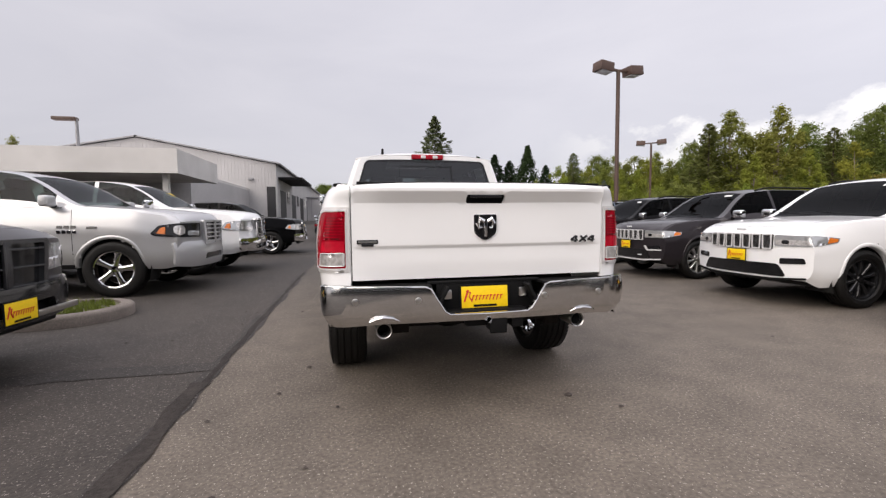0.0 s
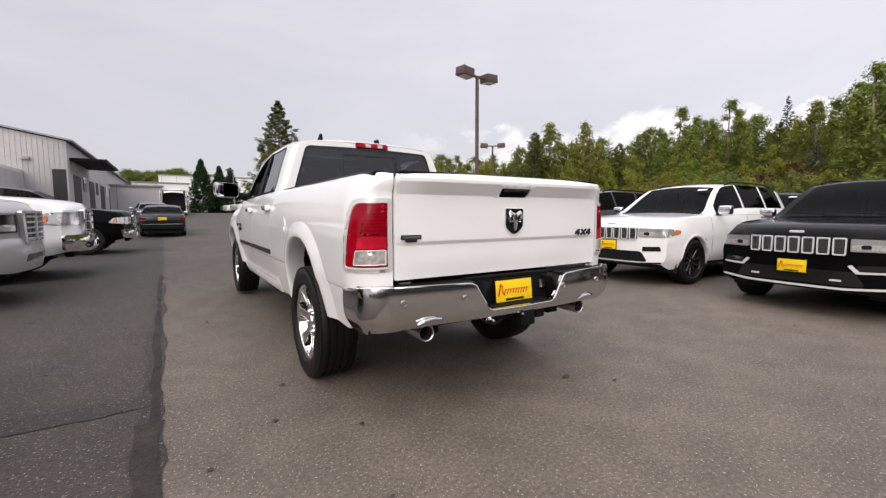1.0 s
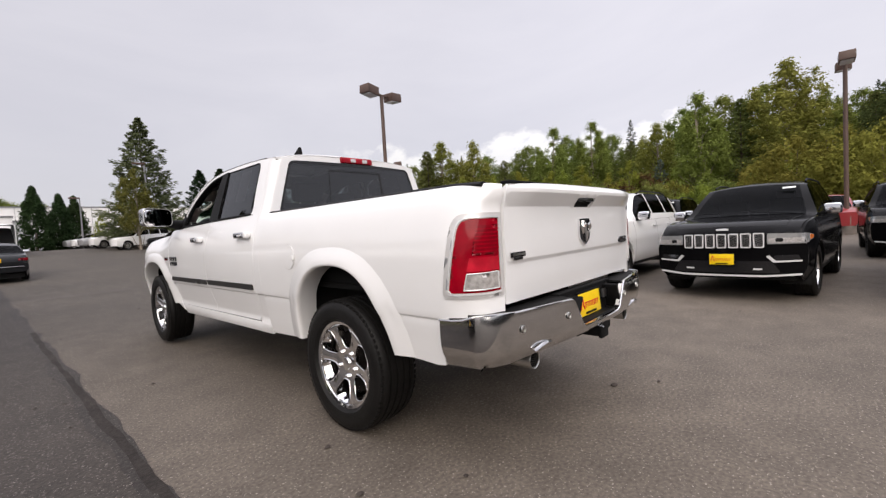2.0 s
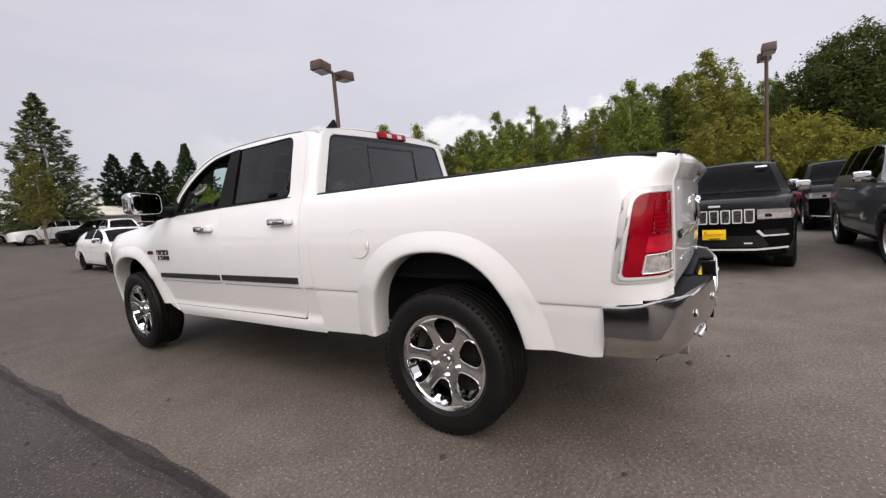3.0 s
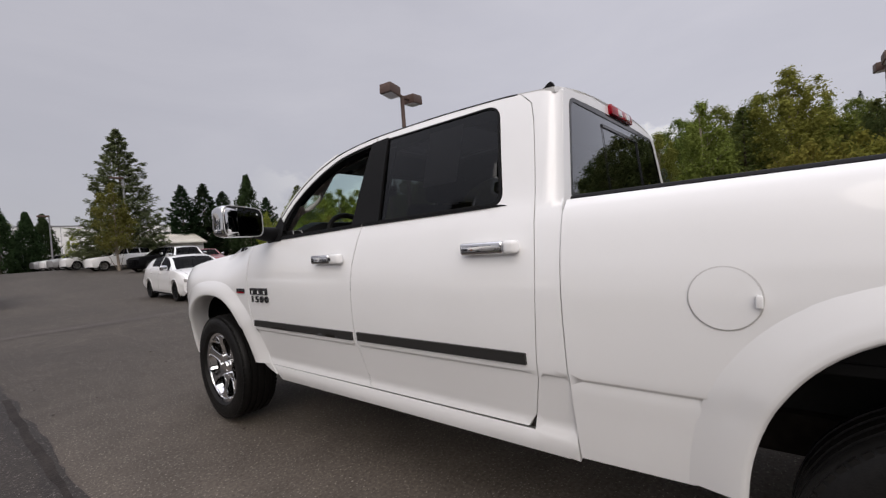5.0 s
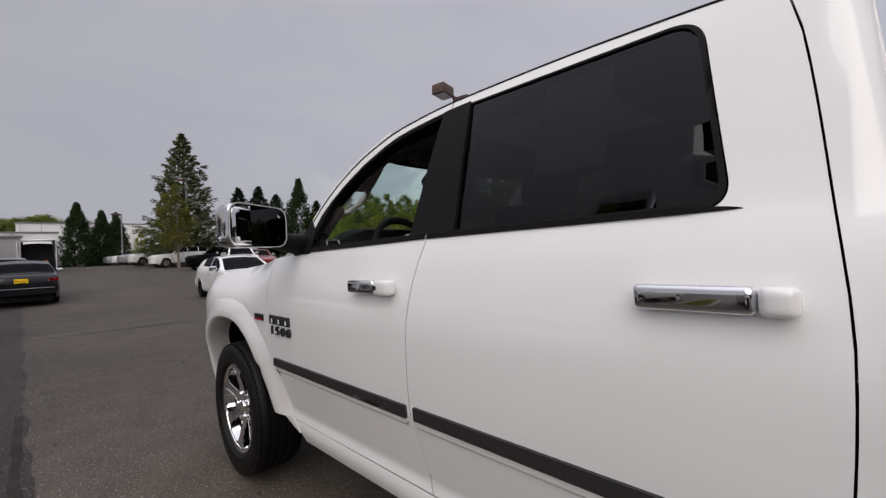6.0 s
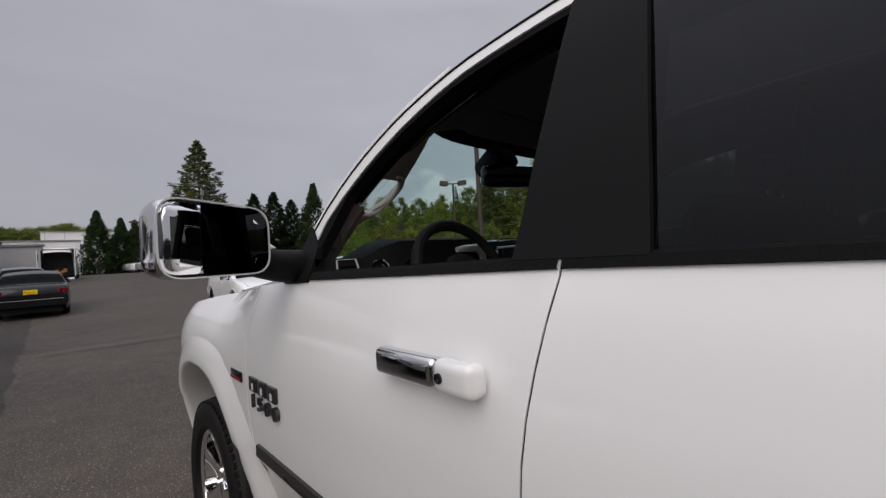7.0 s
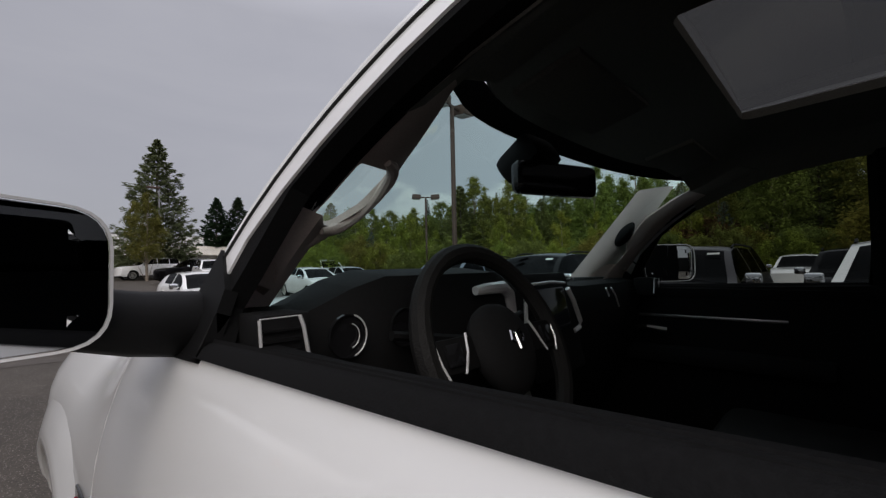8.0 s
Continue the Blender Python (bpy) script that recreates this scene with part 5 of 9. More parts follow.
    bm = box((0.06, -1.10, 0.560), (0.36, 0.06, 0.060), 0.012)
    add_box(bm, (0.06, -1.15, 0.548), (0.090, 0.12, 0.078), 0.010)
    add_box(bm, (0.06, -1.205, 0.548), (0.105, 0.022, 0.094), 0.008)
    add_box(bm, (0.19, -1.15, 0.556), (0.075, 0.07, 0.062), 0.012)
    part("tow_receiver", bm, M["trim"], T, "black tow hitch receiver")
    # spare under the bed
    bm = bmesh.new()
    add_lathe(bm, [(-0.10, 0.24), (-0.11, 0.33), (-0.08, 0.38), (0.08, 0.38), (0.11, 0.33), (0.10, 0.24)], 32, close=True)
    sp = part("spare_tyre", bm, M["rubber"], T, "spare tyre slung below the bed")
    sp.matrix_basis = pose(0, -0.62, 0.62, 0, 90, 0)
    # wheels and wheel housings
    for mir in (False, True):
        s = -1 if mir else 1
        for yy, tr in ((0.0, 0.0), (FA, 0.35)):
            wheel(T, (-0.838 * s, yy, 0.402 if yy == 0 else 0.425), 0.402, 0.275, 0.272, "six", M["wheel_chrome"], tr, mir, 64)
        for yc, a in ((0.0, 0.62), (FA, 0.70)):
            bm = bmesh.new()
            A = arch_curve(yc, 0.41, a, 1.10, 0.50, 0.50, 24)
            o = [bm.verts.new((-0.875 * s, y, z)) for y, z in A]
            i = [bm.verts.new((-0.50 * s, y, z)) for y, z in A]
            for k in range(len(A) - 1):
                bm.faces.new((o[k], o[k + 1], i[k + 1], i[k]))
            bm.faces.new(i)
            part("wheel_housing", bm, M["matt"], T, "black wheel housing")
    return T, FA


TRUCK, FRONT_AXLE = build_pickup()
def build_cab(T, FA):
    paint = M["white"]
    zc = smooth_curve([(1.00, 1.872), (1.08, 1.906), (1.25, 1.932), (1.7, 1.952), (2.2, 1.942), (2.5, 1.915), (2.80, 1.856)])

    def front_edge(x):
        return 2.46 + 0.32 * (1 - (abs(x) / 0.76) ** 3.0)

    def roof(x, y):
        ze = DOOR_TOP(y) + 0.002
        xe = W_SIDE(ze) + 0.002
        q = min(abs(x) / xe, 1.05)
        return (x, y, ze + (zc(y) - ze) * (1 - q ** 3.0))
    xe = lambda y: W_SIDE(DOOR_TOP(y)) + 0.002
    ys = np.linspace(1.045, 2.46, 20)
    left = [(-xe(y), y) for y in ys]
    fr = [(x, front_edge(x)) for x in np.linspace(-0.745, 0.745, 23)]
    right = [(xe(y), y) for y in ys[::-1]]
    rear = [(x, 1.030 + 0.012 * (x / 0.75) ** 2) for x in np.linspace(0.72, -0.72, 15)]
    sr = rounded([(-0.41, 1.70, 0.06), (0.41, 1.70, 0.06), (0.41, 2.45, 0.06), (-0.41, 2.45, 0.06)], 0)
    R = skin("roof", left + fr + right + rear, roof, paint, T, "white cab roof with a sunroof", holes=[sr], step=0.05, depth=0.02)
    skin("sunroof", rounded([(-0.404, 1.706, 0.06), (0.404, 1.706, 0.06), (0.404, 2.444, 0.06), (-0.404, 2.444, 0.06)], 0), roof, M["roof_glass"], R, "smoked sunroof glass", step=0.08, depth=0.004, lift=-0.004)
    # antenna fin
    bm = bmesh.new()
    prof = [(0.075, 0.0), (-0.065, 0.0), (-0.062, 0.030), (-0.050, 0.066), (-0.036, 0.068), (0.005, 0.035), (0.045, 0.012)]
    a = [bm.verts.new((-0.455 - 0.012, 1.235 + y * 1.1, 1.903 + z * 1.02)) for y, z in prof]
    b = [bm.verts.new((-0.455 + 0.012, 1.235 + y * 1.1, 1.903 + z * 1.02)) for y, z in prof]
    bm.faces.new(a); bm.faces.new(b[::-1])
    for k in range(len(prof)):
        bm.faces.new((a[k], a[(k + 1) % len(prof)], b[(k + 1) % len(prof)], b[k]))
    bmesh.ops.bevel(bm, geom=list(bm.edges), offset=0.005, segments=2, affect="EDGES")
    part("roof_antenna", bm, M["trim"], T, "black shark-fin antenna")

    # cab back with its window
    def backw(x, z):
        yb = 0.992 + (z - 1.37) * 0.085 if z > 1.37 else 0.992
        return (x, yb, z)
    zs = np.linspace(0.50, 1.82, 22)
    out = [(-(W_SIDE(z) - 0.052), z) for z in zs] + [(-0.69, 1.842), (-0.35, 1.880), (0, 1.888), (0.35, 1.880), (0.69, 1.842)] + [((W_SIDE(z) - 0.052), z) for z in zs[::-1]]
    gl = rounded([(-0.780, 1.395, 0.03), (0.780, 1.395, 0.03), (0.648, 1.822, 0.05), (0.30, 1.834, 0.2), (-0.30, 1.834, 0.2), (-0.648, 1.822, 0.05)], 0, 6)
    B = skin("cab_back", out, backw, paint, T, "white cab back panel", holes=[gl], step=0.05, depth=0.015)
    gl2 = [(x * 0.996, 1.61 + (z - 1.61) * 0.992) for x, z in gl]
    skin("back_window", gl2, backw, M["back_glass"], B, "dark sliding back window", step=0.07, depth=0.004, lift=-0.003)
    band_i = rounded([(-0.755, 1.420, 0.03), (0.755, 1.420, 0.03), (0.632, 1.806, 0.045), (-0.632, 1.806, 0.045)], 0, 6)
    skin("window_band", gl2, backw, M["gloss"], B, "black border of the back window", holes=[band_i], step=0.04, depth=0.002, lift=0.0005)
    bar = [(-0.285, 1.753), (0.272, 1.753), (0.288, 1.425), (0.302, 1.425), (0.287, 1.768), (-0.285, 1.768)]
    skin("slider_frame", bar, backw, M["gloss"], B, "black frame of the sliding pane", step=0.03, depth=0.006, lift=0.003)
    skin("slider_joint", [(-0.302, 1.425), (-0.299, 1.425), (-0.284, 1.753), (-0.287, 1.753)], backw, M["gloss"], B, "thin dark joint of the sliding pane", step=0.03, depth=0.002, lift=0.001)
    # third brake lamp
    bm = box((0.018, 1.040, 1.862), (0.350, 0.05, 0.056), 0.014, Matrix.Rotation(radians(-8), 4, "X"))
    cl = part("brake_lamp", bm, M["red_lens"], T, "red high brake lamp on the cab back")
    for dx in (-0.045, 0.085):
        bm = box((0.018 + dx, 1.017, 1.862), (0.055, 0.012, 0.034), 0.005, Matrix.Rotation(radians(-8), 4, "X"))
        part("cargo_lens", bm, M["clear_lens"], cl, "clear cargo lamp lens")

    # windscreen, pillars
    def screen(u, v):
        a = 2 * u - 1
        bt = Vector((0.835 * a, 3.06 + 0.30 * (1 - a * a), 1.335 + 0.01 * (1 - a * a)))
        tp = Vector(roof(0.715 * a, front_edge(0.715 * a))) + Vector((0, 0.004, -0.004))
        p = bt.lerp(tp, v)
        p.z += 0.035 * v * (1 - v)
        p.y += 0.02 * v * (1 - v)
        return p
    ws = loft("windscreen", screen, 18, 10, M["clear"], T, "clear windscreen", flip=False)
    bm = bmesh.new()
    for u0, u1, v0, v1 in ((0.0, 1.0, 0.915, 1.0),):
        rows = [[bm.verts.new(screen(u0 + (u1 - u0) * i / 18, v) + Vector((0, -0.003, -0.004))) for v in (v0, v1)] for i in range(19)]
        for r0, r1 in zip(rows, rows[1:]):
            bm.faces.new((r0[0], r1[0], r1[1], r0[1]))
    part("screen_band", bm, M["matt"], ws, "black band along the windscreen's top")
    for mir in (False, True):
        s = 1 if mir else -1
        # outer pillar: painted, between door top and screen
        bm = bmesh.new()
        rows = []
        for k in range(17):
            t = k / 16
            y = 2.42 + (3.02 - 2.42) * t
            zd = DOOR_TOP(min(y, 2.985)) if y < 2.985 else 1.39 - (y - 2.985) * 1.4
            xd = W_SIDE(zd)
            tt = min(max((y - 2.46) / (3.06 - 2.46), 0.0), 1.0)
            q = screen(0.0, 1 - tt)
            q = Vector((q.x, q.y, q.z))
            p0 = Vector((-xd, y, zd))
            p1 = Vector((-xd + 0.004, y + 0.006, zd + 0.016))
            p3 = q + Vector((0.012, 0.0, 0.004))
            p2 = p1.lerp(p3, 0.55) + Vector((-0.006, 0.012, 0.012))
            row = [p0 + Vector((0.02, -0.01, -0.012)), p0, p1, p2, p3]
            rows.append([bm.verts.new((-p.x if mir else p.x, p.y, p.z)) for p in row])
        for r0, r1 in zip(rows, rows[1:]):
            for j in range(4):
                bm.faces.new((r0[j], r1[j], r1[j + 1], r0[j + 1]))
        part("screen_pillar", bm, paint, T, "white windscreen pillar", angle=70)
        line = [Vector((-(W_SIDE(DOOR_TOP(y)) + 0.0005), y, DOOR_TOP(y) - 0.001)) for y in np.linspace(1.21, 2.97, 36)]
        part("roof_ditch", tube([((-p.x if mir else p.x), p.y, p.z) for p in line], 0.0036, 6), M["matt"], T, "thin black seam between door frame and roof")
        # inner pillar trim: a blade from the door seal to the glass, pierced behind a grab handle
        outer_y = smooth_curve([(-0.4, 2.40), (0.0, 2.560), (0.25, 2.662), (0.5, 2.760), (0.75, 2.860), (1.0, 2.950)])
        inner = [smooth_curve(list(zip((-0.4, 0.0, 0.14, 0.28, 0.42, 0.56, 0.70, 0.85, 1.0), v))) for v in (
            (-0.58, -0.615, -0.589, -0.576, -0.567, -0.600, -0.650, -0.725, -0.800),
            (2.58, 2.680, 2.725, 2.785, 2.850, 2.885, 2.912, 2.905, 2.900),
            (1.845, 1.772, 1.745, 1.705, 1.665, 1.612, 1.560, 1.523, 1.500))]

        def seal_line(t, inset, drop=0.0):
            y = outer_y(t)
            z = DOOR_TOP(y) - 0.048 - drop
            return Vector((-W_SIDE(z) + inset, y, z))

        def trim_at(t, w):
            a = seal_line(t, 0.072, -0.05 * max(0.0, t - 0.6) / 0.4)
            b = Vector((inner[0](t), inner[1](t), inner[2](t)))
            p = a.lerp(b, w * wide)
            k = math.sin(math.pi * min(max(w, 0.0), 1.0))
            return (p.x + 0.010 * k, p.y - 0.016 * k, p.z - 0.006 * k)
        wide = 0.45 if mir else 1.0
        oval = rounded([(0.43, 0.05, 0.03), (0.69, 0.05, 0.05), (0.71, 0.40, 0.10), (0.58, 0.74, 0.12), (0.43, 0.70, 0.10)], 0, 6)
        pt = skin("pillar_trim", [(0.0, 0.0), (0.0, 1.0)] + [(t, 1.0) for t in np.linspace(0.1, 0.9, 9)] + [(1.0, 1.0), (1.0, 0.0)], trim_at, M["pillar"], T, "brown-grey pillar trim", holes=[] if mir else [oval], step=0.05, depth=0.012, mirror=mir, flip=False)
        skin("headliner_corner", [(-0.4, -0.1), (-0.4, 1.6), (-0.2, 1.6), (0.03, 1.02), (0.03, 0.0)], trim_at, M["head"], T, "dark headliner corner above the pillar", step=0.08, depth=0.004, lift=0.002, mirror=mir, flip=False)
        ring = [Vector(trim_at(0.57 + 0.17 * math.cos(k), 0.24 + 0.55 * math.sin(k))) for k in np.linspace(0.15, math.pi - 0.15, 12)]
        bm = tube([((-p.x if mir else p.x), p.y - 0.004, p.z) for p in ring], [0.006] + [0.011] * 10 + [0.006], 10)
        if mir:
            bm.free()
        else:
            part("grab_handle", bm, M["pillar"], pt, "moulded grab handle")
        if mir:
            bm = bmesh.new()
            rows = []
            for k in np.linspace(0, 1, 9):
                a = Vector((0.690, 3.125, 1.420)).lerp(Vector((0.640, 2.795, 1.765)), k)
                b = Vector((0.775, 2.985, 1.420)).lerp(Vector((0.735, 2.690, 1.780)), k)
                rows.append([bm.verts.new(a.lerp(b, w) + Vector((-0.018, -0.008, 0)) * math.sin(math.pi * w)) for w in np.linspace(0, 1, 7)])
            for r0, r1 in zip(rows, rows[1:]):
                for j in range(6):
                    bm.faces.new((r0[j], r1[j], r1[j + 1], r0[j + 1]))
            far = part("pillar_cover", bm, M["pillar"], T, "pale grey cover of the far windscreen pillar", angle=60)
            bm = bmesh.new()
            bmesh.ops.create_uvsphere(bm, u_segments=20, v_segments=10, radius=1.0)
            axis = (Vector((0.735, 2.690, 1.780)) - Vector((0.775, 2.985, 1.420))).normalized()
            turn = axis.to_track_quat("Z", "X").to_matrix().to_4x4()
            bmesh.ops.transform(bm, matrix=Matrix.Translation((0.702, 2.878, 1.600)) @ turn @ Matrix.Diagonal((0.028, 0.028, 0.062, 1)), verts=bm.verts)
            part("pillar_grip", bm, M["trim"], far, "dark oval grip recess")
        bm = bmesh.new()
        rows = []
        for t in np.linspace(-0.4, 1.0, 20):
            up = -0.05 * max(0.0, t - 0.6) / 0.4
            ps = [seal_line(t, 0.012, up - 0.008), seal_line(t, 0.030, up - 0.003), seal_line(t, 0.055, up + 0.002), seal_line(t, 0.076, up + 0.002), seal_line(t, 0.082, up - 0.008)]
            rows.append([bm.verts.new((-p.x if mir else p.x, p.y, p.z)) for p in ps])
        for r0, r1 in zip(rows, rows[1:]):
            for j in range(4):
                bm.faces.new((r0[j], r1[j], r1[j + 1], r0[j + 1]))
        part("door_seal", bm, M["cabin"], T, "black rubber seal round the door opening")

        # lining between the door seal and the glass
        bm = bmesh.new()
        rows = []
        for q in np.linspace(0.0, 1.0, 10):
            t = (0.05 if mir else 0.62) + (1.12 - (0.05 if mir else 0.62)) * q
            v = (0.90 if mir else 0.44) * (1 - q)
            y = min(outer_y(min(t, 1.0)) + 0.25 * max(0.0, t - 1.0), 2.985)
            z = DOOR_TOP(y) - 0.045 if t < 0.95 else 1.47 - 0.9 * (t - 0.95)
            a = Vector((-W_SIDE(z) + 0.030, y, z))
            g = screen(0.035, v) + Vector((0.0, -0.015, -0.010))
            m_ = a.lerp(g, 0.5) + Vector((0.012, -0.020, 0.0))
            rows.append([bm.verts.new((-p.x if mir else p.x, p.y, p.z)) for p in (a, m_, g)])
        for r0, r1 in zip(rows, rows[1:]):
            for j in range(2):
                bm.faces.new((r0[j], r1[j], r1[j + 1], r0[j + 1]))
        part("pillar_lining", bm, M["pillar"], T, "inner lining of the windscreen pillar")

    # hood, cowl and front
    def hood(u, v):
        a = 2 * u - 1
        y = 3.30 + 0.06 * (1 - a * a) + v * 1.33
        if v > 0.94:
            y = 3.30 + 0.06 * (1 - a * a) + (0.94 + (v - 0.94) * 0.6) * 1.33
        w = 0.865 - 0.05 * v
        z = 1.338 - 0.125 * max(v, 0.0) ** 1.6 + 0.045 * (1 - abs(a) ** 2.4) + 0.022 * step01(0.62, 0.45, abs(a)) - 0.12 * max(0.0, (v - 0.9) / 0.1) ** 2 - 0.055 * abs(a) ** 7
        return (w * a, y, z)
    loft("hood", hood, 24, 18, paint, T, "white hood with a raised centre")
    bm = bmesh.new()
    rows = []
    for i in range(19):
        a = 2 * i / 18 - 1
        rows.append([bm.verts.new((0.85 * a, 3.03 + 0.30 * (1 - a * a), 1.332)), bm.verts.new((0.865 * a, 3.32 + 0.06 * (1 - a * a), 1.333)), bm.verts.new((0.86 * a, 3.32 + 0.06 * (1 - a * a), 1.25))])
    for r0, r1 in zip(rows, rows[1:]):
        for j in range(2):
            bm.faces.new((r0[j], r1[j], r1[j + 1], r0[j + 1]))
    part("cowl", bm, M["trim"], T, "black cowl below the windscreen")
    for x0, x1 in ((-0.55, 0.08), (0.05, 0.60)):
        bm = tube([(x0, 3.30, 1.352), ((x0 + x1) / 2, 3.30, 1.375), (x1, 3.22, 1.395)], [0.012, 0.008, 0.006], 6)
        part("wiper", bm, M["trim"], T, "black wiper arm")

    def nose(x, z):
        return (x, 4.66 - 0.30 * (abs(x) / 0.95) ** 2.6 - 0.05 * step01(1.0, 1.25, z), z)
    out = [(-0.86, 0.64), (0.86, 0.64), (0.86, 1.16), (0.5, 1.20), (-0.5, 1.20), (-0.86, 1.16)]
    skin("front_panel", out, nose, paint, T, "white front panel", step=0.07, depth=0.05, flip=True)
    grille = rounded([(-0.46, 0.80, 0.03), (0.46, 0.80, 0.03), (0.52, 1.15, 0.04), (-0.52, 1.15, 0.04)], 0)
    gin = [(x * 0.93, 0.975 + (z - 0.975) * 0.86) for x, z in grille]
    g = skin("grille_frame", grille, nose, M["chrome"], T, "chrome crosshair grille", holes=[gin], step=0.05, depth=0.03, lift=0.035, flip=True)
    skin("grille_mesh", gin, nose, M["gloss"], g, "black grille mesh", step=0.08, depth=0.0, lift=0.012, flip=True)
    bm = box((0, 4.685, 0.975), (0.07, 0.03, 0.33), 0.008)
    add_box(bm, (0, 4.68, 0.99), (0.94, 0.03, 0.06), 0.008)
    part("grille_bar", bm, M["chrome"], g)
    for s in (-1, 1):
        o = rounded([(s * 0.56, 0.92, 0.03), (s * 0.83, 0.95, 0.03), (s * 0.83, 1.13, 0.03), (s * 0.56, 1.14, 0.03)], 0)
        skin("headlamp", o, nose, M["clear_lens"], T, "clear headlamp", step=0.04, depth=0.03, lift=0.012, flip=True)
    fb = lambda x, z: (x, 4.82 - 0.36 * (abs(x) / 1.0) ** 2.4 - 0.5 * (z - 0.66) ** 2, z)
    out = rounded([(-0.87, 0.52, 0.04), (0.87, 0.52, 0.04), (0.87, 0.76, 0.04), (-0.87, 0.76, 0.04)], 0)
    hole = rounded([(-0.42, 0.57, 0.03), (0.42, 0.57, 0.03), (0.42, 0.68, 0.03), (-0.42, 0.68, 0.03)], 0)
    fbm = skin("front_bumper", out, fb, M["chrome"], T, "chrome front bumper", holes=[hole], step=0.06, depth=0.06, flip=True)
    bm = box((0, 4.55, 0.60), (1.5, 0.25, 0.24), 0.04)
    part("air_dam", bm, M["trim"], fbm, "black lower air dam")

    # ---------------- interior
    # floor, firewall, inner door panels, headliner
    bm = bmesh.new()
    add_box(bm, (0, 2.05, 0.62), (1.72, 2.1, 0.06))
    add_box(bm, (0, 3.12, 0.95), (1.70, 0.05, 0.68))
    add_box(bm, (0, 1.03, 0.98), (1.66, 0.03, 0.86))
    part("cab_floor", bm, M["cabin"], T, "black cab floor and bulkheads")
    for s in (-1, 1):
        for y0, y1 in ((1.12, 2.06), (2.12, 3.10)):
            bm = bmesh.new()
            yc, L = (y0 + y1) / 2, y1 - y0
            add_box(bm, (s * 0.850, yc, 0.98), (0.05, L, 0.72), 0.012)
            p = part("door_panel", bm, M["cabin"], T, "black inner door panel")
            part("armrest", box((s * 0.815, yc, 1.10), (0.07, L * 0.75, 0.07), 0.025), M["dash"], p, "black armrest")
            part("door_sill", box((s * 0.850, yc, 1.350), (0.055, L, 0.045), 0.015), M["cabin"], p, "black window sill")
            bm = tube([(s * 0.795, yc + L * 0.15, 1.20), (s * 0.775, yc + L * 0.22, 1.21), (s * 0.795, yc + L * 0.29, 1.20)], 0.010, 8)
            part("inner_handle", bm, M["satin"], p, "satin inner door handle")
            bm = box((s * 0.822, yc + 0.05, 1.255), (0.006, L * 0.6, 0.012), 0.002)
            part("panel_strip", bm, M["satin"], p, "thin bright strip on the door panel")
        # inner frames between the windows
        for y0, y1 in ((1.96, 2.15), (1.075, 1.265)):
            rows = []
            bm = bmesh.new()
            for z in np.linspace(1.36, 1.83, 6):
                w = W_SIDE(z) - 0.045
                rows.append([bm.verts.new((s * (w - d), y, z)) for y, d in ((y0, 0.0), (y0 + 0.02, 0.03), (y1 - 0.02, 0.03), (y1, 0.0))])
            for r0, r1 in zip(rows, rows[1:]):
                for j in range(3):
                    bm.faces.new((r0[j], r1[j], r1[j + 1], r0[j + 1]))
            part("inner_pillar", bm, M["cabin"], T, "dark inner pillar trim")
        # cloth band over the doors
        bm = bmesh.new()
        rows = []
        for y in np.linspace(1.06, 2.62, 16):
            zd = DOOR_TOP(y)
            w = W_SIDE(zd)
            rows.append([bm.verts.new((s * (w - 0.030), y, zd - 0.075)), bm.verts.new((s * (w - 0.065), y, zd - 0.055)), bm.verts.new((s * (w - 0.10), y, zd - 0.02)), bm.verts.new((s * (w - 0.12), y, zd + 0.000)), bm.verts.new((s * (w - 0.24), y, min(zd + 0.03, roof(w - 0.24, y)[2] - 0.036)))])
        for r0, r1 in zip(rows, rows[1:]):
            for j in range(4):
                bm.faces.new((r0[j], r1[j], r1[j + 1], r0[j + 1]))
        part("headliner_edge", bm, M["head"], T, "dark headliner edge")
    liner = lambda x, y: (x, y, roof(x, y)[2] - 0.034)
    o = [(-0.66, 1.06), (-0.66, 2.46)] + [(x, front_edge(x) - 0.015) for x in np.linspace(-0.62, 0.62, 15)] + [(0.66, 2.46), (0.66, 1.06)]
    srh = rounded([(-0.345, 1.72, 0.03), (0.365, 1.72, 0.03), (0.365, 2.41, 0.03), (-0.345, 2.41, 0.03)], 0)
    skin("headliner", o, liner, M["head"], T, "dark cloth headliner", holes=[srh], step=0.07, depth=0.0, flip=True)
    bm = bmesh.new()
    for lo, hi in (((-0.345, 1.72), (0.365, 1.72)), ((0.365, 1.72), (0.365, 2.41)), ((0.365, 2.41), (-0.345, 2.41)), ((-0.345, 2.41), (-0.345, 1.72))):
        a, b = liner(*lo), liner(*hi)
        c, d = roof(*hi), roof(*lo)
        bm.faces.new([bm.verts.new(p) for p in (a, b, (c[0], c[1], c[2] - 0.01), (d[0], d[1], d[2] - 0.01))])
    part("sunroof_well", bm, M["head"], T, "dark sunroof opening")
    # dashboard
    bm = bmesh.new()
    prof = [(3.30, 1.335), (3.10, 1.385), (2.95, 1.415), (2.885, 1.402), (2.865, 1.35), (2.88, 1.18), (2.95, 1.0), (3.05, 0.82)]
    xs = np.linspace(-0.82, 0.82, 25)

    def dz(x):
        return 0.060 * step01(0.29, 0.20, abs(x + 0.45)) + 0.012 * step01(0.25, 0.15, abs(x))
    rows = [[bm.verts.new((x, y - (0.05 * step01(0.29, 0.22, abs(x + 0.45)) if z < 1.41 else 0.0), z + (dz(x) if 2.80 < y < 3.05 and z > 1.38 else 0))) for y, z in prof] for x in xs]
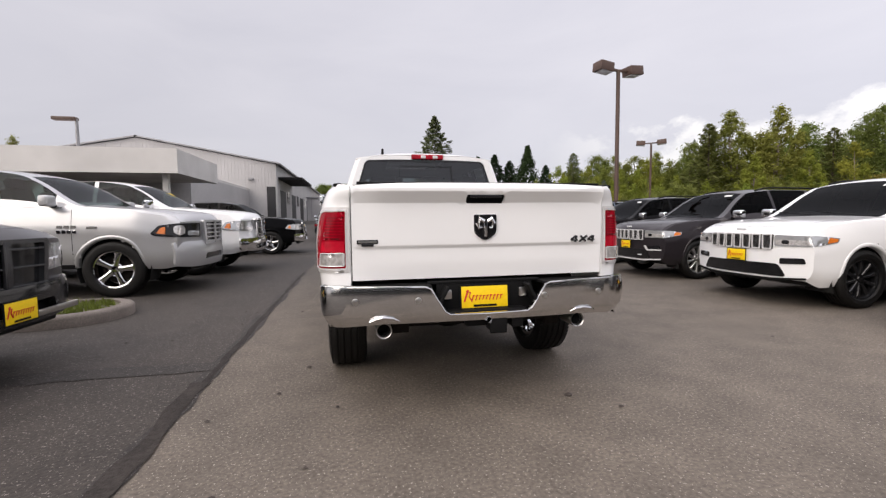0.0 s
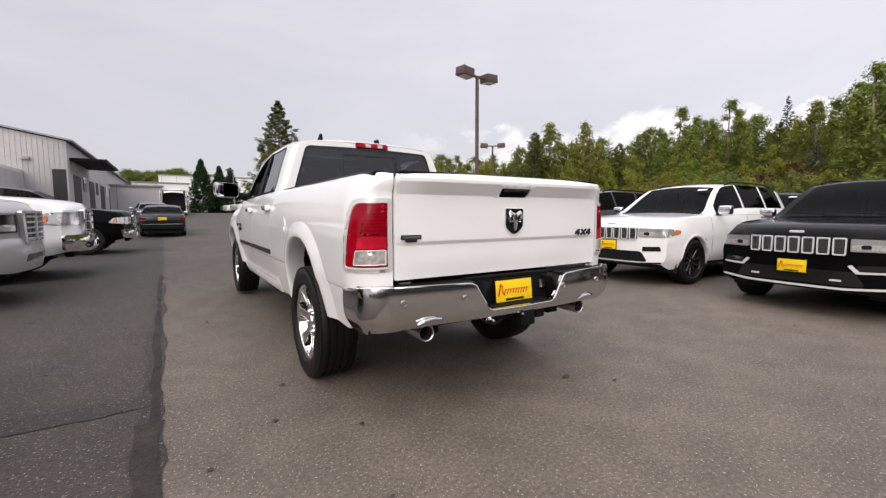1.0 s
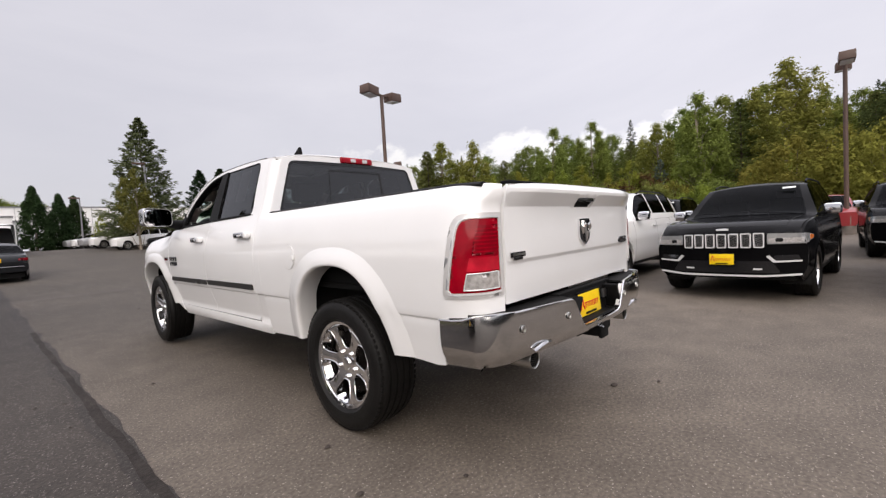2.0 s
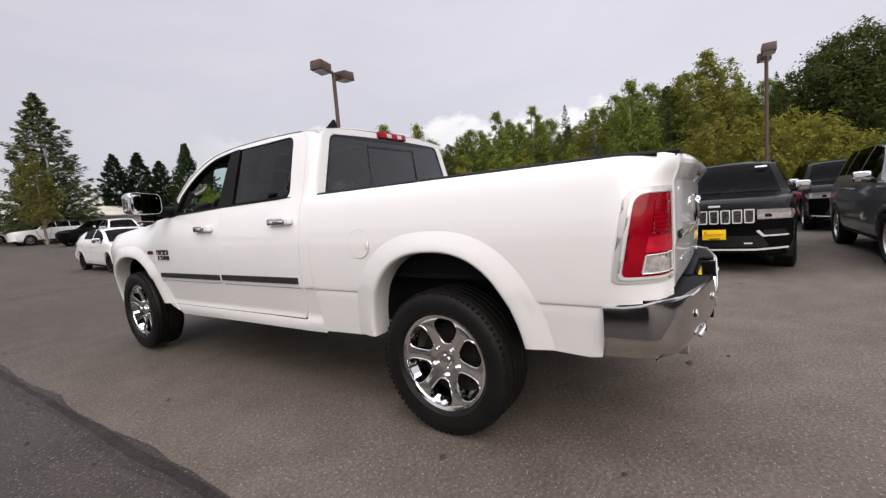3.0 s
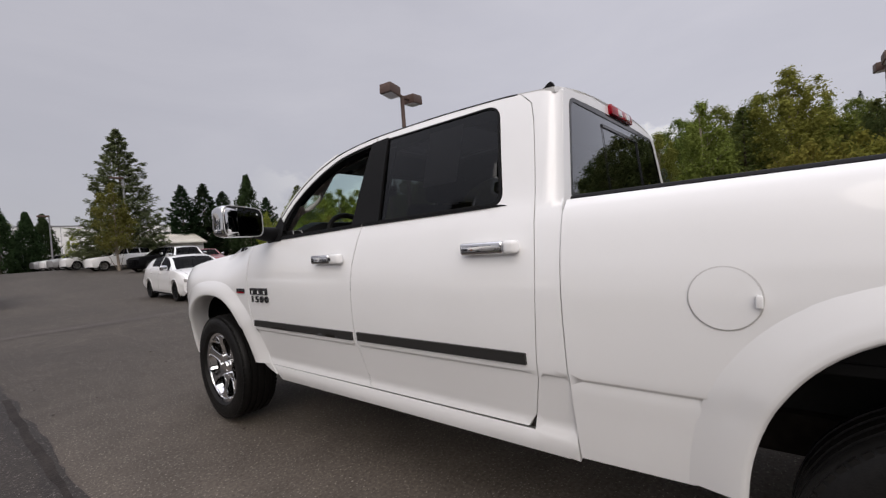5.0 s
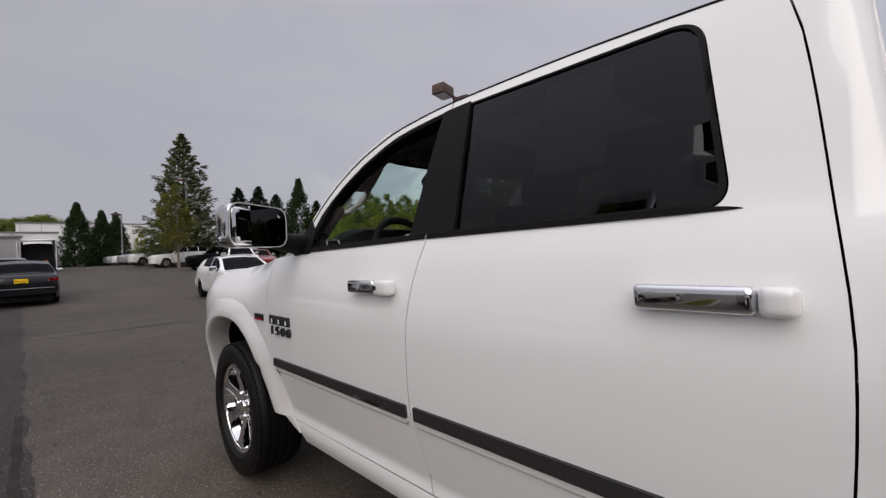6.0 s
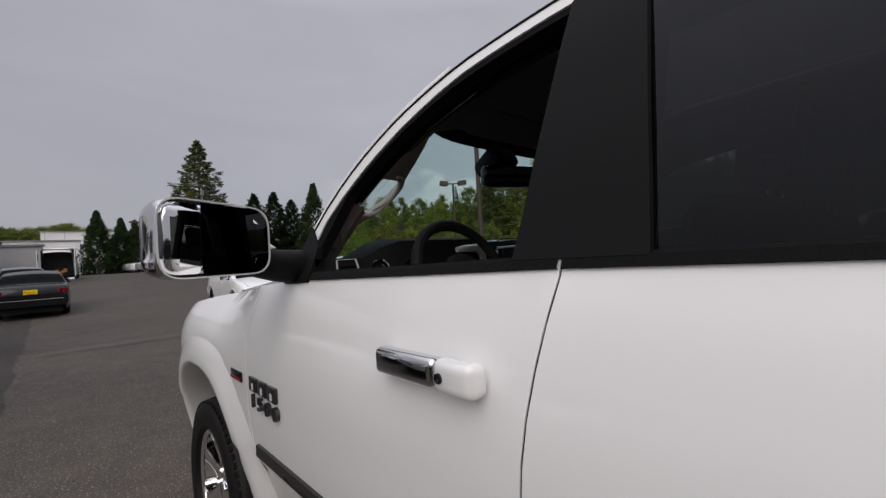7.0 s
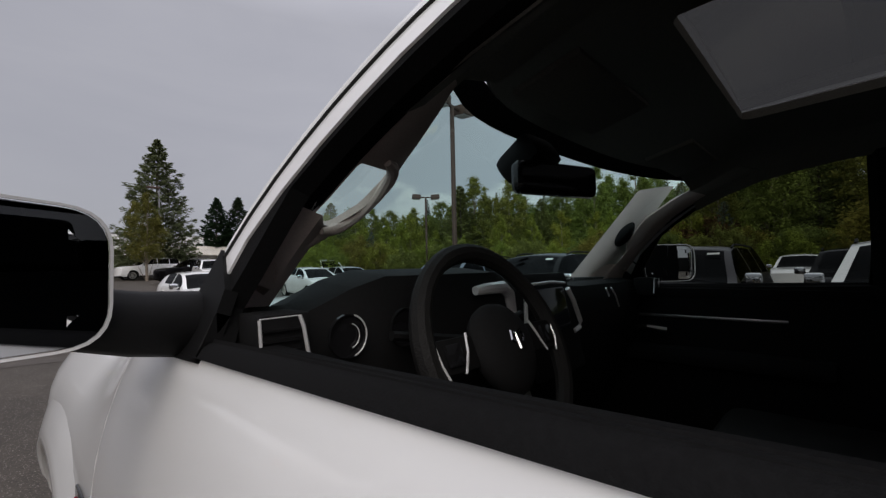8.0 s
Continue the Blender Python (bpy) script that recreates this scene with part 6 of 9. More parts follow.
    for r0, r1 in zip(rows, rows[1:]):
        for j in range(len(prof) - 1):
            bm.faces.new((r0[j], r1[j], r1[j + 1], r0[j + 1]))
    D = part("dashboard", bm, M["dash"], T, "black dashboard with a touch screen", angle=50)
    bm = box((0.0, 2.858, 1.305), (0.30, 0.05, 0.30), 0.02, Matrix.Rotation(radians(-12), 4, "X"))
    st = part("dash_middle_panel", bm, M["dash"], D, "black centre stack")
    for path, r in (([(-0.135, 2.835, 1.424), (-0.02, 2.828, 1.428), (0.070, 2.832, 1.422)], 0.0045), ([(0.085, 2.83, 1.405), (0.110, 2.825, 1.37), (0.155, 2.825, 1.30), (0.148, 2.825, 1.282), (0.110, 2.825, 1.274)], 0.0075),
                    ([(-0.14, 2.835, 1.415), (-0.15, 2.83, 1.30), (-0.14, 2.835, 1.20)], 0.006)):
        part("stack_trim", tube(path, r, 8), M["bright"], st, "satin trim beside the stack")
    bm = box((-0.015, 2.828, 1.350), (0.17, 0.012, 0.125), 0.006, Matrix.Rotation(radians(-12), 4, "X"))
    part("touch_screen", bm, M["screen"], st, "dark touch screen")
    for x in (-0.07, 0.07):
        bm = box((x, 2.835, 1.235), (0.11, 0.012, 0.05), 0.006)
        part("air_vent", bm, M["gloss"], st, "black air vent")
    for k in range(3):
        bm = add_lathe(bmesh.new(), [(0, 0.020), (-0.02, 0.018), (-0.022, 0.0005)], 14)
        kn = part("knob", bm, M["satin"], st, "small round knob")
        kn.matrix_basis = pose(-0.095 + 0.095 * k, 2.845, 1.175, 0, 0, 90)
    bm = tube([(-0.395, 2.80, 1.424), (-0.36, 2.797, 1.427), (-0.30, 2.797, 1.428), (-0.268, 2.80, 1.410), (-0.252, 2.802, 1.365), (-0.246, 2.81, 1.30)], [0.010, 0.013, 0.015, 0.014, 0.011, 0.006], 10)
    part("dash_bezel", bm, M["bright"], D, "pale satin dash bezel")
    for s in (-1, 1):
        vent = part("end_vent", box((s * 0.822, 2.842, 1.378), (0.082, 0.075, 0.074), 0.008), M["dash"], D, "black end air vent")
        bm = tube([(s * 0.859, 2.800, 1.368), (s * 0.862, 2.799, 1.409)], 0.0024, 6)
        add_tube(bm, [(s * 0.862, 2.799, 1.410), (s * 0.803, 2.799, 1.411)], 0.0010, 6)
        add_tube(bm, [(s * 0.803, 2.799, 1.411), (s * 0.797, 2.799, 1.395), (s * 0.788, 2.800, 1.349)], 0.0030, 6)
        part("vent_surround", bm, M["bright"], vent, "bright surround of the end air vent")
        for k in range(3):
            part("vent_slat", box((s * 0.828, 2.803, 1.362 + 0.015 * k), (0.055, 0.010, 0.003)), M["trim"], vent)
    for path in ([(0.475, 2.852, 1.387), (0.505, 2.85, 1.36), (0.55, 2.855, 1.312)], [(0.425, 2.852, 1.389), (0.452, 2.852, 1.358)]):
        part("dash_strip", tube(path, 0.0035, 6), M["bright"], D, "thin bright strip on the dash")
    for x in (-0.722, -0.60):
        bm = add_lathe(bmesh.new(), [(0, 0.0355), (-0.006, 0.035), (-0.006, 0.0325), (0.000, 0.0315), (0.001, 0.0005)], 28)
        gg = part("gauge", bm, M["gloss"] if x < -0.7 else M["trim"], D, "round gauge with a bright ring")
        if x < -0.7:
            for r, th in ((0.034, 0.0016), (0.020, 0.0009)):
                part("gauge_ring", tube([(-0.006, -r * math.cos(a), r * math.sin(a)) for a in np.linspace(-1.25, 1.25, 14)], th, 6), M["bright"], gg, "bright arc of the gauge")
        gg.matrix_basis = pose(x, 2.800, 1.370, 0, 0, 90)
        bm = add_lathe(bmesh.new(), [(-0.002, 0.032), (-0.0025, 0.0005)], 24)
        part("gauge_face", bm, M["gloss"], gg, "black gauge face")



def build_steering(T):
    """Local z points at the driver; the rim lies in the local xy plane."""
    m = Matrix.Translation((-0.508, 2.655, 1.340)) @ Matrix.Rotation(radians(66), 4, "X")
    n = 40
    bm = bmesh.new()
    rows = []
    for k in range(n):
        a = 2 * math.pi * k / n
        rr = 0.0165 + 0.002 * math.cos(2 * a) ** 2
        rows.append([bm.verts.new((math.cos(a) * (0.177 + rr * math.cos(b)), math.sin(a) * (0.177 + rr * math.cos(b)), rr * math.sin(b))) for b in (2 * math.pi * j / 10 for j in range(10))])
    for k in range(n):
        r0, r1 = rows[k], rows[(k + 1) % n]
        for j in range(10):
            bm.faces.new((r0[j], r1[j], r1[(j + 1) % 10], r0[(j + 1) % 10]))
    W = part("steering_wheel", bm, M["seat"], T, "black leather steering wheel with satin spokes")
    W.matrix_basis = m
    bm = bmesh.new()
    bmesh.ops.create_uvsphere(bm, u_segments=24, v_segments=12, radius=1.0)
    for v in bm.verts:                                     # a rounded cushion, wider above
        v.co = Vector((v.co.x * (0.078 + 0.010 * v.co.y), v.co.y * 0.082 - 0.008, max(v.co.z, -0.3) * 0.034 + 0.004))
    add_tube(bm, [(0, -0.01, -0.01), (0, -0.01, -0.20)], 0.04, 12)
    part("airbag_cover", bm, M["dash"], W, "black airbag cover")
    for s in (-1, 1):
        bm = box((s * 0.125, 0.0, 0.002), (0.10, 0.055, 0.016), 0.007)
        p = part("wheel_spoke", bm, M["trim"], W, "black spoke with switches")
        bm = tube([(s * 0.092, 0.030, 0.012), (s * 0.102, 0.0, 0.014), (s * 0.118, -0.030, 0.012)], 0.0022, 6)
        add_tube(bm, [(s * 0.165, 0.030, 0.010), (s * 0.162, -0.010, 0.012), (s * 0.152, -0.035, 0.010)], 0.0020, 6)
        part("spoke_trim", bm, M["bright"], p, "satin trim on the spoke")
        bm = box((s * 0.132, 0.0, 0.012), (0.035, 0.035, 0.010), 0.004)
        part("switch_pad", bm, M["gloss"], p)
    bm = box((0, -0.095, 0.002), (0.05, 0.12, 0.012), 0.005)
    part("lower_spoke", bm, M["satin"], W, "satin lower spoke")
    bm = bmesh.new()
    for s in (-1, 1):
        add_tube(bm, [(s * 0.004, 0.008, 0.038), (s * 0.013, 0.013, 0.039), (s * 0.016, 0.0, 0.039), (s * 0.008, -0.006, 0.039)], 0.0032, 6)
    add_tube(bm, [(0, 0.010, 0.038), (0, -0.018, 0.039)], 0.0032, 6)
    part("wheel_badge", bm, M["chrome"], W, "small chrome badge of plain curls")
    for s, a in ((-1, 0.05), (1, 0.05)):
        bm = tube([(s * 0.03, 0.03, -0.05), (s * 0.18, 0.06, -0.055)], [0.010, 0.008], 8)
        part("column_stalk", bm, M["trim"], W, "black column stalk")


def seat(T, x, y, label, back_only=False):
    bm = bmesh.new()
    add_box(bm, (x, y, 0.88), (0.50, 0.52, 0.20), 0.06, seg=3)
    S = part("seat", bm, M["seat"], T, label)
    bm = box((x, y - 0.30, 1.18), (0.48, 0.16, 0.62), 0.06, Matrix.Rotation(radians(14), 4, "X"), 3)
    part("backrest", bm, M["seat"], S)
    bm = box((x, y - 0.40, 1.575), (0.27, 0.10, 0.17), 0.04, Matrix.Rotation(radians(10), 4, "X"), 3)
    part("headrest", bm, M["seat"], S)
    bm = bmesh.new()
    for s in (-1, 1):
        add_tube(bm, [(x + s * 0.07, y - 0.385, 1.47), (x + s * 0.07, y - 0.395, 1.54)], 0.007, 6)
    part("headrest_post", bm, M["satin"], S)


def build_cabin_rest(T):
    seat(T, -0.43, 2.28, "black leather driver's seat")
    seat(T, 0.43, 2.28, "black leather passenger seat")
    seat(T, -0.45, 1.52, "black rear bench seat")
    seat(T, 0.45, 1.52, "black rear bench seat")
    bm = box((0, 2.45, 0.86), (0.26, 0.75, 0.34), 0.05)
    part("centre_console", bm, M["dash"], T, "black centre console")
    # rear-view mirror with its sensor housing
    bm = box((-0.145, 2.735, 1.690), (0.255, 0.045, 0.082), 0.022, Matrix.Rotation(radians(-20), 4, "Z"), 3)
    R = part("rear_view_mirror", bm, M["gloss"], T, "black rear-view mirror below the windscreen's top")
    bm = box((-0.13, 2.82, 1.755), (0.14, 0.13, 0.085), 0.03, Matrix.Rotation(radians(-35), 4, "X"))
    part("sensor_box", bm, M["trim"], R)
    bm = box((-0.34, 2.56, 1.792), (0.32, 0.13, 0.014), 0.006, Matrix.Rotation(radians(-14), 4, "X"))
    part("sun_visor", bm, M["head"], T, "dark sun visor folded up")
    bm = box((0.34, 2.56, 1.792), (0.32, 0.13, 0.014), 0.006, Matrix.Rotation(radians(-14), 4, "X"))
    part("sun_visor", bm, M["head"], T, "dark sun visor folded up")
    # price sheet
    bm = box((-(W_SIDE(1.665) - 0.018), 1.59, 1.665), (0.003, 0.20, 0.28), 0, Matrix.Rotation(radians(18.3), 4, "Y"))
    part("price_sheet", bm, M["paper"], T, "white price sheet inside the rear side window")


build_cab(TRUCK, FRONT_AXLE)
build_steering(TRUCK)
build_cabin_rest(TRUCK)
# ---------------------------------------------------------------- parked vehicles
KINDS = dict(
    # L, W, wheelbase, front overhang, tyre radius, tyre width; profile, belt and floor run from nose (+) to tail (-) in metres from the nose
    suv=dict(L=4.82, W=1.94, wb=2.915, fo=0.90, r=0.375, tw=0.265, rim=0.262, kind="ten",
             top=[(0, 0.93), (0.08, 1.03), (0.35, 1.10), (1.20, 1.17), (1.30, 1.18), (1.95, 1.60), (2.15, 1.70), (2.8, 1.755), (3.9, 1.735), (4.35, 1.66), (4.6, 1.30), (4.76, 1.08), (4.82, 0.95)],
             belt=[(0, 0.92), (0.35, 1.06), (1.2, 1.125), (4.4, 1.165), (4.82, 0.93)], low=[(0, 0.36), (0.25, 0.27), (0.8, 0.30), (4.2, 0.32), (4.82, 0.40)],
             windows=[(1.62, 2.60), (2.66, 3.48), (3.54, 4.22)], screen=(1.30, 2.08), back=(4.36, 4.60), curve=0.20, tumble=0.42, crown=0.055),
    pickup=dict(L=5.83, W=2.0, wb=3.57, fo=1.04, r=0.415, tw=0.27, rim=0.275, kind="five",
                top=[(0, 1.12), (0.03, 1.20), (0.12, 1.25), (0.32, 1.285), (1.30, 1.365), (1.42, 1.38), (2.02, 1.74), (2.25, 1.84), (2.8, 1.90), (3.5, 1.885), (3.72, 1.80), (3.84, 1.40), (3.88, 1.36), (5.75, 1.37), (5.83, 1.20)],
                belt=[(0, 1.09), (0.12, 1.17), (0.32, 1.21), (1.35, 1.30), (3.9, 1.36), (5.83, 1.18)], low=[(0, 0.45), (0.3, 0.40), (1.0, 0.44), (5.0, 0.46), (5.83, 0.60)],
                windows=[(1.74, 2.70), (2.77, 3.50)], screen=(1.42, 2.15), back=(3.66, 3.83), curve=0.22, tumble=0.36, crown=0.05),
    sedan=dict(L=4.85, W=1.83, wb=2.73, fo=0.98, r=0.325, tw=0.22, rim=0.22, kind="ten",
               top=[(0, 0.66), (0.10, 0.76), (0.5, 0.84), (1.25, 0.95), (1.35, 0.97), (2.05, 1.36), (2.4, 1.44), (3.0, 1.44), (3.5, 1.37), (4.1, 1.08), (4.2, 1.06), (4.7, 1.03), (4.80, 0.95), (4.85, 0.78)],
               belt=[(0, 0.65), (0.5, 0.80), (1.25, 0.91), (4.1, 1.02), (4.75, 0.98), (4.85, 0.77)], low=[(0, 0.32), (0.3, 0.20), (4.4, 0.22), (4.85, 0.40)],
               windows=[(1.66, 2.55), (2.62, 3.35)], screen=(1.35, 2.15), back=(3.52, 4.10), curve=0.22, tumble=0.50, crown=0.05),
    hatch=dict(L=4.46, W=1.77, wb=2.64, fo=0.93, r=0.325, tw=0.225, rim=0.232, kind="ten",
               top=[(0, 0.68), (0.10, 0.78), (0.4, 0.88), (1.05, 1.00), (1.15, 1.02), (1.95, 1.38), (2.3, 1.45), (2.8, 1.46), (3.5, 1.38), (3.9, 1.24), (4.25, 1.00), (4.40, 0.90), (4.46, 0.75)],
               belt=[(0, 0.67), (0.4, 0.83), (1.05, 0.95), (4.1, 1.03), (4.46, 0.74)], low=[(0, 0.30), (0.3, 0.19), (4.0, 0.22), (4.46, 0.36)],
               windows=[(1.50, 2.42), (2.48, 3.30)], screen=(1.15, 2.0), back=(3.75, 4.22), curve=0.24, tumble=0.48, crown=0.05),
    van=dict(L=5.9, W=2.0, wb=3.66, fo=1.0, r=0.35, tw=0.225, rim=0.21, kind="ten",
             top=[(0, 0.85), (0.10, 0.98), (0.55, 1.14), (0.95, 1.25), (1.70, 2.15), (2.0, 2.40), (2.6, 2.52), (5.6, 2.50), (5.82, 2.42), (5.9, 2.2)],
             belt=[(0, 0.84), (0.55, 1.09), (1.1, 1.16), (5.8, 1.20), (5.9, 1.15)], low=[(0, 0.38), (0.3, 0.26), (5.4, 0.30), (5.9, 0.40)],
             windows=[(1.45, 2.30)], screen=(1.0, 1.85), back=(9, 9), curve=0.22, tumble=0.10, crown=0.07),
)


def vehicle(name, label, category, kind, paint, at, heading, front=None, group="", rim_mat=None, glass=None, plate=None, steps=0.075, rail=False, size=1.0, **over):
    """A parked vehicle lofted from its side profile. at: where its nose's centre meets the ground; heading: degrees the nose points, 0 = +y, anticlockwise."""
    K = dict(KINDS[kind])
    K.update(over)
    L, W, r = K["L"], K["W"], K["r"]
    h = radians(heading)
    nose = Vector((-math.sin(h), math.cos(h)))
    ax = [Vector((at[0], at[1])) - nose * K["fo"], Vector((at[0], at[1])) - nose * (K["fo"] + K["wb"])]
    zf, zr = ground_z(*ax[0]), ground_z(*ax[1])
    pitch = math.degrees(math.atan2(zf - zr, K["wb"]))
    # local frame: nose at y = 0, body runs to y = -L, x to the right of the driver
    T = thing(name, label, category, group)
    T.matrix_basis = Matrix.Translation((at[0], at[1], zf + math.tan(radians(pitch)) * K["fo"] + 0.004)) @ pose(0, 0, 0, pitch, 0, heading) @ Matrix.Scale(size, 4)
    top, belt, low = smooth_curve(K["top"]), smooth_curve(K["belt"]), smooth_curve(K["low"])
    glass = glass or M["car_dark"]
    ys = sorted(set(np.round(np.concatenate([np.arange(0, L, steps), [L], *[w for w in K["windows"]], K["screen"], [b for b in K["back"] if b < L]]), 4)))
    wh = [K["fo"], K["fo"] + K["wb"]]
    RA = r + 0.055

    def bend(x, s):
        """How far back a point at half-width x lies, at s metres behind the nose."""
        q = min(abs(x) / (W / 2), 1.0)
        return K["curve"] * q ** 2.4 * (1 - step01(0.0, 0.9, s)) - 0.10 * q ** 3 * step01(L - 0.6, L, s)

    NL, NG, NR = 11, 5, 6

    def section(s):
        zb, zl, zt = low(s), belt(s), top(s)
        ws = W / 2 * (1 - 0.055 * (1 - step01(0.0, 0.8, s)) - 0.06 * step01(L - 0.9, L, s))
        if zt - zl < 0.02:
            zl = zt - 0.02
        rows = []
        for k in range(NL + 1):
            u = k / NL
            f = 1 - 0.075 * (1 - min(u / 0.28, 1.0)) ** 2 - 0.050 * max((u - 0.60) / 0.40, 0) ** 2 + 0.008 * math.exp(-((u - 0.62) / 0.06) ** 2)
            rows.append((ws * f, zb + (zl - zb) * u))
        xb = ws * 0.945 - 0.012
        ztop = zt - min(K["crown"], 0.6 * (zt - zl))
        for k in range(1, NG + 1):
            z = zl + 0.006 + (ztop - zl - 0.006) * k / NG
            rows.append((xb - K["tumble"] * (z - zl) * (0.75 + 0.25 * (z - zl) / max(ztop - zl, 0.01)), z))
        xe = rows[-1][0]
        for k in range(1, NR + 1):
            a = k / NR * math.pi / 2
            x = xe * (1 - math.sin(a) ** 1.0) if k < NR else 0.0
            x = xe * math.cos(a)
            rows.append((x, ztop + (zt - ztop) * (1 - (x / xe) ** 2.2)))
        return rows

    S = [section(s) for s in ys]
    NJ = len(S[0])
    V, idx = [], {}
    for i, s in enumerate(ys):
        for side_ in (1, -1):
            for j, (x, z) in enumerate(S[i]):
                if side_ == -1 and j == NJ - 1:
                    idx[i, side_, j] = idx[i, 1, j]
                    continue
                y, zz, xx = -s - bend(x, s), z, x
                if j <= NL:
                    for w0 in wh:                       # pull the nearest points onto the wheel opening
                        dy, dz = s - w0, z - r
                        d = math.hypot(dy, dz)
                        if dz > -r * 0.6 and abs(d - RA) < 0.55 * steps and d > 1e-6:
                            y = -(w0 + dy * RA / d) - bend(x, s)
                            zz = r + dz * RA / d
                idx[i, side_, j] = len(V)
                V.append((side_ * xx, y, zz))
    body, scr, back, wins = [], [], [], {}
    for i in range(len(ys) - 1):
        sm = (ys[i] + ys[i + 1]) / 2
        for side_ in (1, -1):
            for j in range(NJ - 1):
                q = [idx[i, side_, j], idx[i, side_, j + 1], idx[i + 1, side_, j + 1], idx[i + 1, side_, j]]
                if side_ == -1:
                    q = q[::-1]
                q = tuple(dict.fromkeys(q))
                if len(q) < 3:
                    continue
                if j < NL:
                    c = np.mean([(-V[k][1], V[k][2]) for k in q], axis=0)
                    cy = sm
                    if any(math.hypot(cy - w0, c[1] - r) < RA - 0.002 for w0 in wh) :
                        continue
                    body.append(q)
                elif j < NL + NG:
                    hit = next((n for n, (a, b) in enumerate(K["windows"]) if a - 1e-6 <= sm <= b + 1e-6), None) if NL + 1 <= j else None
                    if hit is not None and j < NL + NG - (0 if kind == "van" else 0):
                        wins.setdefault((hit, side_), []).append(q)
                    else:
                        body.append(q)
                else:
                    if K["screen"][0] <= sm <= K["screen"][1] and j > NL + NG + (0 if kind == "van" else 1):
                        scr.append(q)
                    elif K["back"][0] <= sm <= K["back"][1] and j > NL + NG:
                        back.append(q)
                    else:
                        body.append(q)
    # nose and tail faces
    for end, i in ((1, 0), (-1, len(ys) - 1)):
        if kind == "van" and end == -1:
            continue
        prev = None
        cols = 2 * NR
        for j in range(NL + NG + 1):
            x, z = S[i][j]
            row = [idx[i, -1, j]]
            for c in range(1, cols):
                xx = -x + 2 * x * c / cols
                V.append((xx, -ys[i] - bend(xx, ys[i]), z))
                row.append(len(V) - 1)
            row.append(idx[i, 1, j])
            if prev:
                for c in range(cols):
                    q = (prev[c], prev[c + 1], row[c + 1], row[c])
                    body.append(q[::-1] if end == 1 else q)
            prev = row
        arc = [idx[i, -1, NL + NG + k] for k in range(NR)] + [idx[i, 1, NL + NG + k] for k in range(NR, -1, -1)]
        for c in range(cols):
            q = tuple(dict.fromkeys((prev[c], prev[c + 1], arc[c + 1], arc[c])))
            if len(q) >= 3:
                body.append(q[::-1] if end == 1 else q)

    def take(nm, faces, mat, lab, parent, lift=0.0):
        used = sorted({k for f in faces for k in f})
        mp = {k: n for n, k in enumerate(used)}
        ob = mesh_ob(nm, [V[k] for k in used], [tuple(mp[k] for k in f) for f in faces], mat, parent, lab)
        return ob

    B = take("body", body, paint, "", T)
    bm = bmesh.new()
    bm.from_mesh(B.data)
    bmesh.ops.recalc_face_normals(bm, faces=bm.faces)
    for e in bm.edges:
        if len(e.link_faces) == 2 and e.calc_face_angle(0) > radians(38):
            e.smooth = False
    bm.to_mesh(B.data)
    bm.free()
    if scr:
        take("windscreen", scr, glass, "dark windscreen", T)
    if back:
        take("rear_window", back, glass, "dark rear window", T)
    for (n, sd), faces in wins.items():
        take("side_window", faces, glass, "dark side window", T)
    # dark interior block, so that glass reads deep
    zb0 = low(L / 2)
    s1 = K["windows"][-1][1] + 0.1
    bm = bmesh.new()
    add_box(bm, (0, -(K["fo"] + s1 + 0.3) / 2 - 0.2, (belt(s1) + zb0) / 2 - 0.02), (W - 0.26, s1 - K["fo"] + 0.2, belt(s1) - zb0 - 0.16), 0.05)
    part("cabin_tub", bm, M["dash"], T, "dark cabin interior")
    for sx in (-1, 1):
        sy = -(K["windows"][0][0] + 0.75)
        bm = box((sx * 0.38, sy, belt(2.0) - 0.02), (0.48, 0.16, 0.62), 0.06, Matrix.Rotation(radians(12), 4, "X"))
        s_ = part("seat", bm, M["seat"], T, "dark front seat")
        bm = box((sx * 0.38, sy - 0.07, belt(2.0) + 0.37), (0.26, 0.10, 0.16), 0.04)
        part("headrest", bm, M["seat"], s_)
    def flank(s, z):
        s_, z_ = min(max(s, 0), L), z
        rows = section(s_)
        zz = [p[1] for p in rows[:NL + 1]]
        x = float(np.interp(z_, zz, [p[0] for p in rows[:NL + 1]]))
        return (x, -s_ - bend(x, s_), z_)
    # under-body and wheel housings
    bm = box((0, -L / 2, zb0 + 0.06), (W - 0.35, L - 0.5, 0.18), 0.04)
    part("underbody", bm, M["matt"], T, "black underbody")
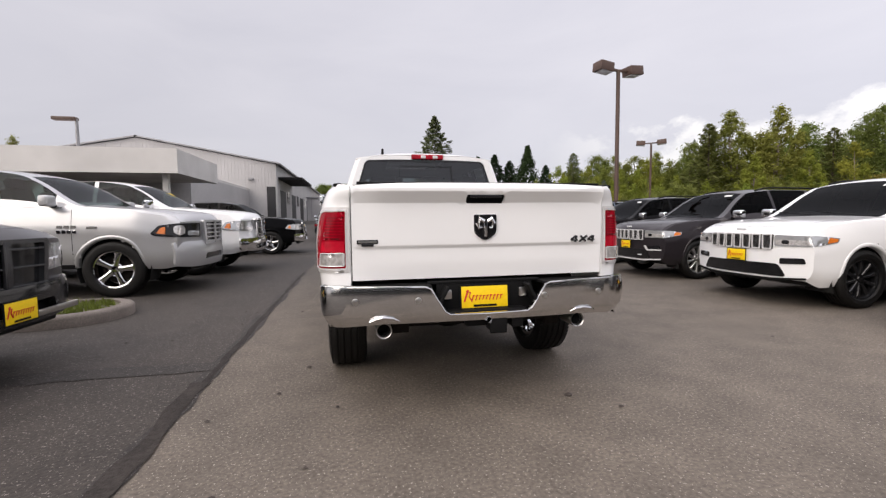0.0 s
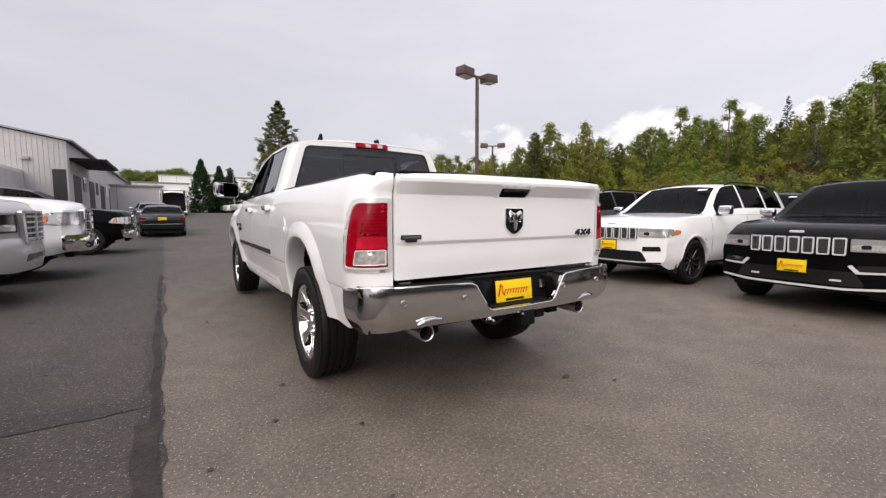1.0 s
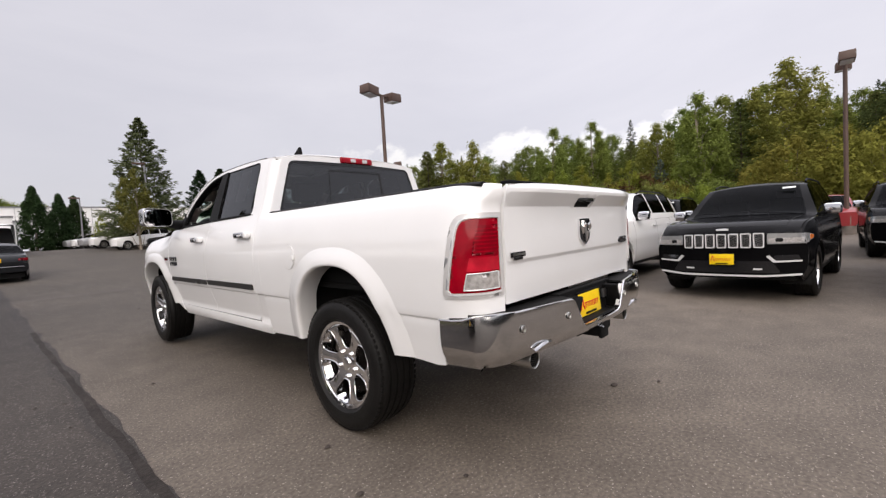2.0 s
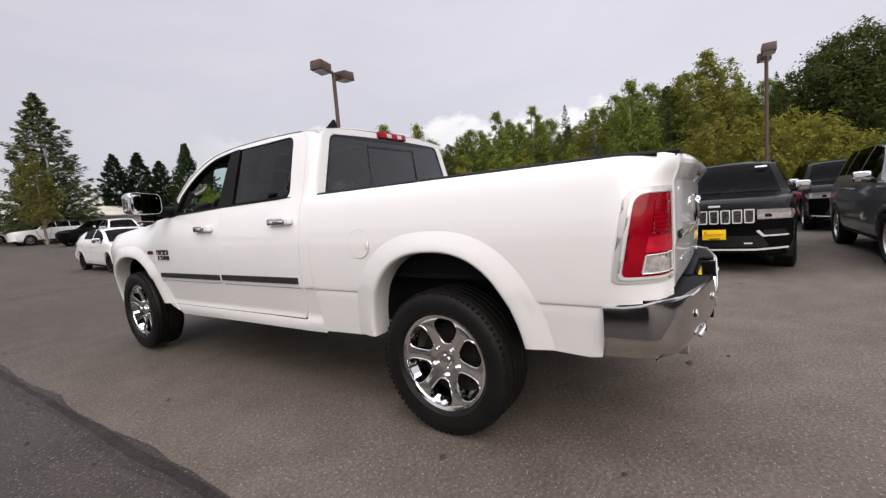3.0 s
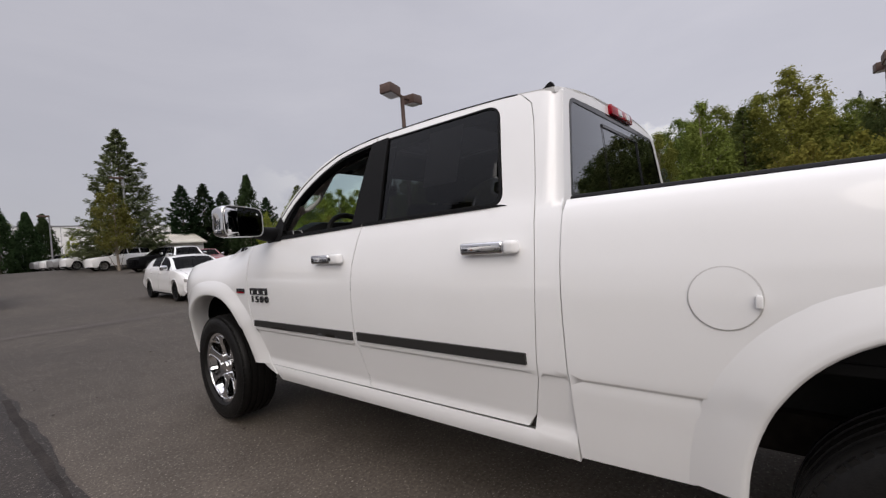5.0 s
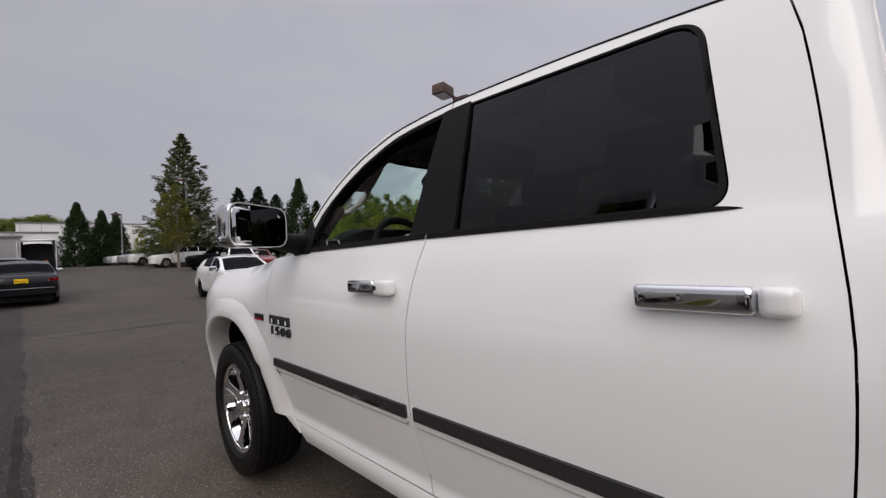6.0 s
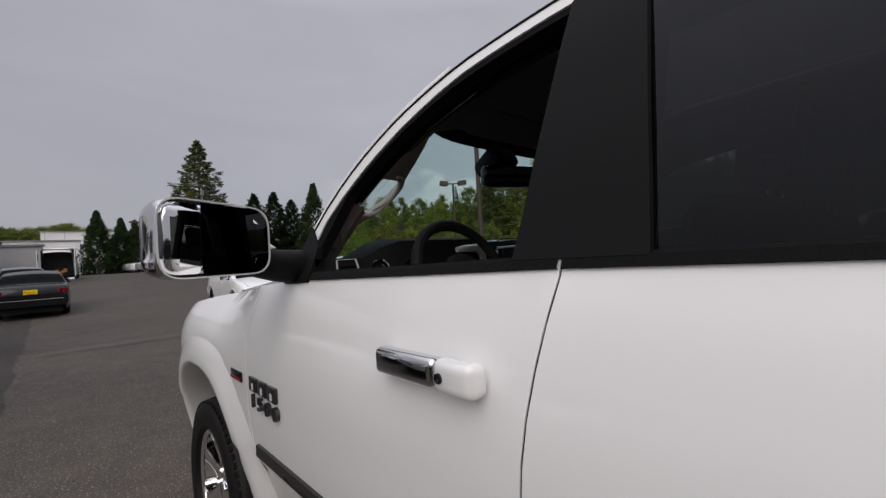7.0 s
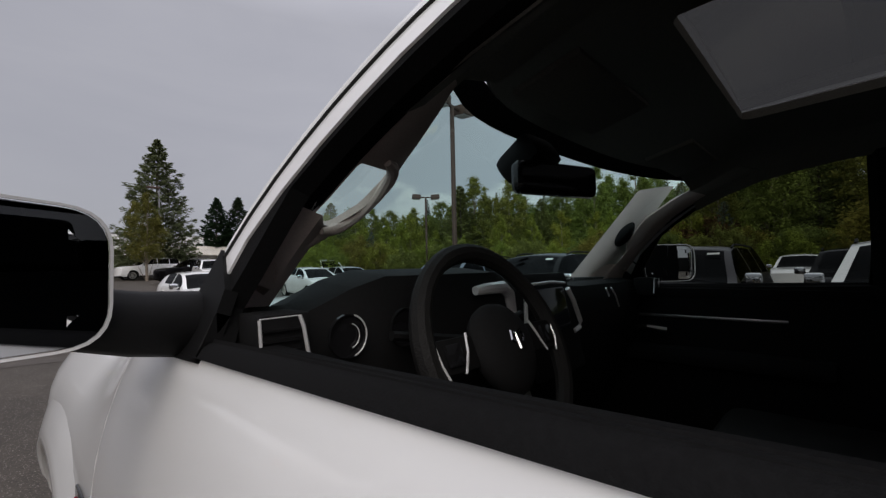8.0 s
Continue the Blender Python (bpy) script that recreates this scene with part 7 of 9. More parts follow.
    for w0 in wh:
        for sx in (-1, 1):
            bm = bmesh.new()
            A = [(-w0 + RA * 1.02 * math.cos(t), r + RA * 1.02 * math.sin(t)) for t in np.linspace(-0.4, math.pi + 0.4, 16)]
            o = [bm.verts.new((sx * (W / 2 - 0.055), y, z)) for y, z in A]
            i_ = [bm.verts.new((sx * (W / 2 - 0.40), y, z)) for y, z in A]
            for k in range(len(A) - 1):
                bm.faces.new((o[k], o[k + 1], i_[k + 1], i_[k]))
            bm.faces.new(i_)
            part("wheel_housing", bm, M["matt"], T, "black wheel housing")
            wheel(T, (sx * (W / 2 - K["tw"] / 2 - 0.015), -w0, r), r, K["tw"], K["rim"], K["kind"], rim_mat or M["satin"], 0.3 + w0, sx > 0, 28)
            if steps < 0.1:
                # a smooth lip round the wheel opening, following the flank
                bm = bmesh.new()
                rows = []
                for t in np.linspace(-0.42, math.pi + 0.42, 26):
                    row = []
                    for dx, k in ((-0.070, 0.955), (-0.004, 0.955), (0.004, 0.968), (0.006, 1.02), (0.004, 1.060), (-0.010, 1.085)):
                        f = flank(w0 - RA * k * math.cos(t), max(r + RA * k * math.sin(t), low(w0) + 0.01))
                        row.append(bm.verts.new((sx * (f[0] + dx), f[1], f[2])))
                    rows.append(row)
                for r0, r1 in zip(rows, rows[1:]):
                    for j in range(5):
                        bm.faces.new((r0[j], r1[j], r1[j + 1], r0[j + 1]))
                part("arch_lip", bm, paint, T, "wheel arch lip", angle=60)
    # door gaps, handles, mirrors
    w_ = K["windows"]
    doors = [w_[0][0] - 0.22, w_[0][1] + 0.03] + ([w_[1][1] + 0.06] if len(w_) > 1 else [])
    for sd in (-1, 1):
        for s in doors:
            bm = bmesh.new()
            rows = []
            for z in np.linspace(low(s) + 0.12, belt(s) - 0.01, 9):
                a, b = flank(s - 0.004, z), flank(s + 0.004, z)
                rows.append([bm.verts.new((sd * (p[0] + 0.0015), p[1], z)) for p in (a, b)])
            for r0, r1 in zip(rows, rows[1:]):
                bm.faces.new((r0[0], r1[0], r1[1], r0[1]))
            part("door_gap", bm, M["matt"], T, "thin dark door gap")
        for s in doors[1:]:
            p = flank(s - 0.17, belt(s) - 0.13)
            bm = box((sd * (p[0] + 0.018), p[1], p[2]), (0.03, 0.19, 0.028), 0.01)
            part("door_handle", bm, K.get("handle", paint), T, "door handle")
        s = w_[0][0] + 0.02
        p = flank(s, belt(s) - 0.01)
        bm = box((sd * (p[0] + 0.125), p[1] + 0.02, p[2] + 0.10), (0.21, 0.12, 0.16), 0.045, None, 3)
        mm = part("door_mirror", bm, K.get("mirror_mat", M["chrome"]), T, "door mirror")
        bm = box((sd * (p[0] + 0.125), p[1] - 0.041, p[2] + 0.10), (0.16, 0.004, 0.11), 0.002)
        part("mirror_glass", bm, M["mirror"], mm)
        bm = box((sd * (p[0] + 0.02), p[1] + 0.02, p[2] + 0.035), (0.09, 0.06, 0.05), 0.015)
        part("mirror_foot", bm, M["trim"], mm)
        # sill and belt trims
        bm = bmesh.new()
        rows = []
        for s in np.linspace(wh[0] + RA + 0.02, wh[1] - RA - 0.02, 8):
            a = flank(s, low(s) + 0.03)
            rows.append([bm.verts.new((sd * (a[0] + dx), a[1], a[2] + dz)) for dx, dz in ((0.004, 0.05), (0.016, 0.02), (0.004, -0.03))])
        for r0, r1 in zip(rows, rows[1:]):
            for j in range(2):
                bm.faces.new((r0[j], r1[j], r1[j + 1], r0[j + 1]))
        part("sill_trim", bm, K.get("sill_mat", M["trim"]), T, "sill trim")
        bm = bmesh.new()
        rows = []
        for s in np.linspace(w_[0][0] - 0.1, w_[-1][1] + 0.04, 14):
            x = section(s)[NL][0]
            z = section(s)[NL][1]
            rows.append([bm.verts.new((sd * (x + 0.003), -s - bend(x, s), z - 0.006)), bm.verts.new((sd * (x - 0.008), -s - bend(x, s), z + 0.012))])
        for r0, r1 in zip(rows, rows[1:]):
            bm.faces.new((r0[0], r1[0], r1[1], r0[1]))
        part("belt_trim", bm, K.get("belt_mat", M["trim"]), T, "trim below the side windows")
        if rail:
            pts = []
            for s in np.linspace(2.35, 4.1, 9):
                rw = section(s)[NL + NG]
                pts.append((sd * (rw[0] - 0.03), -s, rw[1] + 0.055 * min(1, 5 * math.sin(math.pi * (s - 2.3) / 1.85))))
            part("roof_rail", tube(pts, 0.016, 8), M["trim"], T, "black roof rail")

    def face(x, z):                      # the nose, for grilles and lamps
        s = 0.0
        return (x, -bend(x, 0.0) + 0.0, z)

    def tail(x, z):
        return (x, -L - bend(x, L), z)
    def wrap(u, z):
        """Round the right-hand front corner: u runs across the nose from its middle, then back along the flank."""
        xe = float(np.interp(z, [p[1] for p in S[0][:NL + 1]], [p[0] for p in S[0][:NL + 1]]))
        if u <= xe - 0.05:
            return face(u, z)
        if u >= xe + 0.05:
            return flank(u - xe, z)
        t = (u - xe + 0.05) / 0.10
        a, b = Vector(face(xe - 0.05, z)), Vector(flank(0.05, z))
        c = Vector((xe + 0.004, face(xe, z)[1] + 0.004, z))
        return tuple(a * (1 - t) ** 2 + c * 2 * t * (1 - t) + b * t * t)

    def deck(x, s):
        """The upper surface at x across and s behind the nose."""
        rows = section(s)[NL:][::-1]
        z = float(np.interp(abs(x), [p[0] for p in rows], [p[1] for p in rows]))
        return Vector((x, -s - bend(x, s), z))

    # the gap round the bonnet
    if steps < 0.1 and kind != "van":
        s1 = K["screen"][0] - 0.10
        for pts in ([(-1, 0.72 * W / 2 + 0.05 * t, 0.16 + (s1 - 0.16) * t) for t in np.linspace(0, 1, 14)], [(1, 0.72 * W / 2 + 0.05 * t, 0.16 + (s1 - 0.16) * t) for t in np.linspace(0, 1, 14)],
                    [(1, x * W / 2, 0.16 - 0.06 * (1 - (x / 0.72) ** 2)) for x in np.linspace(-0.72, 0.72, 14)]):
            bm = bmesh.new()
            rows = []
            for sg, x, s_ in pts:
                across = len({p[2] for p in pts}) > 1 and pts[0][1] > 0
                e = (0.0035, 0.0) if across else (0.0, 0.0035)
                rows.append([bm.verts.new(deck(sg * x + q * e[0], s_ + q * e[1]) + Vector((0, 0, 0.0025))) for q in (-1, 1)])
            for r0, r1 in zip(rows, rows[1:]):
                bm.faces.new((r0[0], r1[0], r1[1], r0[1]))
            part("bonnet_gap", bm, M["matt"], T, "thin dark gap round the bonnet")
    T_ = dict(T=T, wrap=wrap, deck=deck, face=face, tail=tail, L=L, W=W, top=top, belt=belt, low=low, section=section, flank=flank, bend=bend)
    if front:
        front(T_)
    if plate:
        card(T, (0, face(0, 0)[1] + plate[1], plate[0]), 0.30, 0.15, 0, at, turn=180)
    return T


def patch(c, name, pts, mat, label, lift=0.006, depth=0.02, parent=None, r=0.02, holes=(), surf=None, flip=True):
    return skin(name, rounded([(*p, r) if len(p) == 2 else p for p in pts], 0), surf or c["face"], mat, parent or c["T"], label, holes=holes, step=0.06, depth=depth, lift=lift, flip=flip)


def side_patch(c, sd, name, pts, mat, label, parent, lift=0.006, r=0.015):
    """A thin plate on the flank: points are metres behind the nose, and heights."""
    f = lambda s, z: (sd * c["flank"](s, z)[0], c["flank"](s, z)[1], z)
    return skin(name, rounded([(*p, r) for p in pts], 0), f, mat, parent, label, step=0.06, depth=0.02, lift=lift + 0.004, flip=sd > 0)


def lamp_patch(c, sd, name, pts, mat, label, parent=None, lift=0.010, r=0.02):
    """A plate wrapped round a front corner; sd 1 is the right-hand side of the vehicle."""
    f = lambda u, z: (sd * c["wrap"](u, z)[0], *c["wrap"](u, z)[1:])
    return skin(name, rounded([(*p, r) for p in pts], 0), f, mat, parent or c["T"], label, step=0.035, depth=0.02, lift=lift, flip=sd > 0)


def front_suv(dark_lower=True, chrome_low=True, fog=True, bright=True, slots=7):
    """The face of a mid-size SUV: a row of upright slots, wide lamps, a dark lower intake."""
    def go(c):
        hi, lo = 0.945, 0.742
        patch(c, "grille_plate", [(-0.495, lo + 0.004), (0.495, lo + 0.004), (0.500, hi - 0.004), (-0.500, hi - 0.004)], M["gloss"], "black plate behind the grille slots", 0.010, r=0.02)
        for k in range(slots):
            x = (k - (slots - 1) / 2) * 0.142
            o = rounded([(x - 0.058, lo, 0.02), (x + 0.058, lo, 0.02), (x + 0.062, hi, 0.02), (x - 0.062, hi, 0.02)], 0, 3)
            i = rounded([(x - 0.043, lo + 0.016, 0.016), (x + 0.043, lo + 0.016, 0.016), (x + 0.046, hi - 0.016, 0.016), (x - 0.046, hi - 0.016, 0.016)], 0, 3)
            ring = skin("grille_slot", o, c["face"], M["bright"] if bright else M["gloss"], c["T"], "chrome-ringed grille slot", holes=[i], step=0.05, depth=0.02, lift=0.022, flip=True)
            skin("slot_mesh", i, c["face"], M["gloss"], ring, "black slot mesh", step=0.05, depth=0.0, lift=0.014, flip=True)
            bm = bmesh.new()
            for q in range(7):
                z = lo + 0.028 + q * 0.0245
                p = c["face"](x, z)
                for sg in (-1, 1):
                    for dx in (-0.022, 0.022):
                        add_box(bm, (x + dx, p[1] + 0.018, z), (0.046, 0.004, 0.0035), 0, Matrix.Rotation(0.5 * sg, 4, "Y"))
            part("slot_grid", bm, M["satin"], ring, "thin honeycomb grid", smooth=False)
        for sd in (-1, 1):
            lamp = lamp_patch(c, sd, "headlamp", [(0.515, 0.790), (0.90, 0.792), (1.27, 0.842), (1.29, 0.895), (0.95, 0.925), (0.515, 0.935)], M["lamp"], "clear headlamp with an amber corner")
            lamp_patch(c, sd, "lamp_shell", [(0.53, 0.806), (0.88, 0.808), (0.90, 0.870), (0.53, 0.872)], M["clear_lens"], "bright inner shell of the lamp", lamp, 0.013, 0.012)
            lamp_patch(c, sd, "lamp_eye", [(0.60, 0.820), (0.68, 0.820), (0.68, 0.868), (0.60, 0.868)], M["gloss"], "dark projector eye", lamp, 0.016, 0.03)
            lamp_patch(c, sd, "lamp_amber", [(1.10, 0.830), (1.25, 0.848), (1.265, 0.888), (1.11, 0.898)], M["amber"], "amber side lens", lamp, 0.013, 0.012)
            if fog:
                f = patch(c, "fog_pocket", [(sd * 0.58, 0.56), (sd * 0.85, 0.575), (sd * 0.83, 0.645), (sd * 0.58, 0.635)], M["gloss"], "black fog lamp pocket", 0.008)
                if chrome_low:
                    patch(c, "fog_trim", [(sd * 0.50, 0.625), (sd * 0.575, 0.540), (sd * 0.86, 0.555), (sd * 0.865, 0.575), (sd * 0.60, 0.566), (sd * 0.535, 0.640)], M["bright"], "chrome fog trim", 0.016, parent=f, r=0.006)
        if dark_lower:
            g = patch(c, "lower_intake", [(-0.66, 0.395), (0.66, 0.395), (0.56, 0.560), (-0.56, 0.560)], M["gloss"], "black lower intake", 0.012, r=0.05)
            patch(c, "bumper_lip", [(-0.86, 0.375), (-0.5, 0.345), (0.5, 0.345), (0.86, 0.375), (0.86, 0.400), (0.5, 0.370), (-0.5, 0.370), (-0.86, 0.400)], M["bright"] if chrome_low else M["trim"], "bright lip below the bumper", 0.024, parent=g, r=0.015)
        for sd in (-1, 1):
            if dark_lower and chrome_low:
                patch(c, "tow_hook", [(sd * 0.36, 0.440), (sd * 0.46, 0.440), (sd * 0.46, 0.462), (sd * 0.36, 0.462)], M["bright"], "bright tow hook", 0.020, r=0.008)
        # windscreen label and nose mark, a plain bright bar
        bm = box((0, -0.050, 1.002), (0.15, 0.03, 0.030), 0.008)
        part("nose_mark", bm, M["bright"], c["T"], "small bright nose mark")
        bm = box((-0.50, -1.90, 1.600), (0.17, 0.05, 0.004), 0.001, Matrix.Rotation(radians(-33), 4, "X"))
        part("screen_label", bm, M["paper"], c["T"], "white label on the windscreen")
        for x0, x1 in ((-0.55, 0.05), (0.05, 0.62)):
            part("wiper", tube([(x0, -1.27, 1.195), (x1, -1.36, 1.245)], 0.008, 6), M["trim"], c["T"], "black wiper")
    return go


def front_pickup(style):
    """The face of a pickup: tall grille, lamps beside it, a heavy bumper."""
    def go(c):
        w1 = 0.42
        dz = -0.065 if style == "dark" else 0.0           # the dark truck's face sits lower
        rim = {"silver": M["silver"], "dark": M["dark_chrome"]}.get(style, M["chrome"])
        o = rounded([(-w1 + 0.02, 0.72 + dz, 0.03), (w1 - 0.02, 0.72 + dz, 0.03), (w1 + 0.04, 1.13 + dz, 0.04), (-w1 - 0.04, 1.13 + dz, 0.04)], 0)
        i = [(x * 0.86, 0.925 + dz + (z - 0.925 - dz) * 0.84) for x, z in o]
        g = skin("grille_frame", o, c["face"], rim, c["T"], "bright grille frame", holes=[i], step=0.05, depth=0.05, lift=0.055, flip=True)
        skin("grille_mesh", i, c["face"], M["gloss"], g, "black grille mesh", step=0.08, depth=0.0, lift=0.022, flip=True)
        for k in range(5 if style == "silver" else 3):
            z = 0.785 + dz + k * (0.068 if style == "silver" else 0.135)
            part("grille_bar", box((0, 0.035, z), (0.74, 0.022, 0.026 if style == "silver" else 0.018), 0.006), rim, g, "bright grille bar")
        part("grille_post", box((0, 0.045, 0.925 + dz), (0.07, 0.022, 0.38), 0.008), rim, g)
        for sd in (-1, 1):
            lamp = lamp_patch(c, sd, "headlamp", [(u, z + dz) for u, z in ((0.485, 0.865), (0.92, 0.870), (1.30, 0.900), (1.36, 0.930), (1.20, 1.045), (0.92, 1.075), (0.485, 1.085))], M["gloss"] if style == "silver" else M["lamp"], "large wraparound headlamp", None, 0.012)
            lamp_patch(c, sd, "lamp_eye", [(u, z + dz) for u, z in ((0.82, 0.905), (0.98, 0.905), (0.98, 1.045), (0.82, 1.045))], M["clear_lens"], "bright round eye of the lamp", lamp, 0.017, 0.068)
            lamp_patch(c, sd, "lamp_shell", [(u, z + dz) for u, z in ((0.52, 0.890), (0.77, 0.890), (0.77, 0.965), (0.52, 0.960))], M["clear_lens"] if style != "silver" else M["lamp"], "inner shell of the lamp", lamp, 0.015, 0.02)
            lamp_patch(c, sd, "lamp_amber", [(u, z + dz) for u, z in ((1.10, 0.915), (1.25, 0.930), (1.17, 1.015), (1.09, 1.025))], M["amber"], "amber corner lens", lamp, 0.016, 0.02)
            if style == "silver":
                for k in range(3):
                    side_patch(c, sd, "badge_letter", [(1.46 + 0.085 * k, 1.02), (1.525 + 0.085 * k, 1.02), (1.525 + 0.085 * k, 1.06), (1.46 + 0.085 * k, 1.06)], M["gloss"], "dark badge letter as a plain block", c["T"], r=0.004)
                for k in range(4):
                    side_patch(c, sd, "badge_number", [(1.455 + 0.064 * k, 0.95), (1.505 + 0.064 * k, 0.95), (1.505 + 0.064 * k, 0.995), (1.455 + 0.064 * k, 0.995)], M["chrome"], "chrome badge figure as a plain block", c["T"], r=0.012)
                side_patch(c, sd, "engine_badge", [(1.20, 1.01), (1.33, 1.01), (1.33, 1.045), (1.20, 1.045)], M["gloss"], "small dark engine badge", c["T"], r=0.004)
        # bumper
        out_ = 0.055 if style == "silver" else 0.10
        bs = lambda x, z: (x, out_ * (1 - (0.35 if style == "white" else 1.0) * (abs(x) / 1.0) ** 5) - 0.225 * (abs(x) / 1.0) ** 2.4 - 0.8 * (z - 0.60) ** 2, z)
        zlo, zhi = (0.40, 0.80) if style == "silver" else (0.44, 0.72)
        hole = rounded([(-0.44, 0.50, 0.03), (0.44, 0.50, 0.03), (0.40, 0.60, 0.03), (-0.40, 0.60, 0.03)], 0)
        bp = skin("front_bumper", rounded([(-0.985, zlo + 0.04, 0.05), (-0.7, zlo, 0.2), (0.7, zlo, 0.2), (0.985, zlo + 0.04, 0.05), (0.985, zhi, 0.05), (-0.985, zhi, 0.05)], 0), bs, {"silver": M["silver"], "dark": M["gloss"]}.get(style, M["chrome"]),
                  c["T"], "heavy front bumper", holes=[hole], step=0.06, depth=0.05, flip=True)
        part("bumper_grille", box((0, -0.02, 0.55), (0.90, 0.05, 0.13), 0.01), M["gloss"], bp, "black bumper opening")
        part("air_dam", box((0, -0.16, 0.42), (1.4, 0.12, 0.13), 0.03), M["trim"], bp, "black air dam")
        if style == "dark":
            part("bumper_strip", box((0, 0.085, 0.50), (1.3, 0.02, 0.05), 0.01), M["satin"], bp, "bright bumper strip")
        if style == "white":
            for sd in (-1, 1):
                part("tow_hook", tube([(sd * 0.46, 0.06, 0.50), (sd * 0.46, 0.12, 0.53), (sd * 0.46, 0.06, 0.57)], 0.016, 8), M["trim"], bp, "black tow hook")
            part("sun_card", box((-0.45, -1.93, 1.665), (0.30, 0.14, 0.004), 0, Matrix.Rotation(radians(-38), 4, "X")), M["yellow"], c["T"], "yellow card on the windscreen")
    return go


def front_hatch(c):
    g = patch(c, "lower_grille", [(-0.52, 0.28), (0.52, 0.28), (0.44, 0.46), (-0.44, 0.46)], M["gloss"], "wide black lower grille", 0.01, r=0.06)
    for sd in (-1, 1):
        patch(c, "headlamp", [(sd * 0.48, 0.58), (sd * 0.82, 0.62), (sd * 0.83, 0.72), (sd * 0.58, 0.69)], M["clear_lens"], "swept clear headlamp", 0.008)
        patch(c, "fog_pocket", [(sd * 0.58, 0.36), (sd * 0.78, 0.38), (sd * 0.76, 0.48), (sd * 0.60, 0.46)], M["gloss"], "black fog lamp pocket", 0.008)


def rear_sedan(c):
    for sd in (-1, 1):
        patch(c, "tail_lamp", [(sd * 0.60, 0.82), (sd * 0.86, 0.80), (sd * 0.86, 0.91), (sd * 0.62, 0.90)], M["red_dark"], "red tail lamp", 0.01, surf=c["tail"], flip=False)
    card(c["T"], (0, -c["L"] - 0.012, 0.845), 0.32, 0.14, 0, 5)
    part("rear_bumper_strip", box((0, -c["L"] + 0.02, 0.60), (1.5, 0.05, 0.025), 0.008), M["chrome"], c["T"], "thin chrome strip")


def plain_rear(c):
    for sd in (-1, 1):
        patch(c, "tail_lamp", [(sd * 0.56, 0.72), (sd * 0.84, 0.72), (sd * 0.84, 0.90), (sd * 0.60, 0.90)], M["red_lens"], "red tail lamp", 0.01, surf=c["tail"], flip=False)


def van_back(c):
    """Open rear doors and a load space."""
    T, L, W = c["T"], c["L"], c["W"]
    bm = bmesh.new()
    y0 = -L + 0.02
    for a, b in (((0, y0 + 1.5, 1.40), (1.80, 0.04, 2.0)), ((0, y0 + 0.75, 0.48), (1.80, 1.5, 0.05)), ((0, y0 + 0.75, 2.40), (1.70, 1.5, 0.04)), ((-0.88, y0 + 0.75, 1.4), (0.03, 1.5, 1.9)), ((0.88, y0 + 0.75, 1.4), (0.03, 1.5, 1.9))):
        add_box(bm, a, b)
    part("load_space", bm, M["dark_in"], T, "dark open load space")
    for sd in (-1, 1):
        bm = box((sd * 1.02, -L - 0.42, 1.38), (0.05, 0.84, 1.95), 0.02)
        d = part("rear_door", bm, M["white"], T, "white rear door swung open")
        bm = box((sd * 1.02, -L - 0.42, 1.85), (0.056, 0.6, 0.5), 0.01)
        part("door_glass", bm, M["gloss"], d, "dark door window")
    part("rear_bumper", box((0, -L - 0.02, 0.42), (1.9, 0.14, 0.16), 0.03), M["trim"], T, "black rear bumper")
    rnd = random.Random(4)
    for k in range(6):
        part("cargo_box", box((-0.4 + 0.16 * k, -L + 0.35, 0.60 + 0.10 * (k % 3)), (0.20, 0.3, 0.18 + 0.08 * (k % 2)), 0.01), M["wood_box"], T, "orange-brown cargo box")


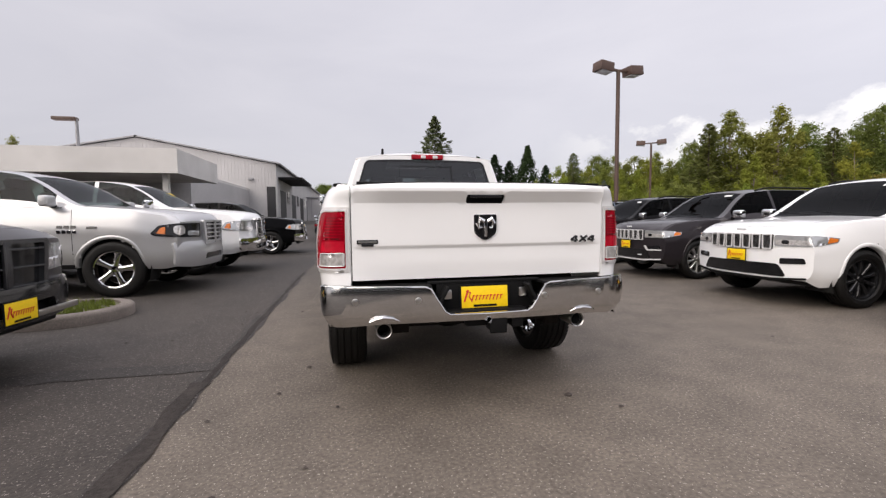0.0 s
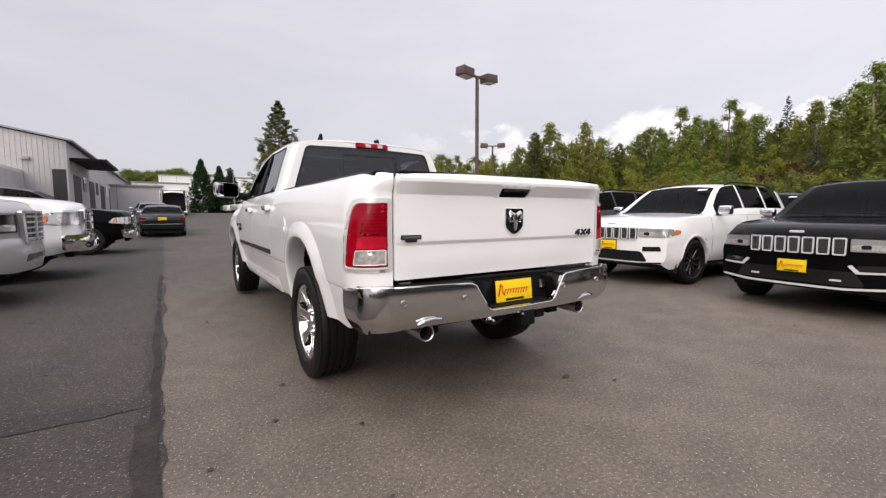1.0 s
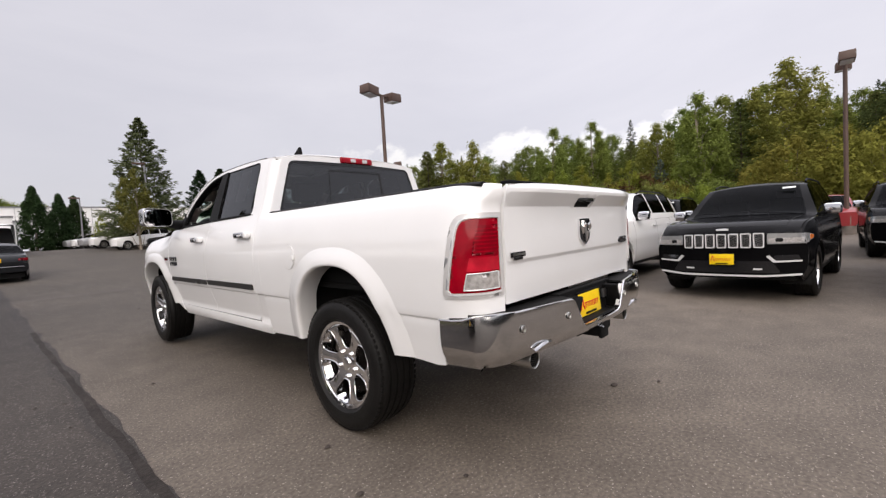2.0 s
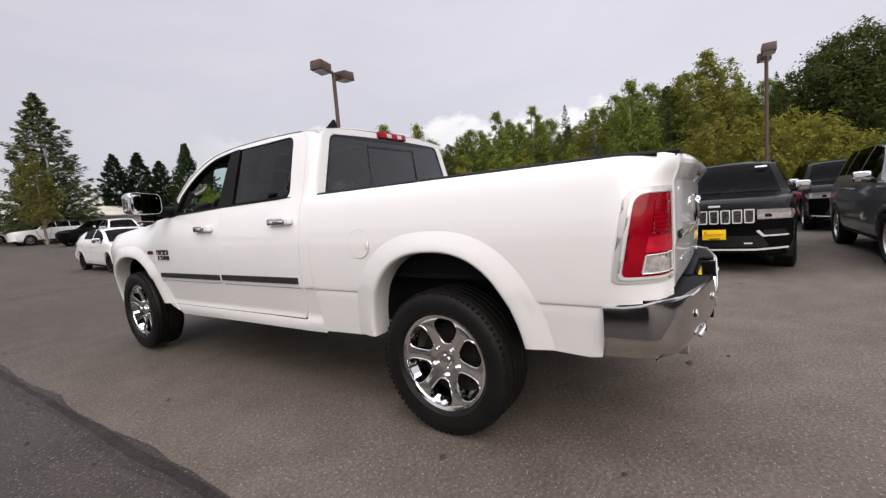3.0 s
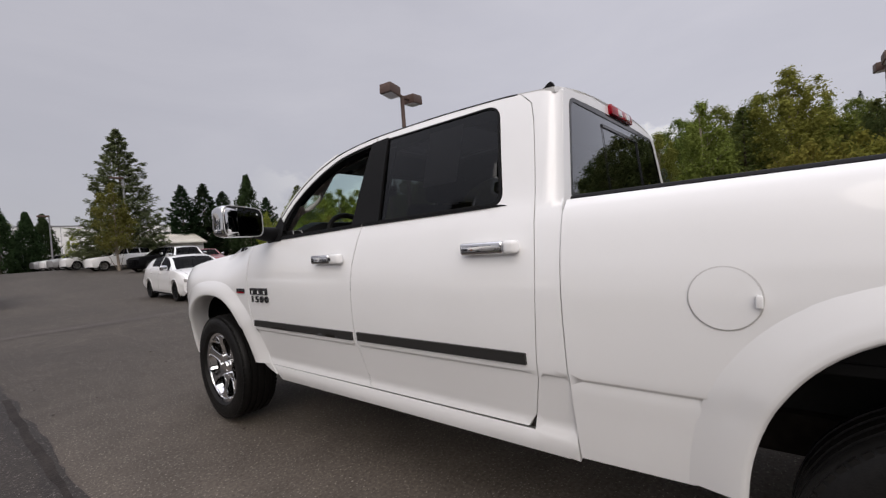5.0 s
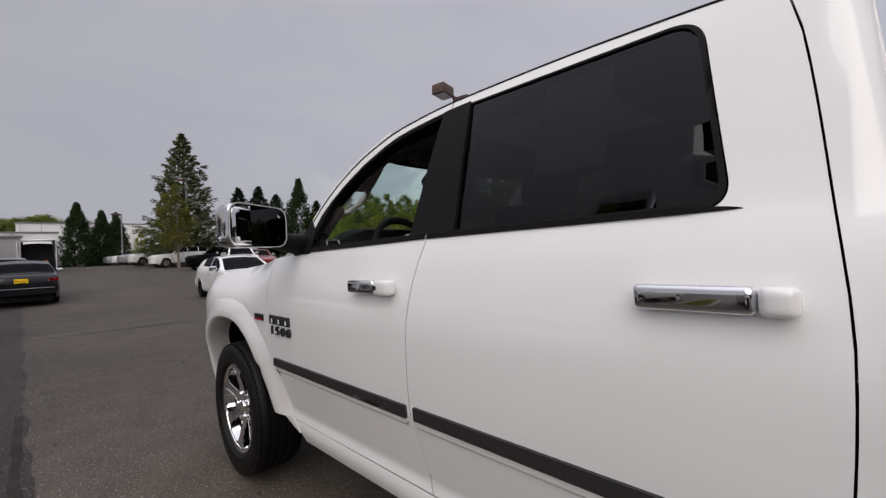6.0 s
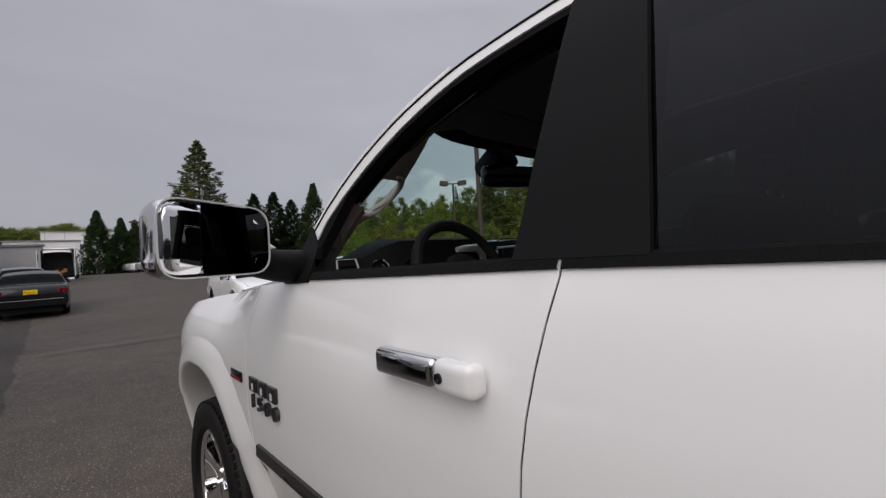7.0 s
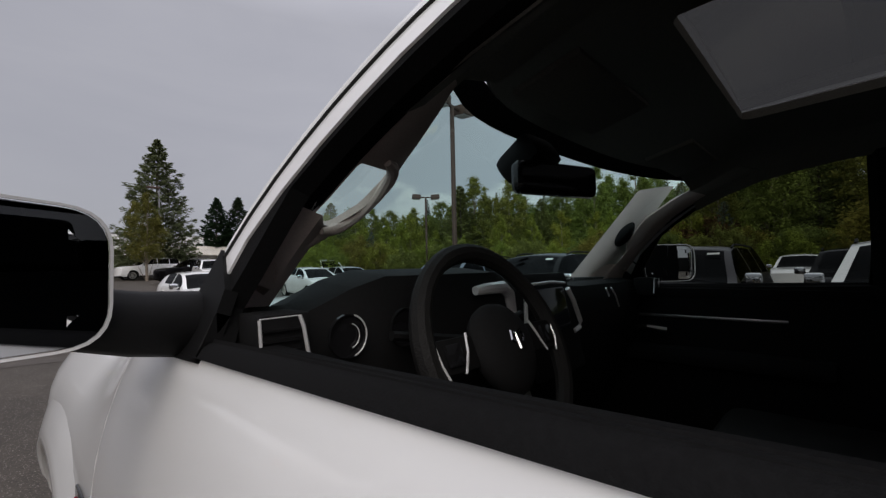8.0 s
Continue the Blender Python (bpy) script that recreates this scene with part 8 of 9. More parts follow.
def build_vehicles():
    row = "vehicles parked in the near rows"
    # facing the lane from its right-hand side
    vehicle("parked_suv", "white SUV with dark wheels and a yellow dealer plate", "SUV", "suv", M["white"], (4.60, 1.50), 88, front_suv(chrome_low=False), row, M["gloss"], plate=(0.645, 0.03), rail=True)
    vehicle("parked_suv", "glossy black SUV with a chrome-ringed grille and yellow plate", "SUV", "suv", M["black"], (4.42, -1.12), 85, front_suv(), row, M["chrome"], plate=(0.585, 0.03), rail=True, size=0.955)
    vehicle("parked_suv", "dark brown-grey SUV with chrome fog trims and yellow plate", "SUV", "suv", M["brown"], (4.75, 4.25), 88, front_suv(), row, M["satin"], plate=(0.645, 0.03), rail=True)
    vehicle("parked_suv", "black SUV parked beside the dark brown-grey one", "SUV", "suv", M["black"], (4.9, 7.2), 88, front_suv(), row, M["satin"], rail=True)
    vehicle("parked_suv", "dark blue-grey SUV at the end of the near row", "SUV", "suv", M["blue"], (5.1, 9.9), 90, front_suv(), row, M["satin"], rail=True)
    vehicle("parked_suv", "grey compact SUV with dark windows", "SUV", "suv", M["grey"], (4.25, -3.95), 91, front_suv(bright=False), row, M["satin"], L=4.6, W=1.86)
    # facing the lane from its left-hand side
    vehicle("parked_pickup", "dark pickup truck with a chrome grille beside the grass island", "pickup truck", "pickup", M["brown"], (-3.22, -0.05), -90, front_pickup("dark"), row, M["chrome"], plate=(0.555, 0.11),
            top=[(0, 1.06), (0.04, 1.12), (0.30, 1.18), (1.30, 1.27), (1.42, 1.29), (2.02, 1.72), (2.25, 1.84), (2.8, 1.90), (3.5, 1.885), (3.72, 1.80), (3.84, 1.40), (3.88, 1.36), (5.75, 1.37), (5.83, 1.20)],
            belt=[(0, 1.04), (0.30, 1.12), (1.35, 1.235), (3.9, 1.335), (5.83, 1.18)])
    vehicle("parked_pickup", "silver crew-cab pickup truck with five-spoke wheels", "pickup truck", "pickup", M["silver"], (-3.38, 4.95), -90, front_pickup("silver"), row, M["chrome"], glass=M["car_glass"], size=1.08, mirror_mat=M["silver"])
    vehicle("parked_pickup", "white heavy-duty pickup truck with a chrome grille", "pickup truck", "pickup", M["white"], (-3.15, 7.75), -90, front_pickup("white"), row, M["chrome"], glass=M["car_glass"], size=1.12)
    vehicle("parked_pickup", "black pickup truck with bright wheels", "pickup truck", "pickup", M["black"], (-2.75, 13.4), -90, front_pickup("black"), row, M["chrome"])
    # in the lane ahead
    vehicle("parked_sedan", "dark grey saloon car with red tail lamps and yellow plate", "car", "sedan", M["charcoal"], (-2.10, 24.6), 0, rear_sedan, "", M["satin"])
    vehicle("parked_hatchback", "white hatchback with dark wheels and a black grille", "car", "hatch", M["white"], (3.22, 14.3), 179, front_hatch, "", M["trim"])
    vehicle("parked_sedan", "blue saloon car beyond the dark grey one", "car", "sedan", M["blue"], (-3.2, 33.0), 8, rear_sedan, "", M["satin"])
    vehicle("parked_van", "white panel van with its rear doors open", "van", "van", M["white"], (-1.1, 50.0), -4, van_back, "", M["galv"])
    # second row behind the near one
    far = "vehicles in the rows behind"
    cols = ["black", "grey", "black", "blue", "black", "silver", "red", "grey", "white", "brown"]
    for k in range(9):
        y = -9.5 + 2.85 * k
        c = cols[k]
        vehicle("far_suv", {"black": "black", "grey": "grey", "white": "white", "blue": "blue-grey", "silver": "silver", "red": "dark red", "brown": "dark brown"}[c] + " SUV in the second parking row", "SUV", "suv", M[c], (10.1 + 0.15 * (k % 3), y), 90, front_suv(fog=False), far, M["satin"], steps=0.12, rail=k % 2 == 0)
    for k in range(7):
        y = -8.0 + 2.9 * k
        c = cols[(k + 4) % 10]
        kind = "suv" if k % 3 else "sedan"
        vehicle("far_car", "parked car of another row seen past the SUVs", "car", kind, M[c], (21.6, y), 90, plain_rear, far, M["satin"], steps=0.14)
    # by the far kerb ahead
    ahead = "cars parked below the tall spruce"
    for k, (x, y, hd, c, kind) in enumerate([(8.6, 31.0, 172, "white", "suv"), (6.4, 36.5, 100, "black", "suv"), (10.9, 33.5, 172, "red", "sedan"), (5.2, 43.5, 96, "white", "suv"), (4.6, 50.0, 95, "white", "suv"), (4.4, 55.0, 95, "silver", "suv"),
                                          (4.4, 60.0, 95, "white", "suv"), (4.2, 65.0, 95, "silver", "suv"), (13.4, 30.5, 172, "silver", "sedan"), (15.9, 28.5, 172, "white", "suv"), (9.2, 18.6, 176, "white", "hatch"), (11.9, 19.4, 176, "silver", "sedan")]):
        vehicle("far_car", {"white": "white car parked ahead by the kerb", "black": "dark SUV parked below the spruce", "red": "dark red car parked ahead", "silver": "silver car parked ahead by the kerb"}[c], "car", kind, M[c], (x, y), hd, plain_rear, ahead, M["satin"], steps=0.12)
# ---------------------------------------------------------------- trees
def leaf_cards(rnd, centres, radii, per, size, droop=0.0, flat=0.6, ragged=0.0):
    """Many small bent leaf sprays round the given clump centres, shaded as the rounded clumps they make up."""
    V, F, NN = [], [], []
    for (cx, cy, cz), r in zip(centres, radii):
        for _ in range(per):
            while True:
                p = Vector((rnd.uniform(-1, 1), rnd.uniform(-1, 1), rnd.uniform(-1, 1)))
                if 0.25 < p.length < 1:
                    break
            if ragged:                                     # thins out towards the rim, with strays past it
                p *= rnd.uniform(0.35, 1.0 + ragged)
            n = (p.normalized() + Vector((rnd.uniform(-0.7, 0.7), rnd.uniform(-0.7, 0.7), rnd.uniform(-0.2, 0.9)))).normalized()
            c = Vector((cx, cy, cz)) + Vector((p.x * r, p.y * r, p.z * r * flat))
            a = n.orthogonal().normalized()
            a = Matrix.Rotation(rnd.uniform(0, 6.28), 3, n) @ a
            b = n.cross(a)
            s = size * rnd.uniform(0.55, 1.25)
            i = len(V)
            V += [c - a * s, c - b * s * 0.42 - n * s * 0.12, c + a * s - Vector((0, 0, droop * s)), c + b * s * 0.42 - n * s * 0.12]
            out = (p.normalized() + 0.35 * n + Vector((0, 0, 0.25))).normalized()
            turned = (V[i + 1] - V[i]).cross(V[i + 2] - V[i]).dot(out) < 0
            F += [(i + 3, i + 2, i + 1, i) if turned else (i, i + 1, i + 2, i + 3)]
            NN += [out] * 4
    return V, F, NN


def broadleaf(name, label, seed, height, spread, leaf, bark, clumps=60, per=42, size=0.20, base=0.22, point=1.0):
    """A tree with a lumpy crown; point > 1 makes its top narrower."""
    rnd = random.Random(seed)
    T = thing(name, label, "tree")
    bm = bmesh.new()
    lean = Vector((rnd.uniform(-0.04, 0.04), rnd.uniform(-0.04, 0.04), 1))
    pts = [lean * (height * t) + Vector((rnd.uniform(-1, 1), rnd.uniform(-1, 1), 0)) * 0.02 * height * t for t in (0, 0.2, 0.4, 0.6, 0.8, 0.97)]
    r0 = 0.016 * height
    add_tube(bm, pts, [r0, r0 * 0.82, r0 * 0.6, r0 * 0.4, r0 * 0.22, r0 * 0.06], 8)
    # a few leaders give the outline its separate tips
    tips = [(0.0, 0.0, 1.0, 1.0)]
    for k in range(5):
        a = 6.283 * (k + rnd.random()) / 5
        d = spread * rnd.uniform(0.40, 0.62)
        tips.append((d * math.cos(a), d * math.sin(a), rnd.uniform(0.70, 0.92), rnd.uniform(0.55, 0.75)))
    cs, rs = [], []
    for k in range(clumps):
        tx, ty, th, tw = tips[k % len(tips)] if rnd.random() < 0.8 else tips[0]
        u = rnd.random() ** 0.85
        t = base + (th - base) * u
        env = spread * tw * (math.sin(math.pi * min(1.0, (u + 0.16) / 1.16)) ** 0.75 if point <= 1 else (1 - u ** 1.6) ** 0.9 * min(1.0, 0.55 + 2.2 * u)) * rnd.uniform(0.7, 1.1)
        a = rnd.uniform(0, 6.283)
        q = math.sqrt(rnd.uniform(0.12, 1.0))
        f = min(1.0, u * 1.3 + 0.10)
        c = lean * (height * t) + Vector((tx * f + env * q * math.cos(a), ty * f + env * q * math.sin(a), 0))
        cs.append(c)
        rs.append(max(0.26, spread * rnd.uniform(0.20, 0.40)) * (1.0 - 0.45 * u))
        if k % 4 == 0:
            i = max(0, min(int(t / 0.2 - 0.6), 4))
            p0 = pts[i]
            add_tube(bm, [p0, p0.lerp(c, 0.5) + Vector((0, 0, -0.06 * env)), c], [r0 * 0.30 * (1.1 - t), r0 * 0.18 * (1.1 - t), r0 * 0.04], 5)
    part("trunk", bm, bark, T, "bare trunk with rising limbs")
    V, F, NN = leaf_cards(rnd, cs, rs, per, size, 0.2, 1.15, 0.35)
    mesh_ob("crown", V, F, leaf, T, "loose leafy crown", normals=NN)
    return T


def conifer(name, label, seed, height, spread, leaf, bark, boughs=110, per=15, droop=0.25, gap=0.10, size=0.20, rise=0.15):
    """A conifer: boughs of many lengths leave the trunk all the way up, each hung with small sprays."""
    rnd = random.Random(seed)
    T = thing(name, label, "tree")
    bm = bmesh.new()
    r0 = 0.014 * height
    add_tube(bm, [(0, 0, 0), (0, 0, height * 0.5), (0, 0, height)], [r0, r0 * 0.55, 0.02], 8)
    V, F, NN = [], [], []
    for k in range(boughs):
        t = ((k + rnd.random()) / boughs) ** 1.15
        z = height * (gap + (0.99 - gap) * t)
        R = spread * ((1 - t) ** 0.80) * (0.80 + 0.20 * noise.noise((k * 0.37, seed, 0.5))) + 0.10
        L = R * rnd.uniform(0.60, 1.12) * (1.0 if rnd.random() > 0.12 else 1.2)
        a = k * 2.399 + rnd.uniform(-0.5, 0.5)
        d = Vector((math.cos(a), math.sin(a), 0))
        path = lambda f: Vector((0, 0, z)) + d * L * f + Vector((0, 0, L * (rise * f - droop * f * f + 0.16 * f ** 3)))
        if k % 2 == 0:
            add_tube(bm, [path(0), path(0.5), path(0.92)], [0.035 * (1.1 - t), 0.02 * (1.1 - t), 0.005], 4)
        n = max(5, int(per * (0.35 + 0.65 * L / spread)))
        for s in range(n):
            f = 0.18 + 0.86 * math.sqrt(rnd.random())
            w = L * 0.26 * (1.15 - f) + 0.10
            c = path(f) + Vector((-d.y, d.x, 0)) * rnd.uniform(-1, 1) * w + Vector((0, 0, rnd.uniform(-0.16, 0.10))) * (0.5 + L * 0.3)
            e = (Matrix.Rotation(rnd.uniform(-0.8, 0.8), 3, "Z") @ d + Vector((0, 0, rnd.uniform(-0.65, 0.45)))).normalized()
            sd = e.cross(Vector((rnd.uniform(-0.6, 0.6), rnd.uniform(-0.6, 0.6), 1))).normalized()
            ln = size * rnd.uniform(0.75, 1.5) * (0.7 + 0.5 * L / spread)
            i = len(V)
            V += [c - e * ln * 0.8, c + sd * ln * 0.36 - Vector((0, 0, ln * 0.10)), c + e * ln, c - sd * ln * 0.36 - Vector((0, 0, ln * 0.10))]
            out = (d * 0.7 + e * 0.35 + Vector((0, 0, 0.55))).normalized()
            turned = (V[i + 1] - V[i]).cross(V[i + 2] - V[i]).dot(out) < 0
            F += [(i + 3, i + 2, i + 1, i) if turned else (i, i + 1, i + 2, i + 3)]
            NN += [out] * 4
    part("trunk", bm, bark, T, "straight trunk")
    mesh_ob("crown", V, F, leaf, T, "ragged needle boughs", normals=NN)
    return T


def columnar(name, label, seed, height, spread, leaf):
    rnd = random.Random(seed)
    T = thing(name, label, "tree")
    part("trunk", tube([(0, 0, 0), (0, 0, height * 0.3)], [0.14, 0.08], 8), M["bark"], T, "short trunk")
    cs, rs = [], []
    for k in range(280):
        t = rnd.random() ** 0.95
        R = spread * (math.sin(math.pi * (0.10 + 0.90 * (1 - t)) * 0.62)) * (1 - t ** 3.2) ** 0.7
        a = rnd.uniform(0, 6.28)
        q = rnd.uniform(0.55, 1.0)
        cs.append((R * q * math.cos(a), R * q * math.sin(a), 0.05 + (height - 0.2) * t))
        rs.append(0.30 + 0.25 * R * 0.5)
    V, F, NN = leaf_cards(rnd, cs, rs, 26, 0.16, -0.6, 1.3)
    mesh_ob("crown", V, F, leaf, T, "dense upright foliage", normals=NN)
    return T


def plant(proto, x, y, turn=0.0, scale=1.0, group="", lower=0.15, wide=1.0):
    m = pose(x, y, ground_z(x, y) - lower, 0, 0, turn) @ Matrix.Diagonal((scale * wide, scale * wide, scale, 1))
    ob = copy_thing(proto, m)
    ob.scale = (scale * wide, scale * wide, scale)
    if group:
        ob["group"] = group
    return ob


def polar(eye, az, dist):
    return eye[0] + dist * math.sin(radians(az)), eye[1] + dist * math.cos(radians(az))


def build_trees():
    rnd = random.Random(11)
    alder = [broadleaf("alder_tree", "tall green deciduous tree on the wooded bank", 20 + k, 10.0, 2.2, M["leaf_a"], M["pale_bark"], 300, 56, 0.105, 0.04, 2.0) for k in range(3)]
    hemlock = [conifer("hemlock_tree", "tall olive-green conifer with loose spreading branches on the bank", 70 + k, 10.0, 2.9, M["leaf_j"], M["bark"], 200, 48, 0.05, 0.04, 0.17, 0.35) for k in range(2)]
    maple = [broadleaf("maple_tree", "dense dark green tree on the wooded bank", 40 + k, 9.0, 2.9, M["leaf_b"], M["bark"], 300, 56, 0.115, 0.04) for k in range(2)]
    round_tree = broadleaf("maple_tree", "tall dense dark green round-headed tree on the bank", 47, 9.0, 3.0, M["leaf_m"], M["bark"], 320, 60, 0.11, 0.10)
    spring = [broadleaf("young_tree", "young tree with pale yellow-green spring leaves", 60 + k, 5.0, 1.5, M["leaf_c"], M["pale_bark"], 70, 70, 0.085, 0.2, 2.0) for k in range(2)]
    fir = [conifer("fir_tree", "dark fir tree standing on the hill", 80 + k, 13.0, 2.5, M["leaf_e"], M["bark"], 120, 34, 0.20, 0.08, 0.26) for k in range(2)]
    shrub = [broadleaf("shrub", "rounded shrub at the foot of the bank", 90 + k, 2.6, 1.6, M[m], M["bark"], 90, 90, 0.065, 0.05) for k, m in enumerate(("leaf_c", "leaf_d", "leaf_b"))]
    bush_red = broadleaf("red_shrub", "red-leaved shrub at the foot of the bank", 97, 2.6, 1.6, M["leaf_i"], M["bark"], 60, 44, 0.11, 0.05)
    blue = conifer("blue_spruce", "pale blue-green spruce on the bank", 99, 4.4, 1.5, M["leaf_h"], M["bark"], 90, 34, 0.10, 0.03, 0.12)
    spruce = conifer("spruce_tree", "tall spruce with open tiered branches by the kerb", 101, 12.6, 4.8, M["leaf_f"], M["bark"], 300, 90, 0.22, 0.05, 0.20, 0.26)
    dark = [conifer("cypress_tree", "dark dense conifer beyond the lot", 110 + k, 8.6, 3.3, M["leaf_e"], M["bark"], 220, 80, 0.05, 0.03, 0.20, 0.25) for k in range(2)]
    arbor = columnar("arborvitae", "pointed dark green arborvitae in a row", 120, 7.0, 1.55, M["leaf_g"])
    col = columnar("columnar_tree", "dense columnar dark green tree", 121, 9.0, 2.0, M["leaf_g"])
    protos = [round_tree] + alder + hemlock + maple + spring + fir + shrub + dark + [bush_red, blue, spruce, arbor, col]
    eye = (-1.6, -1.0)

    def put(p, az, dist, el, group, native, lower=0.15, wide=1.0):
        """Stands a tree in a direction so that its top shows at the elevation el."""
        x, y = polar(eye, az, dist)
        hgt = 1.2 + dist * math.tan(radians(el)) - ground_z(x, y) + lower
        plant(p, x, y, rnd.uniform(0, 360), max(0.25, hgt / native), group, lower, wide)

    bank = "trees on the wooded bank"
    for az, el, dist, k in [(46.5, 10.8, 46, 0), (49.0, 11.8, 48, 1), (52.5, 11.6, 47, 2), (57, 8.8, 50, 0), (63.3, 12.4, 50, 1), (68.3, 12.6, 52, 2), (73, 9.6, 50, 0), (76.5, 11.2, 46, 1), (80.6, 14.0, 41, 2),
                            (84.5, 12.4, 44, 0), (88.5, 15.6, 43, 1), (91.8, 11.6, 45, 2), (95.0, 10.6, 46, 0), (40.5, 8.0, 52, 1), (35.5, 8.0, 58, 2), (30.5, 8.6, 60, 0), (109, 7.0, 42, 2), (115, 5.5, 40, 1), (122, 5, 40, 0)]:
        put((hemlock[1] if k == 0 else alder[(k + int(az)) % 3]), az, dist, el, bank, 10.0, 0.15, 1.35)
    for az, el, dist, k in [(44, 8.6, 54, 0), (54.5, 9.4, 56, 1), (60.5, 10.2, 58, 0), (65.8, 10.4, 58, 1), (71, 10.4, 58, 0), (78.6, 12.2, 56, 1), (82.7, 12.6, 55, 0), (86.4, 13.2, 54, 1), (93.5, 10.8, 56, 0), (98.0, 10.8, 56, 1),
                            (104.5, 11.0, 56, 0), (38, 7.6, 60, 1), (33, 7.9, 64, 0), (106, 9, 50, 1), (112, 6, 50, 0), (119, 5, 48, 1), (127, 5, 46, 0)]:
        put(maple[k], az, dist, el, bank, 9.0, 0.15, 1.35)
    for k in range(34):
        az = 42 + 64 * k / 33 + rnd.uniform(-1.5, 1.5)
        put(fir[k % 2], az, rnd.uniform(74, 96), 8.2 + 3.4 * step01(42, 85, az) + rnd.uniform(-0.8, 1.2), "firs on the hill", 13.0)
    for k in range(26):
        az = 30 + 78 * k / 25 + rnd.uniform(-1, 1)
        put((alder[:2] + hemlock + maple[:1])[k % 5], az, rnd.uniform(62, 72), 6.4 + 3.4 * step01(40, 85, az) + rnd.uniform(-0.5, 0.9), bank, 10.0 if k % 5 < 4 else 9.0, 0.15, 1.45)
    for k in range(36):
        az = 26 + 86 * k / 35 + rnd.uniform(-1.2, 1.2)
        put(spring[k % 2], az, rnd.uniform(40, 48), rnd.uniform(4.0, 7.2), "young trees along the bank", 5.0)
    for k in range(34):
        az = 27 + 98 * k / 33 + rnd.uniform(-1, 1)
        p = shrub[(0, 2, 1, 0, 2)[k % 5]] if not 88 < az < 100 else shrub[1]
        put(p, az, rnd.uniform(34.5, 39) - (2 if 88 < az < 100 else 0), rnd.uniform(2.6, 4.4) + (3.6 if 88 < az < 100 else 0), "shrubs below the bank", 2.6)
    for az, el, d in ((74.5, 5.2, 41), (71.0, 4.4, 40), (77.5, 4.6, 41), (97, 4.5, 40)):
        put(bush_red, az, d, el, "shrubs below the bank", 2.6)
    for az, el, d in ((99.2, 13.2, 43), (101.4, 14.0, 44), (103.2, 13.0, 45)):
        put(round_tree, az, d, el, bank, 9.0, 0.15, 1.25)
    put(blue, 76.4, 43, 7.0, "", 4.4)
    put(blue, 35.0, 45, 5.0, "", 4.4)
    # ahead
    plant(spruce, 8.5, 46.1, 30, 1.0)
    kerb_tree = broadleaf("young_tree", "young olive-green tree at the kerb before the spruce", 66, 7.0, 1.7, M["leaf_k"], M["pale_bark"], 150, 60, 0.085, 0.24, 1.6)
    protos.append(kerb_tree)
    plant(kerb_tree, 6.9, 41.5, 50, 1.0)
    for az, el, d, k in ((17.8, 8.7, 60, 0), (20.0, 8.9, 62, 1), (22.0, 8.0, 64, 0), (26.8, 7.2, 66, 1)):
        put(dark[k], az, d, el, "dark conifers beyond the lot", 8.6)
    put(col, 24.6, 58, 9.8, "", 9.0)
    for az, el, d in ((3.1, 6.4, 66), (5.0, 5.7, 68), (6.2, 5.5, 70)):
        put(arbor, az, d, el, "row of arborvitae", 7.0)
    put(spring[1], 8.2, 60, 3.6, "", 5.0)
    for k in range(15):
        put(maple[k % 2], -4.2 + 0.58 * k, 128 + 4 * (k % 3), 4.9 + rnd.uniform(-0.35, 0.45) - 0.5 * abs(k - 7) / 7, "far trees behind the buildings", 9.0, 0.15, 1.7)
    put(alder[0], -34, 60, 8.5, "", 10.0)
    for p in protos:
        for o in (*p.children_recursive, p):
            bpy.data.objects.remove(o)


def build_understorey():
    """The mass of low growth that covers the bank between the trees."""
    rnd = random.Random(21)
    for mat, n, lo, hi, label in (("leaf_b", 30000, 0.0, 2.6, "dark green undergrowth covering the bank"), ("leaf_a", 16000, 0.6, 3.2, "lighter green saplings covering the bank")):
        cs = []
        for _ in range(n // 30):
            x, y = rnd.uniform(33, 75), rnd.uniform(-42, 75)
            h = rnd.uniform(lo, hi) * (0.4 + 0.6 * step01(33, 40, x))
            cs.append((x, y, ground_z(x, y) + h))
        V, F, NN = leaf_cards(rnd, cs, [rnd.uniform(0.8, 1.7) for _ in cs], 40, 0.26, 0.2, 0.9)
        tagged(mesh_ob("undergrowth", V, F, M[mat], None, normals=NN), label, "undergrowth", kind="stuff")


# ---------------------------------------------------------------- buildings, lamps, island
def slab(bm, x0, x1, y0, y1, z0, z1):
    add_box(bm, ((x0 + x1) / 2, (y0 + y1) / 2, (z0 + z1) / 2), (x1 - x0, y1 - y0, z1 - z0))


